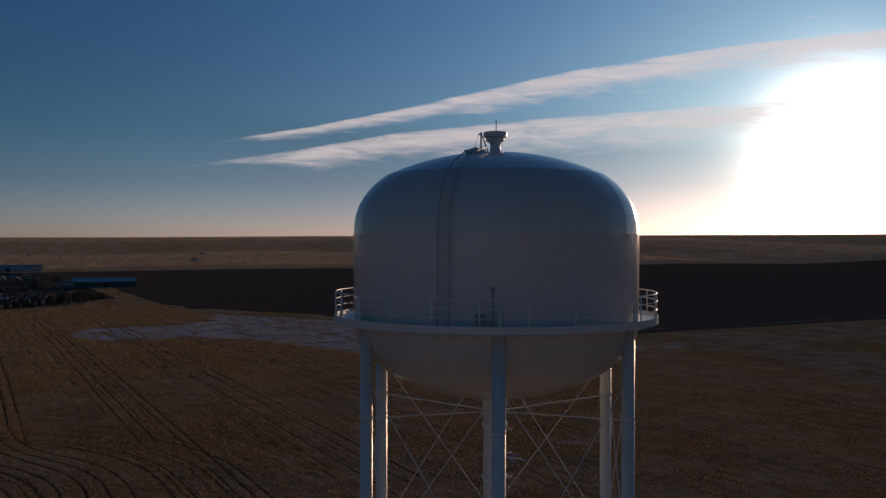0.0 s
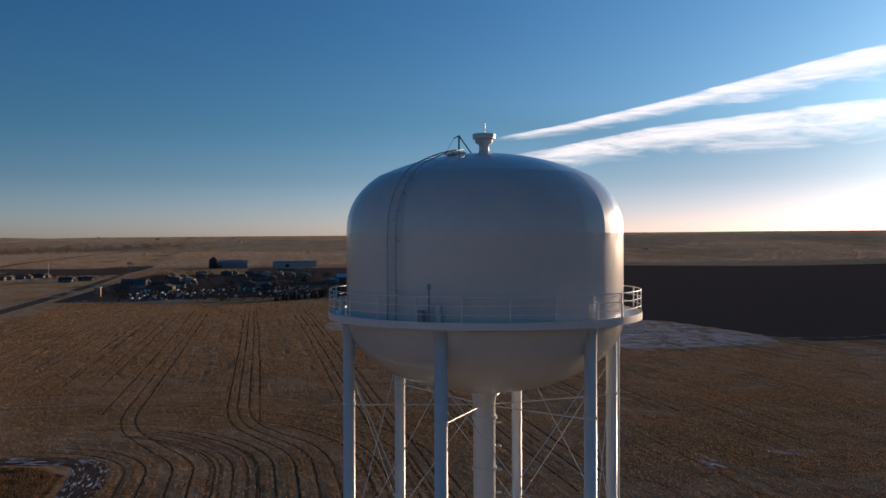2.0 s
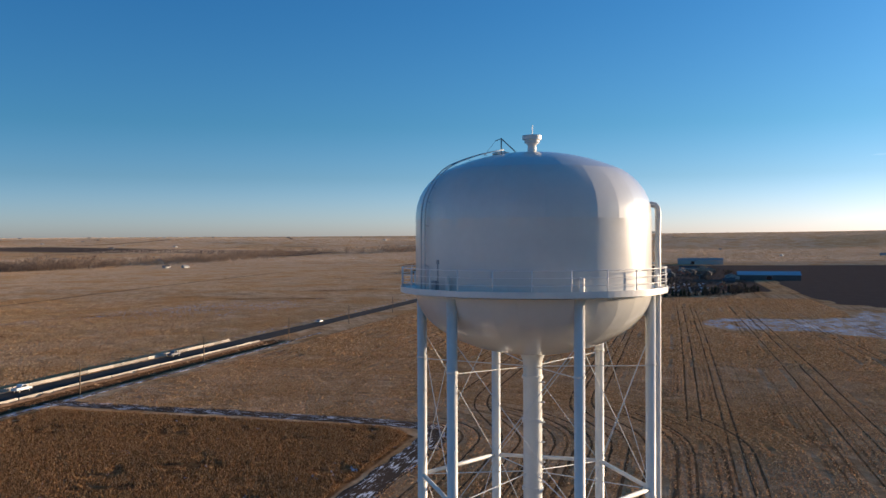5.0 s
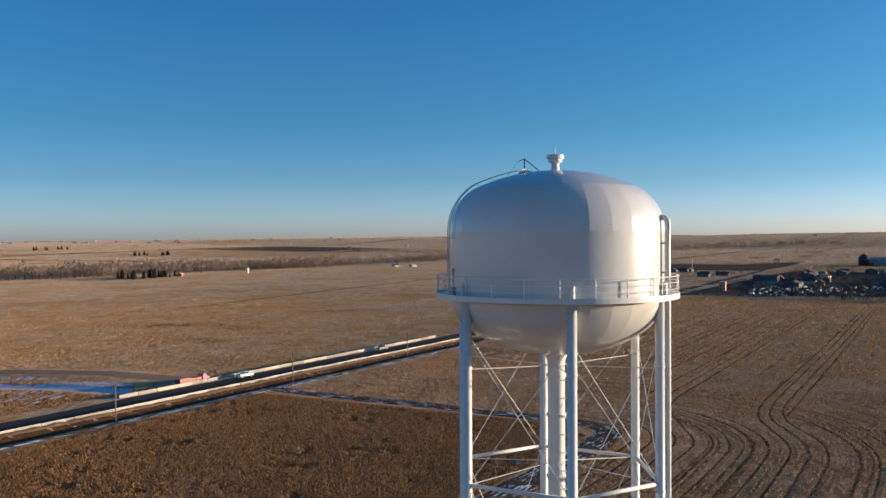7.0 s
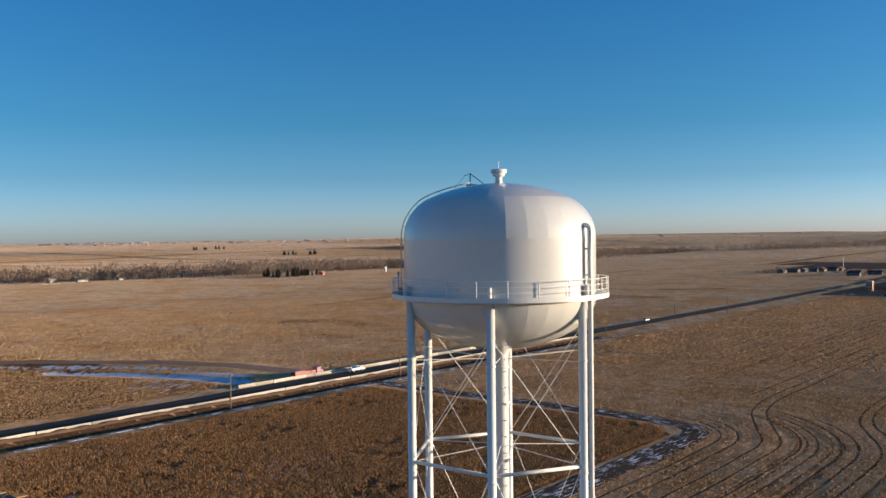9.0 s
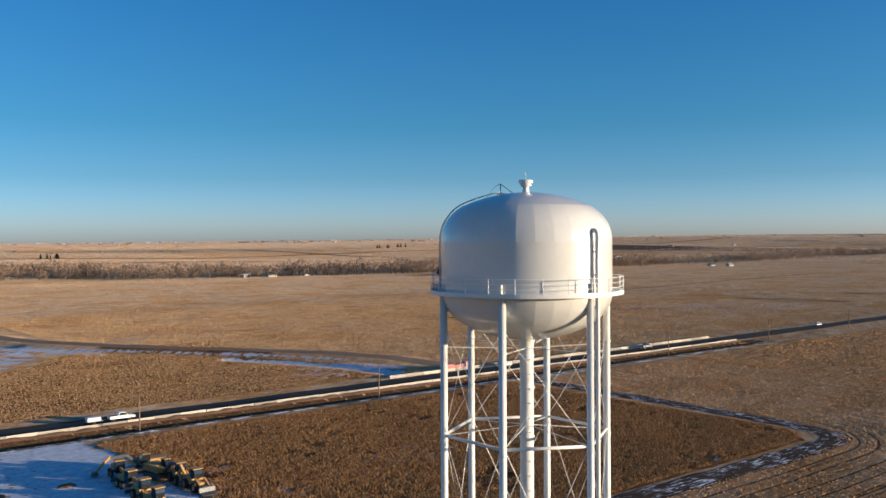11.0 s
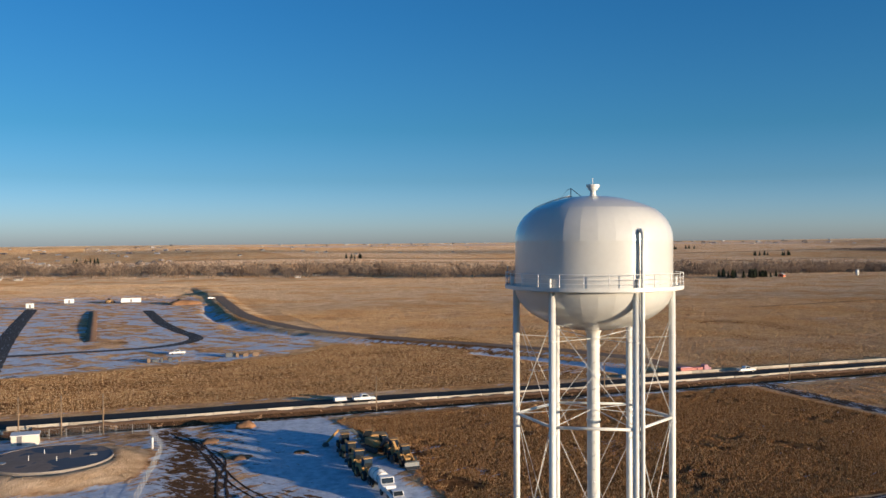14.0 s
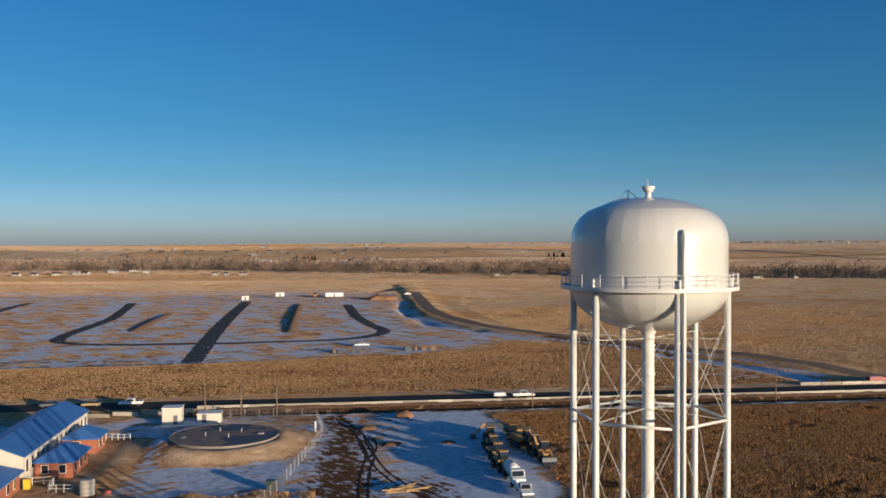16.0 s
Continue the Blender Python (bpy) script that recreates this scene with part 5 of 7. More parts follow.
def pipe_stack(u, v):
    t = thing("timber_heap", "heap of yellowish timber and pipes on bare soil", "heap", at_uv(u, v))
    rg = random.Random(9)
    for i in range(16):
        a = rg.uniform(-0.7, 0.7)
        x, y, z = rg.uniform(-2, 2), rg.uniform(-1.5, 1.5), 0.1 + 0.12 * (i // 4)
        L = rg.uniform(1.2, 2.6)
        part("timber", rodbm((x - L * math.cos(a), y - L * math.sin(a), z + rg.uniform(0, 0.2)), (x + L * math.cos(a), y + L * math.sin(a), z + rg.uniform(0, 0.5)), 0.10, 6), M_TIMBER, t)


M_TIMBER = mat("raw_timber", (0.46, 0.30, 0.14), 0.8, 0, 1.5, 0.2, rand=0.2)
pipe_stack(-12.7, 71.0)


# ---- buried reservoir, huts and the blue-roofed plant ----
def reservoir():
    t = thing("buried_reservoir", "round concrete reservoir roof sunk in an earth bank", "reservoir", at_uv(-44.7, 107.5))
    t.matrix_basis.translation.z = 0.0
    part("wall", lathe([(10.35, 0.0), (10.35, 2.02), (10.12, 2.02), (10.12, 1.9)], 72, False), M_RIM, t)
    part("roof", lathe([(10.12, 1.97), (5.0, 2.03), (0.0, 2.08)], 72), M_RESROOF, t)
    for a, r in ((20, 3.4), (110, 3.2), (200, 3.6), (290, 3.3)):
        p = polar(r, a, 2.0)
        part("vent_pipe", rodbm(p, p + Vector((0, 0, 0.85)), 0.055, 8), M_RAIL, t)
    part("hatch", boxbm(6.4, 7.6, -0.7, 0.7, 1.95, 2.15, bevel=0.03), M_CONC, t)
    part("manhole", lathe_at(0.8, 0.14, -7.6, -1.5, 1.98), M_GREY, t)


def reservoir_roof_material():
    m = mat("reservoir_roof", (0.23, 0.165, 0.12), 0.85, 0, 0.15, 0.3, 0.01, 2)
    nt = m.node_tree
    p = nt.nodes["Principled BSDF"]
    src = p.inputs["Base Color"].links[0].from_socket
    co = nt.nodes.new("ShaderNodeTexCoord")
    n = nt.nodes.new("ShaderNodeTexNoise")
    n.inputs["Scale"].default_value = 0.16
    n.inputs["Detail"].default_value = 3
    nt.links.new(co.outputs["Object"], n.inputs["Vector"])
    r = nt.nodes.new("ShaderNodeMapRange")
    r.interpolation_type = 'SMOOTHSTEP'
    nt.links.new(n.outputs[0], r.inputs[0])
    r.inputs[1].default_value, r.inputs[2].default_value = 0.53, 0.56
    mx = nt.nodes.new("ShaderNodeMix")
    mx.data_type = 'RGBA'
    nt.links.new(r.outputs[0], mx.inputs[0])
    nt.links.new(src, mx.inputs[6])
    mx.inputs[7].default_value = (0.06, 0.075, 0.10, 1)
    nt.links.new(mx.outputs[2], p.inputs["Base Color"])
    return m


M_RIM = mat("pale_rim_concrete", (0.25, 0.22, 0.19), 0.85, 0, 0.5, 0.2)
M_RESROOF = reservoir_roof_material()
reservoir()

M_BRICK = mat("red_brick", (0.36, 0.13, 0.075), 0.85, 0, 1.2, 0.18, 0.01, 6)
M_BLUEROOF = mat("blue_metal_roof", (0.055, 0.16, 0.42), 0.45, 0.0, 0.3, 0.12)
M_CREAM = mat("cream_wall", (0.66, 0.60, 0.50), 0.8, 0, 0.4, 0.08)
M_TRIM = mat("white_trim", (0.75, 0.74, 0.70), 0.6, 0, 1.0, 0.05)


def gable_house(name, label, m, L, Wd, H, rise, wall, roof, over=0.4, windows=(), hip=False, category="house", group=""):
    """A building along x with its ridge along x; windows: rows of (side, position, sill, width, height)."""
    t = thing(name, label, category, m, group)
    bm = bmesh.new()
    x0, x1, y0, y1 = -L / 2, L / 2, -Wd / 2, Wd / 2
    v = [bm.verts.new(c) for c in ((x0, y0, 0), (x1, y0, 0), (x1, y1, 0), (x0, y1, 0), (x0, y0, H), (x1, y0, H), (x1, y1, H), (x0, y1, H))]
    for f in ((0, 1, 5, 4), (2, 3, 7, 6), (3, 2, 1, 0)):
        bm.faces.new([v[i] for i in f])
    if hip:
        bm.faces.new([v[i] for i in (1, 2, 6, 5)])
        bm.faces.new([v[i] for i in (3, 0, 4, 7)])
    else:
        g0, g1 = bm.verts.new((x0, 0, H + rise)), bm.verts.new((x1, 0, H + rise))
        bm.faces.new((v[1], v[2], v[6], g1, v[5]))
        bm.faces.new((v[3], v[0], v[4], g0, v[7]))
    part("wall", bm, wall, t)
    rb = bmesh.new()
    k = rise / (Wd / 2)
    e, th = over, 0.18
    zE = H - e * k + 0.05
    inset = (Wd / 2 + e) * 0.75 if hip else 0.0
    top = [(x0 - e, y0 - e, zE), (x1 + e, y0 - e, zE), (x1 + e, y1 + e, zE), (x0 - e, y1 + e, zE), (x0 - e + inset, 0, H + rise + 0.05), (x1 + e - inset, 0, H + rise + 0.05)]
    a = [rb.verts.new((p[0], p[1], p[2] + th)) for p in top]
    b = [rb.verts.new(p) for p in top]
    for q in (a, b):
        fs = [rb.faces.new((q[0], q[1], q[5], q[4])), rb.faces.new((q[2], q[3], q[4], q[5]))]
        if hip:
            fs += [rb.faces.new((q[1], q[2], q[5])), rb.faces.new((q[3], q[0], q[4]))]
    if hip:
        ring = [0, 1, 2, 3]
    else:
        ring = [0, 1, 5, 2, 3, 4]
    for i, j in zip(ring, ring[1:] + ring[:1]):
        rb.faces.new((a[i], a[j], b[j], b[i]))
    bmesh.ops.recalc_face_normals(rb, faces=rb.faces)
    part("roof", rb, roof, t)
    for side, pos, sill, w, h in windows:
        if side in ("front", "back"):
            y = y0 if side == "front" else y1
            s = -1 if side == "front" else 1
            fr = boxbm(pos - w / 2 - 0.1, pos + w / 2 + 0.1, min(y, y + s * 0.05), max(y, y + s * 0.05), sill - 0.1, sill + h + 0.1)
            gl = boxbm(pos - w / 2, pos + w / 2, min(y, y + s * 0.07), max(y, y + s * 0.07), sill, sill + h)
        else:
            x = x0 if side == "left" else x1
            s = -1 if side == "left" else 1
            fr = boxbm(min(x, x + s * 0.05), max(x, x + s * 0.05), pos - w / 2 - 0.1, pos + w / 2 + 0.1, sill - 0.1, sill + h + 0.1)
            gl = boxbm(min(x, x + s * 0.07), max(x, x + s * 0.07), pos - w / 2, pos + w / 2, sill, sill + h)
        wd = part("window", fr, M_TRIM, t)
        part("pane", gl, M_GLASS, wd)
    return t


# long hall: ridge along v; its x axis is turned to run along v
gable_house("plant_hall", "long cream hall with a low blue metal roof", at_uv(-78.2, 101.3, 90), 39.5, 9.4, 4.8, 1.9, M_CREAM, M_BLUEROOF, 0.35,
            [("left", -2.0, 2.4, 0.9, 0.8), ("left", 2.0, 2.4, 0.9, 0.8), ("right", 0.0, 2.4, 0.9, 0.8)] + [("back", -17.9 + 2.75 * i, 2.0, 0.9, 1.9) for i in range(14)] + [("front", -17.9 + 2.75 * i, 2.0, 0.9, 1.9) for i in range(14)], category="building")
gable_house("brick_annex", "low brick building with a blue hipped roof", at_uv(-70.2, 91.2, 90), 9.6, 6.0, 2.9, 1.5, M_BRICK, M_BLUEROOF, 0.6, [("left", -1.4, 0.9, 1.0, 1.3), ("left", 1.4, 0.9, 1.0, 1.3), ("front", -3.0, 0.8, 0.9, 1.5), ("front", 0.0, 0.8, 0.9, 1.5), ("front", 3.0, 0.8, 0.9, 1.5), ("back", -3.0, 0.8, 0.9, 1.5), ("right", 1.0, 0.9, 1.0, 1.3)], True, "building", "brick annexes")
gable_house("brick_annex", "small brick building with a blue hipped roof", at_uv(-70.4, 106.8, 90), 6.6, 6.0, 2.9, 1.4, M_BRICK, M_BLUEROOF, 0.6, [("left", 0.6, 0.6, 1.1, 1.6), ("front", -1.4, 0.8, 0.9, 1.5), ("front", 1.4, 0.8, 0.9, 1.5)], True, "building", "brick annexes")
gable_house("brick_annex", "brick building with a blue hipped roof beside the hall", at_uv(-77.5, 74.5, 90), 11, 8, 3.0, 1.8, M_BRICK, M_BLUEROOF, 0.6, [("left", 1.0, 0.8, 1.0, 1.4), ("front", 3.0, 0.8, 0.9, 1.5), ("front", 0.0, 0.8, 0.9, 1.5), ("back", 2.0, 0.8, 0.9, 1.5)], True, "building", "brick annexes")


def hut(name, label, m, L, Wd, H, door):
    t = thing(name, label, "hut", m)
    part("wall", boxbm(-L / 2, L / 2, -Wd / 2, Wd / 2, 0, H, bevel=0.03), M_CREAM, t)
    part("roof", boxbm(-L / 2 - 0.15, L / 2 + 0.15, -Wd / 2 - 0.15, Wd / 2 + 0.15, H + 0.004, H + 0.16, bevel=0.03), M_TRIM, t)
    part("door", boxbm(door - 0.45, door + 0.45, -Wd / 2 - 0.05, -Wd / 2, 0.05, 2.0), M_GREY, t)
    part("louvre", boxbm(L / 2, L / 2 + 0.05, -0.4, 0.4, 1.2, 1.8), M_GREY, t)
    return t


hut("pump_hut", "plain cream pump hut with a flat roof", at_uv(-58.0, 130.2), 4.0, 3.6, 3.5, 0.8)
hut("valve_hut", "low cream valve hut with a flat white roof", at_uv(-50.3, 131.2), 5.0, 3.6, 1.9, -1.0)
cyl = thing("steel_cistern", "upright grey steel cistern beside the bank", "cistern", at_uv(-62.0, 74.8))
part("shell", lathe([(0.0, 0.0), (1.15, 0.0), (1.15, 2.3), (1.0, 2.42), (0.0, 2.5)], 24, False), M_CONC, cyl)
for zz in (0.5, 1.2, 1.9):
    part("hoop", tube([(1.17 * math.cos(a), 1.17 * math.sin(a), zz) for a in [2 * math.pi * i / 24 for i in range(24)]], 0.03, 5, True), M_GREY, cyl)


def rail_fence(a, b, h, bays, label, name="rail_fence"):
    """A post and rail fence between two places in u, v."""
    t = thing(name, label, "fence")
    A, B = W(*a), W(*b)
    for i in range(bays + 1):
        p = A.lerp(B, i / bays)
        u, v = a[0] + (b[0] - a[0]) * i / bays, a[1] + (b[1] - a[1]) * i / bays
        p.z = hz(u, v)
        part("post", rodbm(p, p + Vector((0, 0, h)), 0.07, 6), M_TRIM, t)
        if i:
            for zz in (0.45, 0.9):
                part("rail", rodbm(prev + Vector((0, 0, h * zz)), p + Vector((0, 0, h * zz)), 0.05, 5), M_TRIM, t)
        prev = p
    return t


rail_fence((-68.4, 114.9), (-63.5, 113.4), 1.3, 4, "white post and rail fence on the snow")
rail_fence((-74.0, 82.0), (-69.0, 83.0), 1.3, 3, "white handrail by the brick building")
rail_fence((-69.0, 83.0), (-68.5, 77.5), 1.3, 4, "white handrail by the brick building")
rail_fence((-68.5, 77.5), (-64.8, 77.0), 1.3, 3, "white post and rail fence on the snow")
M_YELLOW = mat("bright_yellow_paint", (0.75, 0.48, 0.03), 0.5, 0, 1.5, 0.1)
yb = thing("yellow_hydrant_box", "bright yellow equipment box by the brick building", "box", at_uv(-72.5, 80.2))
part("housing", boxbm(-0.5, 0.5, -0.4, 0.4, 0.0, 1.5, bevel=0.06), M_YELLOW, yb)
part("lid", boxbm(-0.55, 0.55, -0.45, 0.45, 1.505, 1.6, bevel=0.03), M_YELLOW, yb)


def mesh_fence(pts, h, label):
    t = thing("chain_link_fence", label, "fence")
    for (a, b) in zip(pts, pts[1:]):
        L = math.hypot(b[0] - a[0], b[1] - a[1])
        n = max(1, int(L / 3.0))
        prev = None
        for i in range(n + 1):
            u, v = a[0] + (b[0] - a[0]) * i / n, a[1] + (b[1] - a[1]) * i / n
            p = W(u, v, hz(u, v))
            part("post", rodbm(p, p + Vector((0, 0, h)), 0.045, 6), M_FENCE, t)
            if prev is not None:
                wires = bmesh.new()
                for zz in np.linspace(0.1, h - 0.05, 7):
                    rod(wires, prev + Vector((0, 0, zz)), p + Vector((0, 0, zz)), 0.012, 4, caps=False)
                for q in np.linspace(0.1, 0.9, 6):
                    m0 = prev.lerp(p, q)
                    rod(wires, m0 + Vector((0, 0, 0.1)), m0 + Vector((0, 0, h - 0.05)), 0.008, 3, caps=False)
                part("mesh_panel", wires, M_FENCE, t)
            prev = p


M_FENCE = mat("galvanised_wire", (0.42, 0.42, 0.42), 0.5, 0.3, 2, 0.1)
mesh_fence([(-62, 134.8), (-27.2, 133.0), (-25.6, 113.8), (-32.3, 76.5), (-36, 60)], 2.0, "grey chain-link fence round the reservoir")

mk = thing("marker_post", "stout white marker post on the snow by the fence", "post", at_uv(-27.3, 116.5))
part("shaft", rodbm((0, 0, 0), (0, 0, 2.2), 0.22, 10), M_WHITE, mk)
part("cap", lathe_at(0.27, 0.15, 0, 0, 2.2), M_GREY, mk)
# small red and dark bits near the plant
rc = thing("red_barrel", "small red barrel lying by the cistern", "barrel", at_uv(-59.0, 75.2))
part("drum", rodbm((-0.45, 0, 0.3), (0.45, 0, 0.3), 0.3, 14), M_RED, rc)
dk = thing("dark_bin", "dark green waste bin standing on the snow", "bin", at_uv(-33.8, 74.5))
part("body", boxbm(-0.9, 0.9, -0.7, 0.7, 0.1, 1.5, bevel=0.05), mat("dark_green_paint", (0.03, 0.05, 0.035), 0.6, 0, 1, 0.15), dk)
part("lid", boxbm(-0.95, 0.95, -0.75, 0.75, 1.505, 1.6, bevel=0.03), M_DARKSTEEL, dk)


# ---- building site across the highway ----
def site_trailer(u, v, L, turn=0.0):
    t = thing("site_trailer", "long white site trailer on the building site", "trailer", at_uv(u, v, turn), "site trailers")
    part("body", boxbm(-L / 2, L / 2, -1.3, 1.3, 0.8, 3.6, bevel=0.06), M_WHITE, t)
    part("skirt", boxbm(-L / 2 + 0.4, L / 2 - 0.4, -1.1, 1.1, 0.25, 0.795), M_DARKSTEEL, t)
    part("door", boxbm(-0.5, 0.5, -1.345, -1.302, 0.9, 2.9), M_GREY, t)
    for x in (-L * 0.3, -L * 0.22, L * 0.3):
        for y in (-0.95, 0.95):
            wheel(t, x, y, 0.45, 0.25)


site_trailer(-55.2, 571, 6.0)
site_trailer(-17.0, 566, 12.5)
site_trailer(-76, 531, 4.5)
tagged(pickup(M_WHITE, "white pickup truck parked on the building site", at_uv(-11, 266, 180)), group="parked trucks")
tagged(pickup(M_WHITE, "white pickup truck parked near a dug pit", at_uv(36, 575, 20)), group="parked trucks")
wheel_loader(at_uv(-30, 572, 40))["label"] = "yellow wheel loader at work on the building site"
wheel_loader(at_uv(12, 548, 120))["label"] = "yellow wheel loader beside a soil mound"


def supply_stack(u, v, n, seed):
    t = thing("supply_stack", "pallets of dark supplies stacked on snowy ground", "stack", at_uv(u, v), "supply stacks")
    rg = random.Random(seed)
    x = 0.0
    for i in range(n):
        w, h, d = rg.uniform(0.8, 2.4), rg.uniform(0.5, 1.6), rg.uniform(0.8, 1.6)
        part("pallet_load", boxbm(x, x + w, -d / 2, d / 2, 0.0, h, bevel=0.04), rg.choice([M_DARKSTEEL, M_POLE, M_RUBBER]), t)
        x += w + rg.uniform(0.4, 2.2)


supply_stack(-22, 248, 5, 1)
supply_stack(4, 252, 4, 2)


def trench(u, v0, v1, wd):
    """Spoil ridge thrown up beside a utility trench."""
    bm = bmesh.new()
    n = 40
    prev = None
    for i in range(n + 1):
        v = v0 + (v1 - v0) * i / n
        row = []
        for s, z in ((-wd, -0.05), (-wd * 0.5, 0.55), (0.0, 1.0), (wd * 0.45, 0.6), (wd, -0.05)):
            k = 1 + 0.5 * noise.noise(Vector((v * 0.23, s, 3.1))) + 0.3 * noise.noise(Vector((v * 0.9, s, 7.7)))
            uu = u + s * k
            row.append(bm.verts.new(W(uu, v, hz(uu, v) + (z * k if z > 0 else z) * (0.3 + 0.7 * math.sin(math.pi * i / n) ** 0.3))))
        if prev:
            for k in range(4):
                bm.faces.new((prev[k], prev[k + 1], row[k + 1], row[k])).smooth = True
        prev = row
    bmesh.ops.recalc_face_normals(bm, faces=bm.faces)
    if sum(f.normal.z for f in bm.faces) < 0:
        bmesh.ops.reverse_faces(bm, faces=bm.faces)
    tagged(link_bm("spoil_ridge", bm, M_PILE), "long ridge of orange spoil beside a trench", "mound")


trench(-40, 322, 500, 2.3)
trench(-108, 335, 430, 2.0)


def soil_bank(u0, u1, v, wd, h, label):
    """Lumpy soil heaped along the foot of the barriers."""
    bm = bmesh.new()
    n = int((u1 - u0) / 0.9)
    prev = None
    for i in range(n + 1):
        u = u0 + (u1 - u0) * i / n
        row = []
        for s, z in ((-wd, -0.12), (-wd * 0.5, 0.5 * h), (0.0, h), (wd * 0.5, 0.45 * h), (wd, -0.12)):
            k = 1 + 0.7 * noise.noise(Vector((u * 0.35, s, 3.1))) + 0.4 * noise.noise(Vector((u * 1.7, s, 7.7)))
            vv = v + s + 0.12 * noise.noise(Vector((u * 0.5, 9.0, s)))
            row.append(bm.verts.new(W(u, vv, max(hz(u, vv), -0.3) + (z * max(0.1, k) if z > 0 else z))))
        if prev:
            for k in range(4):
                bm.faces.new((prev[k], prev[k + 1], row[k + 1], row[k])).smooth = True
        prev = row
    bmesh.ops.recalc_face_normals(bm, faces=bm.faces)
    if sum(f.normal.z for f in bm.faces) < 0:
        bmesh.ops.reverse_faces(bm, faces=bm.faces)
    tagged(link_bm("soil_bank", bm, M_DIRT), label, "mound")


soil_bank(-50, 262, 145.0, 0.85, 0.42, "brown soil heaped along the foot of the barriers")

# ---- the town ----
M_HOUSE = [mat("house_wall_white", (0.40, 0.38, 0.35), 0.8, 0, 0.3, 0.08), mat("house_wall_grey", (0.10, 0.095, 0.09), 0.8, 0, 0.3, 0.1), mat("house_wall_tan", (0.40, 0.31, 0.22), 0.8, 0, 0.3, 0.1), mat("house_wall_red", (0.40, 0.15, 0.09), 0.8, 0, 0.3, 0.1)]
M_ROOFS = [mat("dark_shingle", (0.045, 0.045, 0.05), 0.95, 0, 0.5, 0.2), mat("brown_shingle", (0.15, 0.10, 0.07), 0.85, 0, 0.5, 0.2), mat("pale_metal_roof", (0.30, 0.29, 0.28), 0.7, 0.0, 0.3, 0.1), mat("grey_metal_roof", (0.09, 0.095, 0.105), 0.85, 0.0, 0.3, 0.15)]
rg = random.Random(21)
WIN = [("front", -3.0, 0.9, 1.2, 1.3), ("front", 2.6, 0.9, 1.2, 1.3), ("left", 0.0, 0.9, 1.2, 1.3), ("right", 0.0, 0.9, 1.2, 1.3), ("back", 2.0, 0.9, 1.2, 1.3)]
taken = []
tries = 0
while len(taken) < 46 and tries < 3000:
    tries += 1
    u, v = rg.uniform(680, 1130), rg.uniform(-60, 128)
    if any(math.hypot(u - a, v - b) < 16 for a, b in taken):
        continue
    taken.append((u, v))
    big = rg.random() < 0.3
    L, D, H = (rg.uniform(14, 26), rg.uniform(9, 13), rg.uniform(3.2, 4.4)) if big else (rg.uniform(8, 12), rg.uniform(6, 8), rg.uniform(2.4, 3.0))
    wm, rm = rg.choice([M_HOUSE[0], M_HOUSE[1], M_HOUSE[1], M_HOUSE[2], M_HOUSE[3], M_HOUSE[1]]), rg.choice([M_ROOFS[0], M_ROOFS[0], M_ROOFS[3], M_ROOFS[0], M_ROOFS[1]])
    what = "metal-roofed workshop" if big else "small house"
    gable_house("workshop" if big else "house", ("low grey " if wm is M_HOUSE[1] else "pale " if wm is M_HOUSE[0] else "tan " if wm is M_HOUSE[2] else "red ") + what + " with a gable roof in the town", at_uv(u, v, rg.choice([0, 90]) + rg.uniform(-6, 6)), L, D, H, D * (0.14 if big else 0.28), wm, rm, 0.4, WIN, category="building" if big else "house", group="town buildings")
# a few more across the highway
for u, v in ((930, 206), (936, 188), (951, 286), (968, 280), (984, 272), (995, 266), (1018, 262), (1034, 256), (1046, 250), (902, 200)):
    L = rg.uniform(9, 16)
    gable_house("house", "low dark house on a snowy lot across the highway", at_uv(u, v, rg.choice([0, 90]) + rg.uniform(-8, 8)), L, 7.0, 2.7, 1.6, M_HOUSE[1], rg.choice(M_ROOFS[:2]), 0.4, WIN, category="house", group="town buildings")
# named larger ones
gable_house("storage_barn", "very long barn with a pale blue metal roof", at_uv(845, -92, 90), 56, 17, 5.0, 3.2, M_HOUSE[1], mat("pale_blue_roof", (0.40, 0.48, 0.54), 0.5, 0.1, 0.2, 0.1), 0.4, [("front", -15, 0.2, 5, 4), ("front", 15, 0.2, 5, 4), ("back", 0, 0.2, 5, 4)], category="barn")
gable_house("grain_store", "large blue grain store at the far edge of town", at_uv(1420, 60, 90), 60, 30, 9, 3.5, mat("slate_blue_wall", (0.22, 0.22, 0.23), 0.7, 0, 0.3, 0.1), M_ROOFS[2], 0.4, [("front", 0, 0.2, 6, 5), ("left", 0, 0.2, 6, 5), ("back", 12, 0.2, 6, 5)], category="building")
gable_house("grain_store", "long pale grain store at the far edge of town", at_uv(1440, -45, 90), 70, 22, 7, 3.0, M_HOUSE[0], M_ROOFS[2], 0.4, [("front", 0, 0.2, 6, 5), ("back", 12, 0.2, 6, 5)], category="building")
bin_ = thing("grain_bin", "tall round steel grain bin beside a store", "silo", at_uv(1405, 82))
part("shell", lathe([(0.0, 0.0), (7.0, 0.0), (7.0, 14.0), (1.2, 18.0), (0.0, 18.3)], 28), M_ROOFS[0], bin_)
for zz in (3.5, 7.0, 10.5):
    part("hoop", lathe([(7.0, zz), (7.08, zz), (7.08, zz + 0.25), (7.0, zz + 0.25)], 28, False), M_ROOFS[0], bin_)
box_b = thing("brick_block", "tall pinkish brick block at the edge of town", "building", at_uv(644, 126, 4) @ Matrix.Scale(0.72, 4))
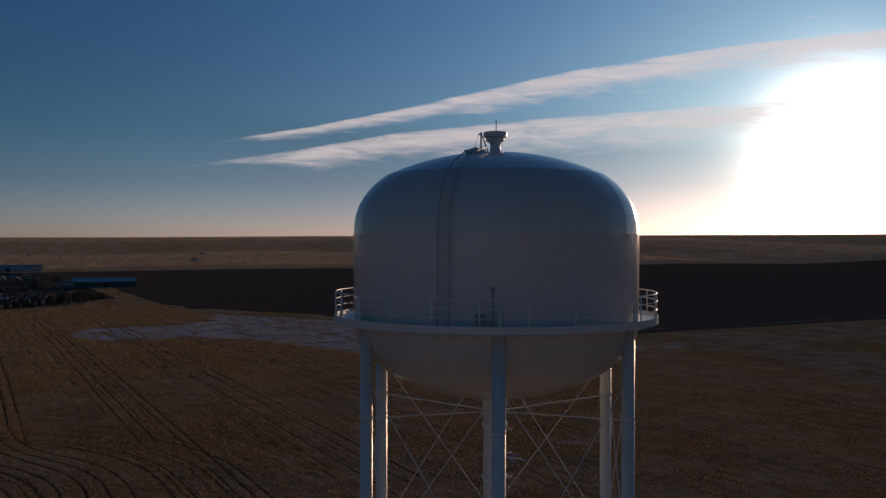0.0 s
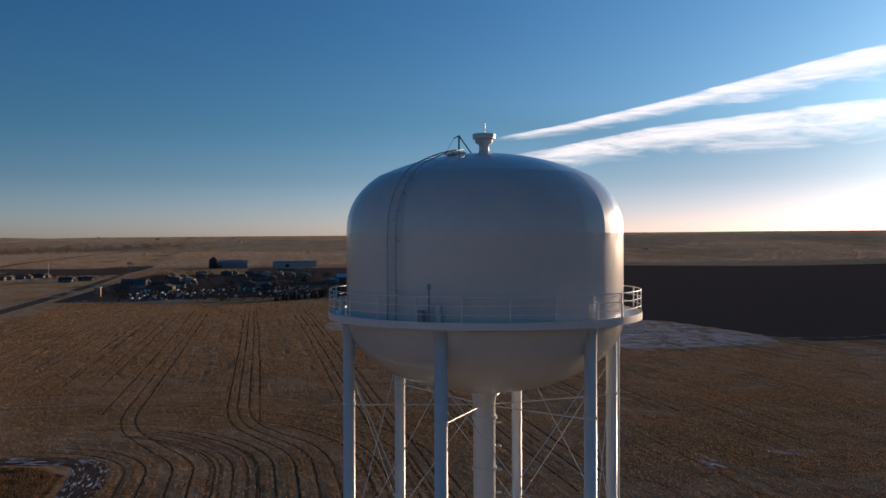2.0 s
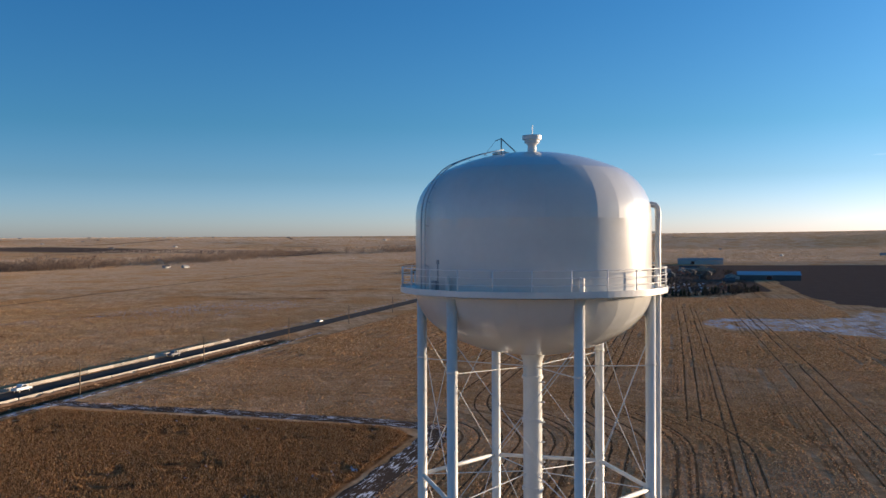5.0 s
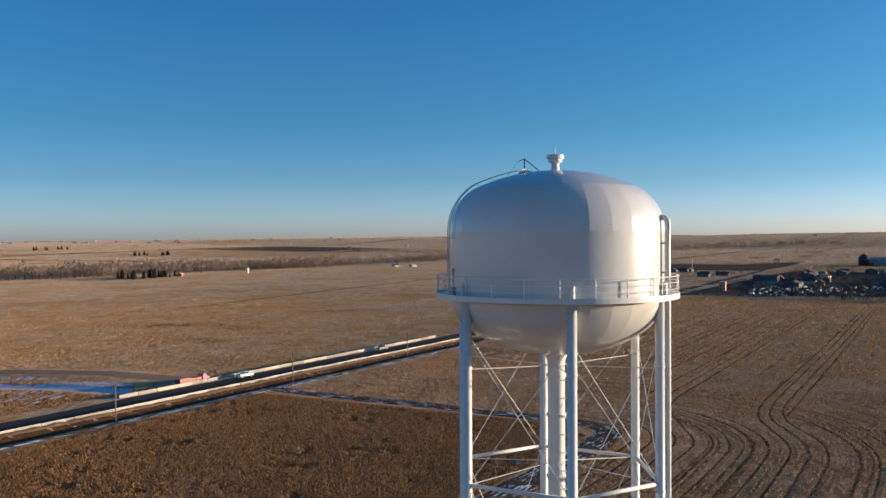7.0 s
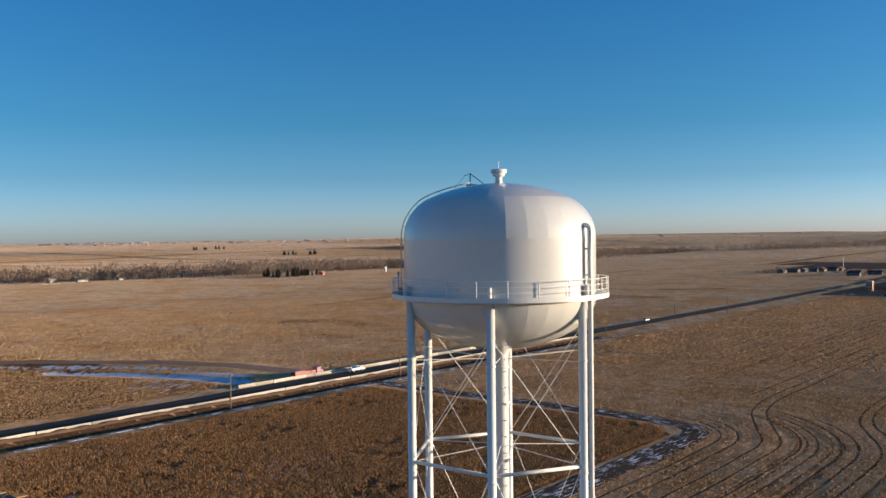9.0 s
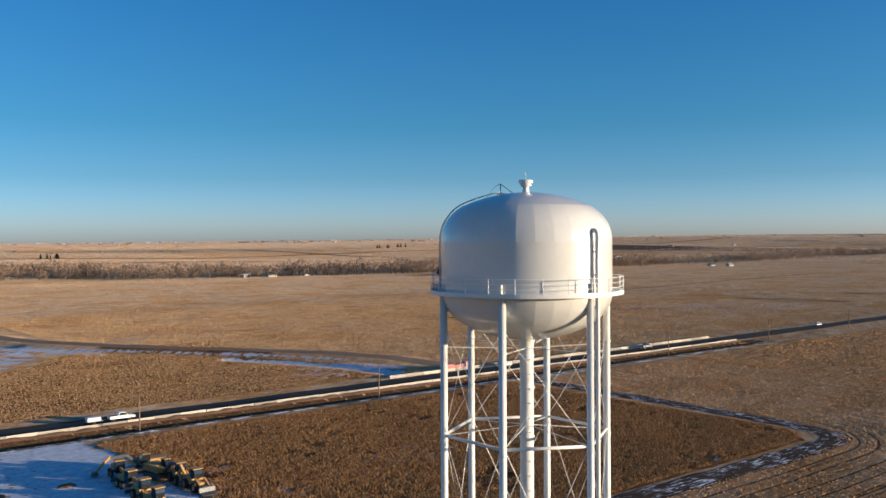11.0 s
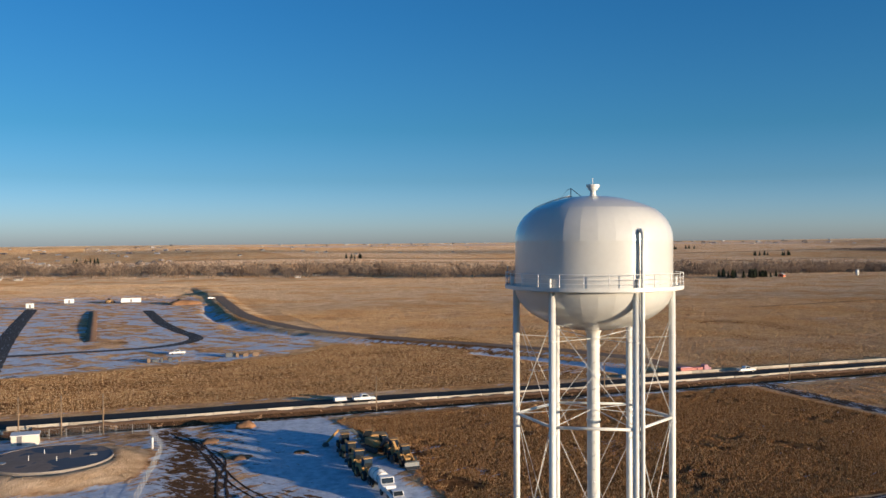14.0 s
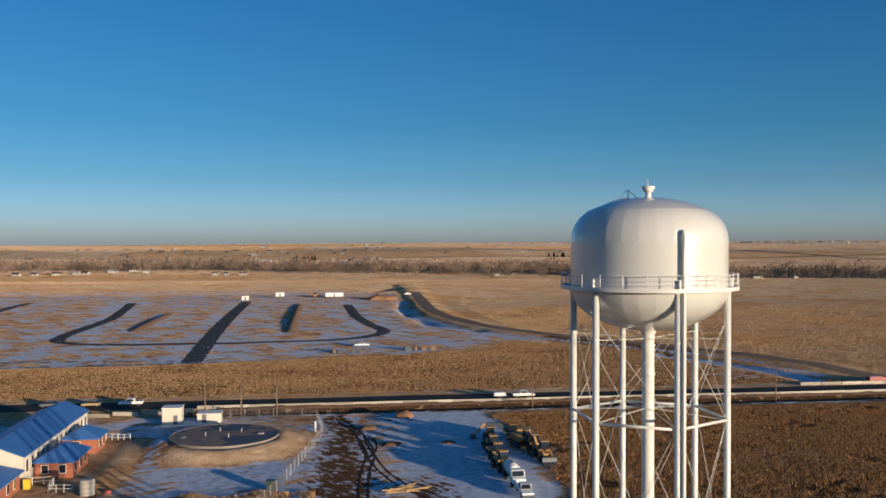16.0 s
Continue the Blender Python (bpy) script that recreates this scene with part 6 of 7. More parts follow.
part("wall", boxbm(-4.0, 4.0, -3.0, 3.0, 0.0, 9.5, bevel=0.05), mat("pink_brick", (0.50, 0.29, 0.20), 0.85, 0, 0.4, 0.15, 0.01, 3), box_b)
part("parapet", boxbm(-4.15, 4.15, -3.15, 3.15, 9.505, 9.9), M_CREAM, box_b)
for y in (-1.6, 1.6):
    for z in (1.5, 5.0):
        part("window", boxbm(-4.06, -4.001, y - 0.6, y + 0.6, z, z + 1.6), M_GLASS, box_b)
mast = thing("radio_mast", "thin pale radio mast standing over the town", "mast", at_uv(1075, 254))
part("shaft", rodbm((0, 0, 0), (0, 0, 15), 0.4, 6, 0.22), M_WHITE, mast)
part("antenna", rodbm((0, 0, 15), (0, 0, 17), 0.1, 6), M_WHITE, mast)
part("platform", lathe([(0.22, 12.0), (0.7, 12.0), (0.7, 12.2), (0.22, 12.2)], 12, False), M_WHITE, mast)


def soup(name, tris, material, label, category, kind="stuff", smooth=False):
    """One mesh from an array of triangles (n, 3, 3)."""
    tris = np.asarray(tris, dtype=np.float32)
    n = len(tris)
    me = bpy.data.meshes.new(name)
    me.vertices.add(3 * n)
    me.vertices.foreach_set("co", tris.reshape(-1))
    me.loops.add(3 * n)
    me.loops.foreach_set("vertex_index", np.arange(3 * n, dtype=np.int32))
    me.polygons.add(n)
    me.polygons.foreach_set("loop_start", np.arange(0, 3 * n, 3, dtype=np.int32))
    me.update(calc_edges=True)
    me.validate()
    me.materials.append(material)
    return tagged(new(name, me), label, category, kind=kind)


def island_mat(name, stops, rough=0.8, diffuse_rough=0.6, translucent=0.0):
    """A colour picked at random for each loose piece."""
    m = bpy.data.materials.new(name)
    m.use_nodes = True
    nt = m.node_tree
    p = nt.nodes["Principled BSDF"]
    p.inputs["Roughness"].default_value = rough
    p.inputs["Diffuse Roughness"].default_value = diffuse_rough
    p.inputs["Specular IOR Level"].default_value = 0.2
    g = nt.nodes.new("ShaderNodeNewGeometry")
    r = nt.nodes.new("ShaderNodeValToRGB")
    els = r.color_ramp.elements
    els[0].position, els[0].color = stops[0][0], (*stops[0][1], 1)
    els[1].position, els[1].color = stops[-1][0], (*stops[-1][1], 1)
    for pos, c in stops[1:-1]:
        els.new(pos).color = (*c, 1)
    nt.links.new(g.outputs["Random Per Island"], r.inputs[0])
    nt.links.new(r.outputs[0], p.inputs["Base Color"])
    if translucent > 0:
        tl = nt.nodes.new("ShaderNodeBsdfTranslucent")
        mx = nt.nodes.new("ShaderNodeMixShader")
        mx.inputs[0].default_value = translucent
        nt.links.new(r.outputs[0], tl.inputs[0])
        nt.links.new(p.outputs[0], mx.inputs[1])
        nt.links.new(tl.outputs[0], mx.inputs[2])
        nt.links.new(mx.outputs[0], nt.nodes["Material Output"].inputs[0])
    return m


# yard full of parked vehicles in the town
def parked_lot():
    verts, faces = [], []
    rg = np.random.RandomState(8)
    prof = [(-2.2, 0.35), (2.2, 0.35), (2.2, 0.8), (1.1, 0.95), (0.5, 1.45), (-1.2, 1.5), (-2.2, 0.95)]
    n = 0
    for row in range(20):
        u0 = 598 + row * 7 + rg.uniform(-1, 1)
        for k in range(34):
            v = -30 + k * 4.1 + rg.uniform(-0.5, 0.5)
            u = u0 - 0.30 * (v - 40)
            if rg.rand() < 0.6 or v > 112:
                continue
            u += rg.normal() * 4
            s = rg.uniform(0.85, 1.15)
            z = hz(u, v)
            turn = rg.uniform(-0.1, 0.1)
            base = len(verts)
            for yy in (-0.85, 0.85):
                for x, zz in prof:
                    verts.append(tuple(W(u + s * (x * math.cos(turn) - yy * math.sin(turn)), v + s * (x * math.sin(turn) + yy * math.cos(turn)), z + s * zz)))
            m = len(prof)
            faces.append(tuple(base + i for i in range(m))[::-1])
            faces.append(tuple(base + m + i for i in range(m)))
            for i in range(m):
                j = (i + 1) % m
                faces.append((base + i, base + j, base + m + j, base + m + i))
            n += 1
    me = bpy.data.meshes.new("parked_vehicles")
    me.from_pydata(verts, [], faces)
    me.update()
    # the large white share paints in sun glints among the dark vehicles
    me.materials.append(island_mat("vehicle_colours_and_glints", [(0.0, (0.02, 0.02, 0.022)), (0.55, (0.05, 0.052, 0.06)), (0.64, (0.16, 0.07, 0.05)), (0.70, (0.22, 0.22, 0.23)), (0.76, (0.75, 0.75, 0.74)), (1.0, (0.8, 0.8, 0.78))], 0.45, 0.0))
    tagged(new("parked_vehicles", me), "rows of parked cars and machinery at the edge of town", "vehicles", kind="stuff")


parked_lot()


# ---- farmsteads in the distance ----
def farmhouse(u, v, L, label, wall, roof, turn=0.0):
    gable_house("farmhouse", label, at_uv(u, v, turn), L * 0.6, L * 0.42, 2.5, L * 0.11, wall, roof, 0.4, [("front", -L * 0.2, 0.9, 1.4, 1.3), ("front", L * 0.2, 0.9, 1.4, 1.3), ("left", 0, 0.9, 1.4, 1.3)], category="house", group="far farmsteads")


far_white = "white farmhouse near the bare creek woods"
for u, v, L in ((458, 938, 16), (481, 914, 18), (530, 915, 12), (-365, 1134, 18), (-345, 1150, 14), (-334, 1152, 16), (-309, 1194, 20), (-290, 1235, 18), (-262, 1180, 14), (-165, 1128, 14), (-150, 1126, 10), (-128, 1123, 15), (203, 1078, 13), (235, 1110, 15), (1124, 726, 16), (1128, 697, 16), (-410, 1120, 16), (-390, 1126, 14)):
    farmhouse(u, v, L, far_white, M_HOUSE[0], rg.choice(M_ROOFS[:3]), rg.uniform(-20, 20))
farmhouse(693, 746, 14, "bright orange-red farmhouse beside dark evergreens", mat("orange_wall", (0.62, 0.17, 0.08), 0.8, 0, 0.4, 0.1), M_ROOFS[2], 30)
for u, v, hh in ((800, 740, 6), (-107, 1390, 11)):
    s = thing("silo", "slim white silo standing in the fields", "silo", at_uv(u, v))
    part("shell", lathe([(0.0, 0.0), (1.7, 0.0), (1.7, hh), (1.2, hh + 0.7), (0.0, hh + 1.1)], 18), M_WHITE, s)
    part("hoop", lathe([(1.7, hh * 0.5), (1.76, hh * 0.5), (1.76, hh * 0.5 + 0.3), (1.7, hh * 0.5 + 0.3)], 18, False), M_GREY, s)
rgf = random.Random(77)
for i in range(36):
    az = rgf.uniform(118, 252)
    r = rgf.uniform(1900, 3600)
    x, y = r * math.cos(radians(az)), r * math.sin(radians(az))
    u, v = x * UX + y * UY, x * VX + y * VY
    if u < 1500 and v < 200:
        continue
    farmhouse(u, v, rgf.uniform(14, 26), "pale farm building far out in the fields", M_HOUSE[0], rgf.choice(M_ROOFS[:3]), rgf.uniform(0, 180))


def far_town():
    """Small pale houses along the skyline, too far to tell apart."""
    rg = np.random.RandomState(31)
    verts, faces = [], []
    for i in range(190):
        az = rg.normal(213, 9) if i < 80 else rg.uniform(150, 250) if i < 110 else rg.uniform(236, 259)
        r = rg.uniform(3700, 4250) if i < 110 else rg.uniform(1450, 3600)
        x, y = r * math.cos(radians(az)), r * math.sin(radians(az))
        u, v = x * UX + y * UY, x * VX + y * VY
        z = hz(u, v) - 0.5
        L, D, H = rg.uniform(4, 10), rg.uniform(3, 6), rg.uniform(2.2, 3.6)
        a = rg.uniform(0, 3.14)
        base = len(verts)
        for p, q, h in ((-L, -D, 0), (L, -D, 0), (L, D, 0), (-L, D, 0), (-L, -D, H), (L, -D, H), (L, D, H), (-L, D, H), (-L, 0, H * 1.7), (L, 0, H * 1.7)):
            verts.append((x + p * math.cos(a) - q * math.sin(a), y + p * math.sin(a) + q * math.cos(a), z + h))
        for f in ((0, 1, 5, 4), (1, 2, 6, 9, 5), (2, 3, 7, 6), (3, 0, 4, 8, 7), (4, 5, 9, 8), (6, 7, 8, 9)):
            faces.append(tuple(base + k for k in f))
    me = bpy.data.meshes.new("far_houses")
    me.from_pydata(verts, [], faces)
    me.update()
    me.materials.append(island_mat("far_house_walls", [(0.0, (0.10, 0.09, 0.09)), (0.4, (0.22, 0.19, 0.17)), (0.9, (0.42, 0.39, 0.37))], 0.8, 0.3))
    tagged(new("far_houses", me), "scattered pale houses along the skyline", "houses", kind="stuff")


far_town()


# ---- woods ----
def bare_trees(spots, seed, twigs=70, h0=9.0, spread=0.5, limbs=6):
    rs = np.random.RandomState(seed)
    out = []
    for (u, v, k) in spots:
        p = np.array(W(u, v, hz(u, v) - 0.2))
        H = h0 * k * rs.uniform(0.75, 1.25)
        R = H * spread * rs.uniform(0.8, 1.2)
        # trunk and limbs as slim tapered blades in two planes
        def limb(a, b, w):
            for q in (0.0, 1.57):
                d = np.array([math.cos(q + 0.4), math.sin(q + 0.4), 0]) * w
                out.append([a - d, a + d, b])
        top = p + np.array([rs.uniform(-0.4, 0.4), rs.uniform(-0.4, 0.4), H * 0.8])
        limb(p, top, 0.03 * H)
        for _ in range(limbs):
            t = rs.uniform(0.2, 0.6)
            a = p + (top - p) * t
            ang_ = rs.uniform(0, 6.283)
            b = a + np.array([math.cos(ang_) * R * 0.8, math.sin(ang_) * R * 0.8, H * rs.uniform(0.2, 0.45)])
            limb(a, b, 0.014 * H)
        n = int(twigs * rs.uniform(0.7, 1.3))
        d = rs.normal(size=(n, 3))
        d /= np.linalg.norm(d, axis=1)[:, None]
        rad = rs.uniform(0.25, 1.0, n) ** 0.5
        c = p + np.array([0, 0, H * 0.62]) + d * rad[:, None] * np.array([R, R, H * 0.40])
        e1 = rs.normal(size=(n, 3)) * 0.05 * H
        e2 = d * rs.uniform(0.08, 0.18, n)[:, None] * H + np.array([0, 0, 0.07 * H])
        out.extend(np.stack([c - e1 * 0.5, c + e1 * 0.5, c + e2], 1))
    return np.array(out)


M_TWIG = island_mat("bare_twigs", [(0.0, (0.16, 0.11, 0.08)), (0.5, (0.29, 0.21, 0.15)), (1.0, (0.44, 0.34, 0.25))], 0.8, 0.6, 0.25)
M_EVER = island_mat("dark_evergreen", [(0.0, (0.012, 0.018, 0.010)), (0.5, (0.025, 0.035, 0.018)), (1.0, (0.05, 0.055, 0.03))])
CREEK = [(-520, 1240), (-250, 1330), (0, 1210), (200, 1150), (450, 1020), (640, 880), (760, 905), (900, 960), (1050, 965), (1358, 990), (1490, 920), (2069, 1010), (2208, 880), (2382, 730), (2700, 680), (2964, 600), (3140, 300)]
rs = np.random.RandomState(3)
spots = []
for i in range(3200):
    u = rs.uniform(900, 3140) if i < 1100 else rs.uniform(-520, 1300)
    v = np.interp(u, [a for a, _ in CREEK], [b for _, b in CREEK]) + rs.normal() * 42 + 14 * math.sin(u / 37.0)
    spots.append((u, v, rs.choice([0.55, 0.8, 1.0, 1.25], p=[0.25, 0.3, 0.3, 0.15])))
soup("creek_woods", bare_trees(spots, 5, 80, 13.0, 0.52), M_TWIG, "leafless grey-brown cottonwoods along the creek", "woods")
spots = [(u, v, 1.0) for u, v in zip(rs.uniform(1500, 2600, 90), rs.uniform(-300, 250, 90))]
for az, r, n, L in ((101, 3300, 16, 260), (108, 2700, 10, 120), (114, 3900, 26, 500), (121, 3100, 14, 200), (127, 4100, 30, 600), (134, 2600, 12, 150), (140, 3700, 26, 500), (149, 4200, 34, 700), (156, 3400, 22, 380), (163, 4000, 34, 700), (171, 3000, 18, 260), (178, 4200, 34, 700), (186, 2700, 16, 200), (193, 3800, 30, 600), (201, 3200, 18, 300), (209, 4200, 36, 800), (217, 2600, 14, 160), (224, 3900, 30, 600), (231, 4300, 36, 800), (239, 3300, 18, 300), (247, 4100, 34, 700), (254, 3000, 16, 260)):
    for k in range(n):
        f = rs.uniform(-0.5, 0.5) * L
        x, y = r * math.cos(radians(az)) - f * math.sin(radians(az)), r * math.sin(radians(az)) + f * math.cos(radians(az))
        spots.append((x * UX + y * UY, x * VX + y * VY, 0.8))
soup("far_woods", bare_trees(spots, 6, 40, 9, 0.6), M_TWIG, "leafless trees beyond the town", "woods")


M_TOWNTREE = island_mat("dark_bare_twigs", [(0.0, (0.028, 0.024, 0.020)), (0.6, (0.06, 0.05, 0.04)), (1.0, (0.12, 0.095, 0.07))], 0.9, 0.6)
spots = []
for i in range(420):
    v = rs.uniform(-70, 128)
    u = rs.uniform(0, 1) ** 1.5 * 500 + np.interp(v, [-70, -43, 17, 86, 140], [640, 590, 572, 590, 630]) + 6
    spots.append((u, v, rs.choice([0.3, 0.4, 0.5, 0.7])))
for i in range(80):
    v = rs.uniform(-62, 60)
    spots.append((np.interp(v, [-70, -43, 17, 86], [650, 578, 562, 580]) + rs.normal() * 5 + 6, v, rs.choice([0.3, 0.4, 0.5])))
for i in range(70):
    spots.append((rs.uniform(900, 1060), rs.uniform(180, 310), rs.choice([0.35, 0.5])))
soup("town_trees", bare_trees(spots, 8, 90, 9, 0.62), M_TOWNTREE, "dark leafless trees and bushes among the houses", "trees")


def evergreen(u, v, H, rs_):
    """A conifer: tapered trunk and whorls of drooping boughs."""
    t = thing("evergreen_tree", "dark evergreen tree with drooping boughs", "tree", at_uv(u, v, 0, -0.1), "dark evergreens")
    part("trunk", rodbm((0, 0, 0), (0, 0, H * 0.9), 0.02 * H, 6, 0.004 * H), M_POLE, t)
    tr = []
    n = 260
    for i in range(n):
        f = rs_.uniform(0.08, 1.0)
        a = rs_.uniform(0, 6.283)
        rad = (1 - f) ** 0.55 * H * 0.60 * rs_.uniform(0.55, 1.1) + 0.1
        z = f * H
        tip = np.array([math.cos(a) * rad, math.sin(a) * rad, z - 0.10 * rad])
        s = np.array([-math.sin(a), math.cos(a), 0]) * (0.09 * H * (1.1 - f))
        root = np.array([math.cos(a) * rad * 0.35, math.sin(a) * rad * 0.35, z + 0.05 * H])
        tr.append([root - s * 0.5, root + s * 0.5, tip])
        tr.append([root - s, root + s + np.array([0, 0, 0.05 * H]), root + np.array([0, 0, 0.11 * H])])
    c = soup("crown", tr, M_EVER, "", "")
    for key in ("kind",):
        del c[key]
    c.parent = t
    return t


re_ = np.random.RandomState(12)
for i in range(30):
    f = i / 29
    evergreen(562 + 80 * f + re_.uniform(-3, 3), -2 - 65 * f + re_.uniform(-4, 4), re_.uniform(3.5, 6.5), re_)
for i in range(40):
    evergreen(604 + re_.uniform(0, 78), 722 + re_.uniform(0, 40), re_.uniform(4.5, 10.0), re_)
for (u, v) in ((1560, 1775), (1605, 1745), (-60, 1760), (1720, 2404), (1810, 2422), (520, 1930)):
    for i in range(7):
        evergreen(u + re_.uniform(-25, 25), v + re_.uniform(-10, 10), re_.uniform(8, 13), re_)


# ---- high cloud ----
def cloud_material(name, strength, scale, cut, soft, stretch):
    m = bpy.data.materials.new(name)
    m.use_nodes = True
    nt = m.node_tree
    nt.nodes.remove(nt.nodes["Principled BSDF"])
    out = nt.nodes["Material Output"]
    L = nt.links.new
    uvx = nt.nodes.new("ShaderNodeAttribute")
    uvx.attribute_name = "along"
    uvy = nt.nodes.new("ShaderNodeAttribute")
    uvy.attribute_name = "across"
    cmb = nt.nodes.new("ShaderNodeCombineXYZ")
    L(uvx.outputs["Fac"], cmb.inputs[0])
    L(uvy.outputs["Fac"], cmb.inputs[1])
    mp = nt.nodes.new("ShaderNodeMapping")
    mp.inputs["Scale"].default_value = stretch
    mp.inputs["Rotation"].default_value = (0, 0, radians(-9))
    L(cmb.outputs[0], mp.inputs[0])
    n = nt.nodes.new("ShaderNodeTexNoise")
    n.inputs["Scale"].default_value = scale
    n.inputs["Detail"].default_value = 9
    n.inputs["Roughness"].default_value = 0.62
    n.inputs["Distortion"].default_value = 0.7
    L(mp.outputs[0], n.inputs["Vector"])
    edge = nt.nodes.new("ShaderNodeAttribute")
    edge.attribute_name = "body"
    a = nt.nodes.new("ShaderNodeMath")
    a.operation = 'ADD'
    L(n.outputs[0], a.inputs[0])
    L(edge.outputs["Fac"], a.inputs[1])
    r = nt.nodes.new("ShaderNodeMapRange")
    r.interpolation_type = 'SMOOTHSTEP'
    L(a.outputs[0], r.inputs[0])
    r.inputs[1].default_value, r.inputs[2].default_value = cut, cut + soft
    r.inputs[4].default_value = 0.75
    tr = nt.nodes.new("ShaderNodeBsdfTransparent")
    em = nt.nodes.new("ShaderNodeEmission")
    em.inputs[0].default_value = (1.0, 0.93, 0.84, 1)
    em.inputs[1].default_value = strength
    mx = nt.nodes.new("ShaderNodeMixShader")
    L(r.outputs[0], mx.inputs[0])
    L(tr.outputs[0], mx.inputs[1])
    L(em.outputs[0], mx.inputs[2])
    L(mx.outputs[0], out.inputs[0])
    return m


def cloud(name, upper, lower, material, label, hard_top=True):
    """A streak of high cloud between two lines of (azimuth, elevation) far away."""
    bm = bmesh.new()
    la, lc, lb = bm.verts.layers.float.new("along"), bm.verts.layers.float.new("across"), bm.verts.layers.float.new("body")
    azs = np.linspace(upper[0][0], upper[-1][0], 60)
    rows = []
    for i, az in enumerate(azs):
        hi = np.interp(-az, [-a for a, _ in upper], [b for _, b in upper])
        lo = np.interp(-az, [-a for a, _ in lower], [b for _, b in lower])
        row = []
        for k in range(13):
            f = k / 12
            el = radians(lo + (hi - lo) * f)
            a = radians(az)
            D = 4750
            v = bm.verts.new((D * math.cos(el) * math.cos(a), D * math.cos(el) * math.sin(a), 39 + D * math.sin(el)))
            v[la] = -az
            v[lc] = math.degrees(el)
            g = i / 59
            top = min(1.0, (1 - f) / 0.10) if hard_top else min(1.0, (1 - f) / 0.3)
            body = top * min(1.0, 0.25 + f / 0.9) * min(1.0, f / 0.12)
            v[lb] = (body - 1.0) * 0.62 + 0.16 * body - 0.45 * max(0.0, 0.15 - g) / 0.15
            row.append(v)
        rows.append(row)
    for a, b in zip(rows, rows[1:]):
        for k in range(12):
            bm.faces.new((a[k], a[k + 1], b[k + 1], b[k])).smooth = True
    ob = link_bm(name, bm, material)
    return tagged(ob, label, "cloud", kind="structure")


M_CLOUD = cloud_material("cirrus", 1.35, 0.95, 0.20, 0.62, (0.26, 1.7, 1))
cloud("backdrop_cloud", [(138, 6.35), (131, 7.6), (125, 8.85), (119.5, 10.1), (114, 11.25), (108, 11.95), (103.8, 12.4), (95, 12.7), (84, 12.4)], [(138, 6.0), (131, 6.6), (125, 7.6), (119.5, 8.2), (114, 8.8), (108, 9.3), (103.8, 9.7), (95, 10.2), (84, 10.4)], M_CLOUD, "thin upper streak of white cirrus cloud")
cloud("backdrop_cloud", [(139, 5.0), (131, 6.3), (125, 7.45), (119.5, 8.0), (114, 8.5), (107, 8.85), (101, 8.95), (92, 9.1), (84, 9.0)], [(139, 4.6), (131, 4.4), (125, 4.9), (119.5, 5.0), (114, 5.2), (107, 5.5), (101, 6.3), (92, 7.0), (84, 7.0)], M_CLOUD, "broad lower streak of white cirrus cloud")

cloud("backdrop_cloud", [(99.7, 13.62), (98.0, 13.42)], [(99.7, 13.48), (98.0, 13.30)], M_CLOUD, "tiny bright contrail high over the cirrus", False)


# ---- weeds and stubble ----
def tufts(n, place, h0, h1, w0, w1, seed, blades=2):
    """Small stiff clumps: upright blades leaning at random. place(rs, n) gives arrays of u, v."""
    rs = np.random.RandomState(seed)
    u, v = place(rs, n)
    n = len(u)
    x, y, z = u * UX + v * VX, u * UY + v * VY, height(u, v)
    out = []
    for _ in range(blades):
        a = rs.uniform(0, math.pi, n)
        w = rs.uniform(w0, w1, n)
        h = rs.uniform(h0, h1, n)
        dx, dy = np.cos(a) * w, np.sin(a) * w
        lx, ly = rs.normal(size=n) * 0.30 * h, rs.normal(size=n) * 0.30 * h
        p0 = np.stack([x - dx, y - dy, z - 0.03], 1)
        p1 = np.stack([x + dx, y + dy, z - 0.03], 1)
        k = rs.uniform(-0.9, 0.9, n)
        p2 = np.stack([x + lx + dx * k, y + ly + dy * k, z + h], 1)
        out.append(np.stack([p0, p1, p2], 1))
    return np.concatenate(out)


def in_lot(rs, n):
    u, v = rs.uniform(11, 129, n), rs.uniform(42, 132, n)
    keep = (lot_distance(u, v) < -3.2) & (u + 2 * wob(u, v, 17, 2) > 13)
    keep &= (wob(u, v, 22, 9) + 0.8 * wob(u, v, 6, 10) + rs.normal(size=n) * 0.5 > -0.95 + 0.8 * (1 - smooth01(14, 34, u + 4 * wob(u, v, 12, 8))) * (1 - smooth01(95, 112, v)))
    return u[keep], v[keep]


def in_yard(rs, n):
    u, v = rs.uniform(-60, -27, n), rs.uniform(52, 74, n)
    keep = (v + 1.5 * wob(u, v, 17, 2) < 72.5) & (wob(u, v, 7, 61) + rs.normal(size=n) * 0.5 > -0.4) & (np.hypot(u + 59, v - 75.2) > 1.5) & (np.hypot(u + 62, v - 74.8) > 2.0)
    return u[keep], v[keep]


def in_belt(rs, n):
    u, v = rs.uniform(-330, 122, n), rs.uniform(163.5, 284, n)
    keep = (v + 2 * wob(u, v, 17, 2) < front_edge(u) - 1.5) & (seg_distance(u, v, HAUL) > 10) & (seg_distance(u, v, MOUTH_DITCH) > 4) & (u < np.interp(v, [160, 223, 298], [124, 108, 60])) & (wob(u, v, 40, 14) * 0.6 + rs.normal(size=n) * 0.6 > -0.9)
    return u[keep], v[keep]


RUT_U, RUT_V, RUT_CELL = 40.0, -100.0, 0.45
RUT_CELLS = rut_grid(RUT_U, 500.0, RUT_V, 110.0, RUT_CELL)


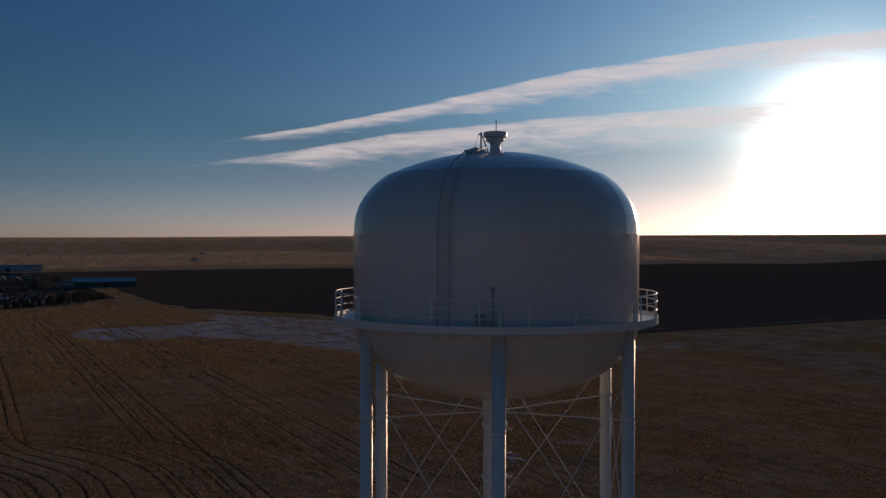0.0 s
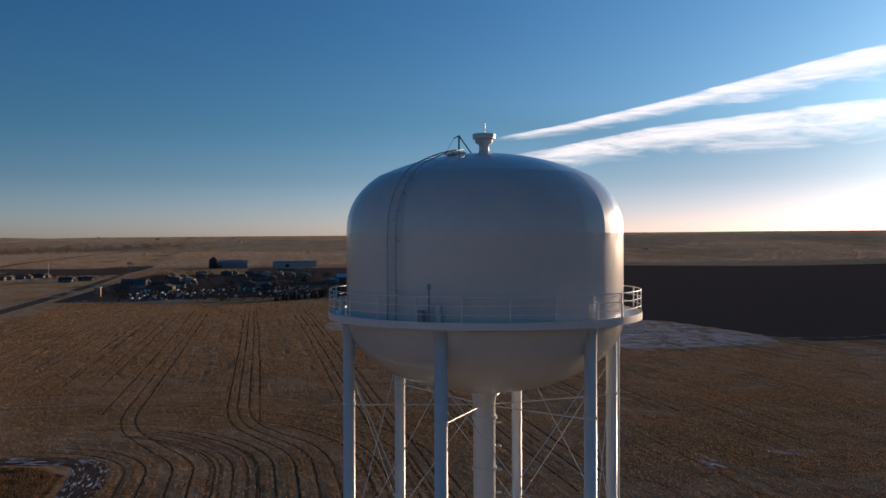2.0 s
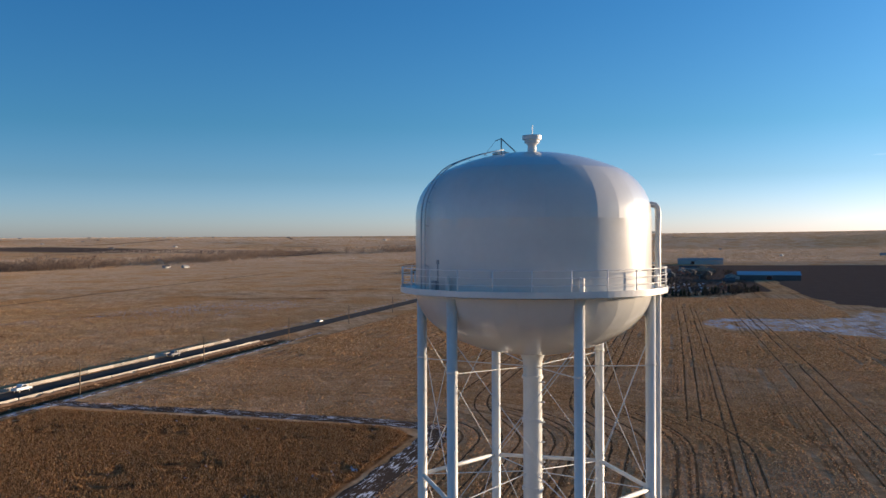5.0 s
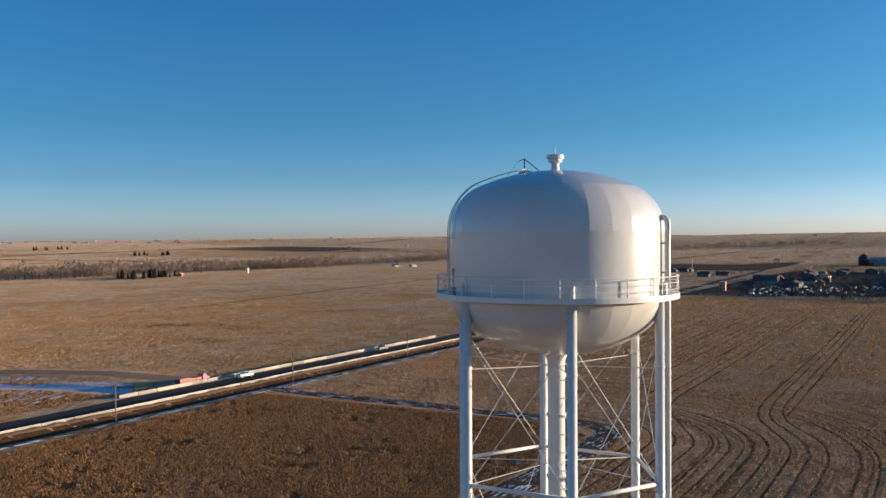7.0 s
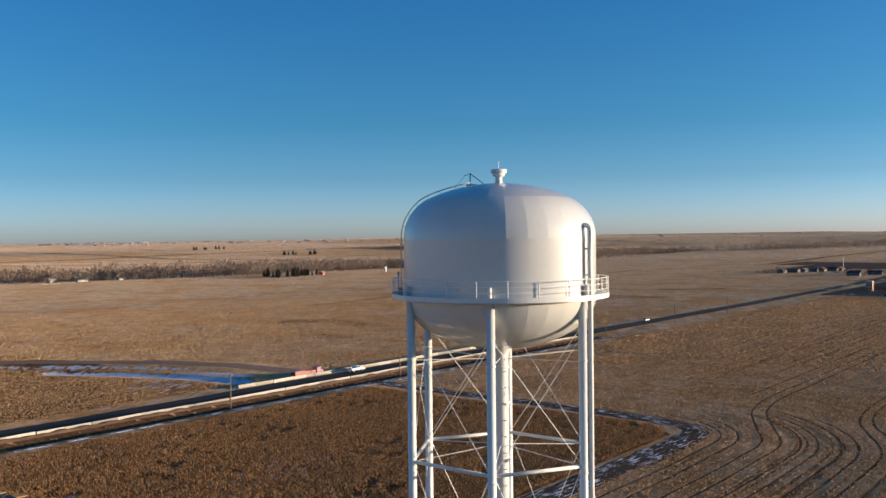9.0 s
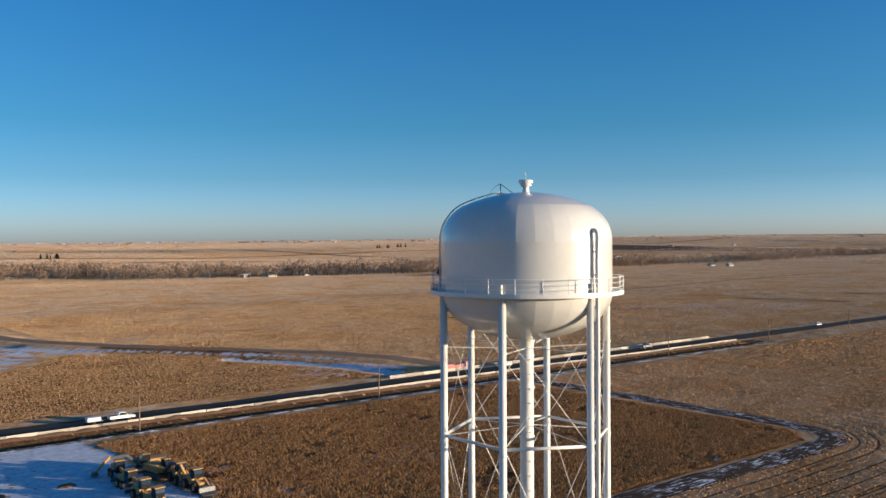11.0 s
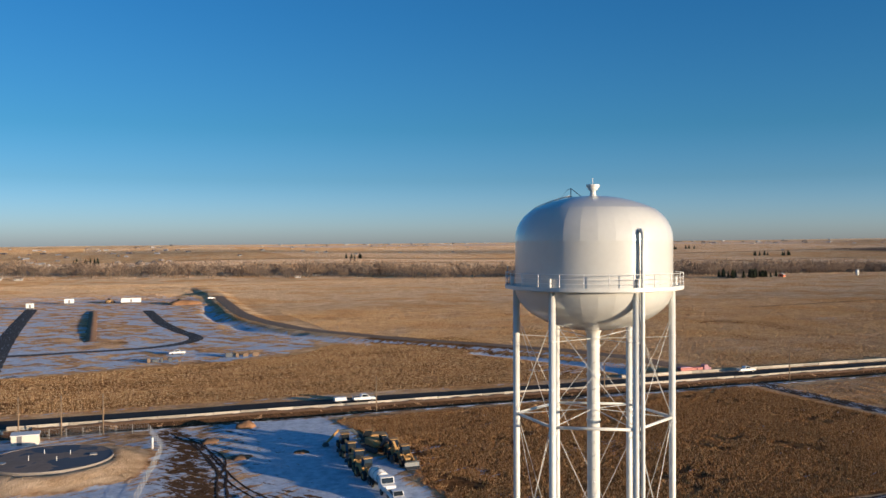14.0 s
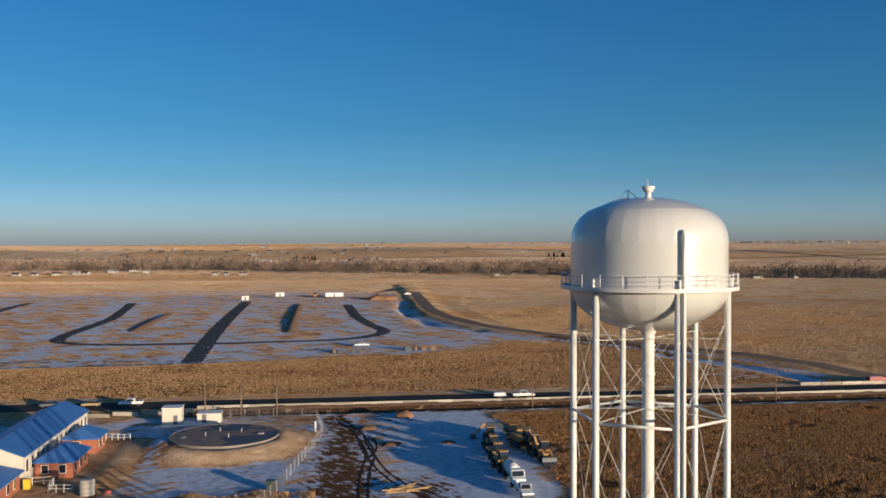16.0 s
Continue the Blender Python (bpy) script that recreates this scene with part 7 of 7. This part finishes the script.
def in_field(rs, n, u0=20, u1=330, v0=-260, thin=True):
    """Standing stubble in rows that follow the lot's edge or the highway."""
    u, v = rs.uniform(u0, u1, n), rs.uniform(v0, 130, n)
    lot = lot_distance(u, v)
    row = np.where((lot > 0) & (lot < 75), lot, LOT_V - v)
    pitch = 0.9
    want = (np.floor(row / pitch) + 0.5) * pitch + rs.normal(size=n) * 0.22
    e = 0.05
    gu = np.where(lot < 75, (lot_distance(u + e, v) - lot) / e, 0.0)
    gv = np.where(lot < 75, (lot_distance(u, v + e) - lot) / e, -1.0)
    u, v = u + gu * (want - row), v + gv * (want - row)
    bare = np.sin(want * 2 * math.pi / 6.3) > 0.8
    keep = (lot > 3.8) & (wob(u, v, 30, 15) * 0.7 + wob(u, v, 8, 19) * 0.5 + rs.normal(size=n) * 0.6 > -0.9) & ~(bare & (wob(u, v, 55, 16) > 0.35))
    i, j = ((u - RUT_U) / RUT_CELL).astype(int), ((v - RUT_V) / RUT_CELL).astype(int)
    ok = (i >= 0) & (j >= 0) & (i < RUT_CELLS.shape[0]) & (j < RUT_CELLS.shape[1])
    keep &= ~(ok & RUT_CELLS[np.clip(i, 0, RUT_CELLS.shape[0] - 1), np.clip(j, 0, RUT_CELLS.shape[1] - 1)])
    # kept off the ice, the ploughed land and the tower's feet
    keep &= ~((v < -13) & (v > -108) & (u > np.interp(v, [-104, -84, -60, -32, -15], [262, 322, 346, 342, 368])) & (u < np.interp(v, [-104, -90, -70, -30, -15], [560, 425, 410, 410, 390])))
    keep &= ~((v < -90) & (u > np.interp(v, [-200, -104, -90], [256, 258, 520]))) & (np.hypot(u, v) > 9)
    if thin:
        keep &= rs.uniform(size=n) < (1 - 0.6 * smooth01(200, u1, u)) * smooth01(v0, v0 + 150, v)
    return u[keep], v[keep]


def rust_band(u, v):
    return wob(u * 0.35, v, 70, 44) + 0.4 * wob(u, v, 30, 45) > 0.2


def in_big_field(rs, n):
    u, v = rs.uniform(60, 560, n), rs.uniform(166, 520, n)
    keep = (seg_distance(u, v, HAUL) > 8) & (u > np.interp(v, [163, 223, 260, 298, 338, 400, 600, 750], [145, 128, 100, 76, 56, 46, 48, 58])) & (wob(u, v, 45, 17) + wob(u, v, 11, 18) * 0.5 + rs.normal(size=n) * 0.6 > -0.8) & (rs.uniform(size=n) < (1 - smooth01(300, 540, u)) * (1 - smooth01(320, 510, v)))
    return u[keep], v[keep]


def on_land(u0, u1, v0, v1, keepout=None):
    def place(rs, n):
        u, v = rs.uniform(u0, u1, n), rs.uniform(v0, v1, n)
        keep = wob(u, v, 90, 25) + wob(u, v, 23, 26) * 0.6 + rs.normal(size=n) * 0.6 > -0.9
        keep &= (np.abs(v - 152.5 - np.interp(u, [400, 760, 1300, 2400, 4300], [0, 5.5, 37.5, 87.5, 177.5])) > 14)
        if keepout is not None:
            keep &= ~keepout(u, v)
        return u[keep], v[keep]
    return place


def not_big_field(u, v):
    near = (u < 560) & (v < 505)
    building = (v < 605) & (u < np.interp(v, [163, 223, 260, 298, 338, 400, 600, 750], [145, 128, 100, 76, 56, 46, 48, 58]) + 6)
    return near | building | (seg_distance(u, v, HAUL) > 0) & (seg_distance(u, v, HAUL) < 8) | ((u > 600) & (u < 1180) & (v < 160)) | ((u > 1080) & (u < 1300) & (v < 345))


def far_brown(u, v):
    """Fields left as brown grass: every other plot of the patchwork; kept out of the pale set."""
    cell = np.abs(np.sin(np.floor((u + 90) / 520.0) * 12.9898 + np.floor((v + 60) / 410.0) * 78.233) * 43758.5453) % 1.0
    return cell < 0.12


def town_or_dark_strip(u, v):
    strip = np.interp(v, [170, 330, 420, 900], [1080, 1150, 1370, 1360])
    return (u < 1560) & (v < 130) | (v > 170) & (v < 900) & (u > strip) & (u < strip + np.interp(v, [170, 330, 420, 900], [390, 270, 70, 40]))


def masked(uv, want):
    u, v = uv
    k = rust_band(u, v) == want
    return u[k], v[k]


M_WEED = island_mat("dry_weeds", [(0.0, (0.147, 0.069, 0.028)), (0.4, (0.331, 0.166, 0.065)), (0.75, (0.515, 0.294, 0.123)), (1.0, (0.699, 0.488, 0.257))], 0.9, 0.6, 0.10)
M_STRAW = island_mat("dry_straw", [(0.0, (0.334, 0.184, 0.079)), (0.5, (0.581, 0.369, 0.172)), (1.0, (0.739, 0.558, 0.326))], 0.9, 0.8)
M_STUB = island_mat("brown_stubble", [(0.0, (0.323, 0.168, 0.068)), (0.4, (0.570, 0.331, 0.145)), (0.8, (0.741, 0.480, 0.235)), (1.0, (0.817, 0.624, 0.390))], 0.9, 0.7, 0.08)
# far grass carries the distance haze in its pale pinkish colour and translucency
M_FARGRASS = island_mat("far_hazed_grass", [(0.0, (0.56, 0.40, 0.275)), (0.5, (0.77, 0.59, 0.44)), (1.0, (0.89, 0.75, 0.60))], 0.9, 0.6, 0.35)
M_PALE = island_mat("pale_grass", [(0.0, (0.48, 0.31, 0.175)), (0.5, (0.70, 0.50, 0.305)), (1.0, (0.86, 0.68, 0.46))], 0.9, 0.6, 0.06)
M_BELT = island_mat("dry_grass", [(0.0, (0.275, 0.145, 0.066)), (0.4, (0.482, 0.295, 0.143)), (0.75, (0.619, 0.422, 0.230)), (1.0, (0.722, 0.563, 0.359))], 0.9, 0.6, 0.08)
soup("weeds", tufts(250000, in_lot, 0.14, 0.46, 0.035, 0.10, 31, 2), M_WEED, "tall rust-brown dry weeds on the fenced lot", "weeds")
soup("weeds", tufts(460000, in_belt, 0.10, 0.28, 0.05, 0.13, 32, 1), M_BELT, "dry brown grass beyond the highway", "grass")
soup("weeds", tufts(24000, in_yard, 0.15, 0.55, 0.03, 0.09, 40, 2), M_BELT, "dry brown grass along the yard of the reservoir", "grass")
soup("stubble", tufts(960000, in_field, 0.10, 0.25, 0.10, 0.24, 33, 1), M_STUB, "straw stubble standing in rows in the ploughed field", "stubble")
soup("stubble", tufts(170000, lambda rs, n: in_field(rs, n, 230, 566, -110, False), 0.18, 0.36, 0.24, 0.6, 38, 1), M_STUB, "straw stubble towards the town", "stubble")
soup("stubble", tufts(800000, lambda rs, n: masked(in_big_field(rs, n), False), 0.14, 0.34, 0.08, 0.22, 34, 1), M_STRAW, "pale straw stubble in the broad field by the haul road", "stubble")
soup("stubble", tufts(800000, lambda rs, n: masked(in_big_field(rs, n), True), 0.14, 0.34, 0.08, 0.22, 37, 1), M_BELT, "rusty bands of stubble in the broad field", "stubble")
soup("grass", tufts(470000, on_land(-520, 1300, 166, 985, not_big_field), 0.12, 0.28, 0.16, 0.38, 35, 1), M_PALE, "pale dry grass clumps in the fields before the creek", "grass")
soup("grass", tufts(300000, on_land(-900, 3600, 1120, 3300, far_brown), 0.35, 0.8, 0.6, 1.4, 36, 1), M_FARGRASS, "dry grass on the far fields, paled as if by haze", "grass")
soup("grass", tufts(260000, on_land(1290, 4500, -2700, 1120, town_or_dark_strip), 0.3, 0.7, 0.5, 1.1, 39, 1), M_FARGRASS, "dry grass beyond the town, paled as if by haze", "grass")
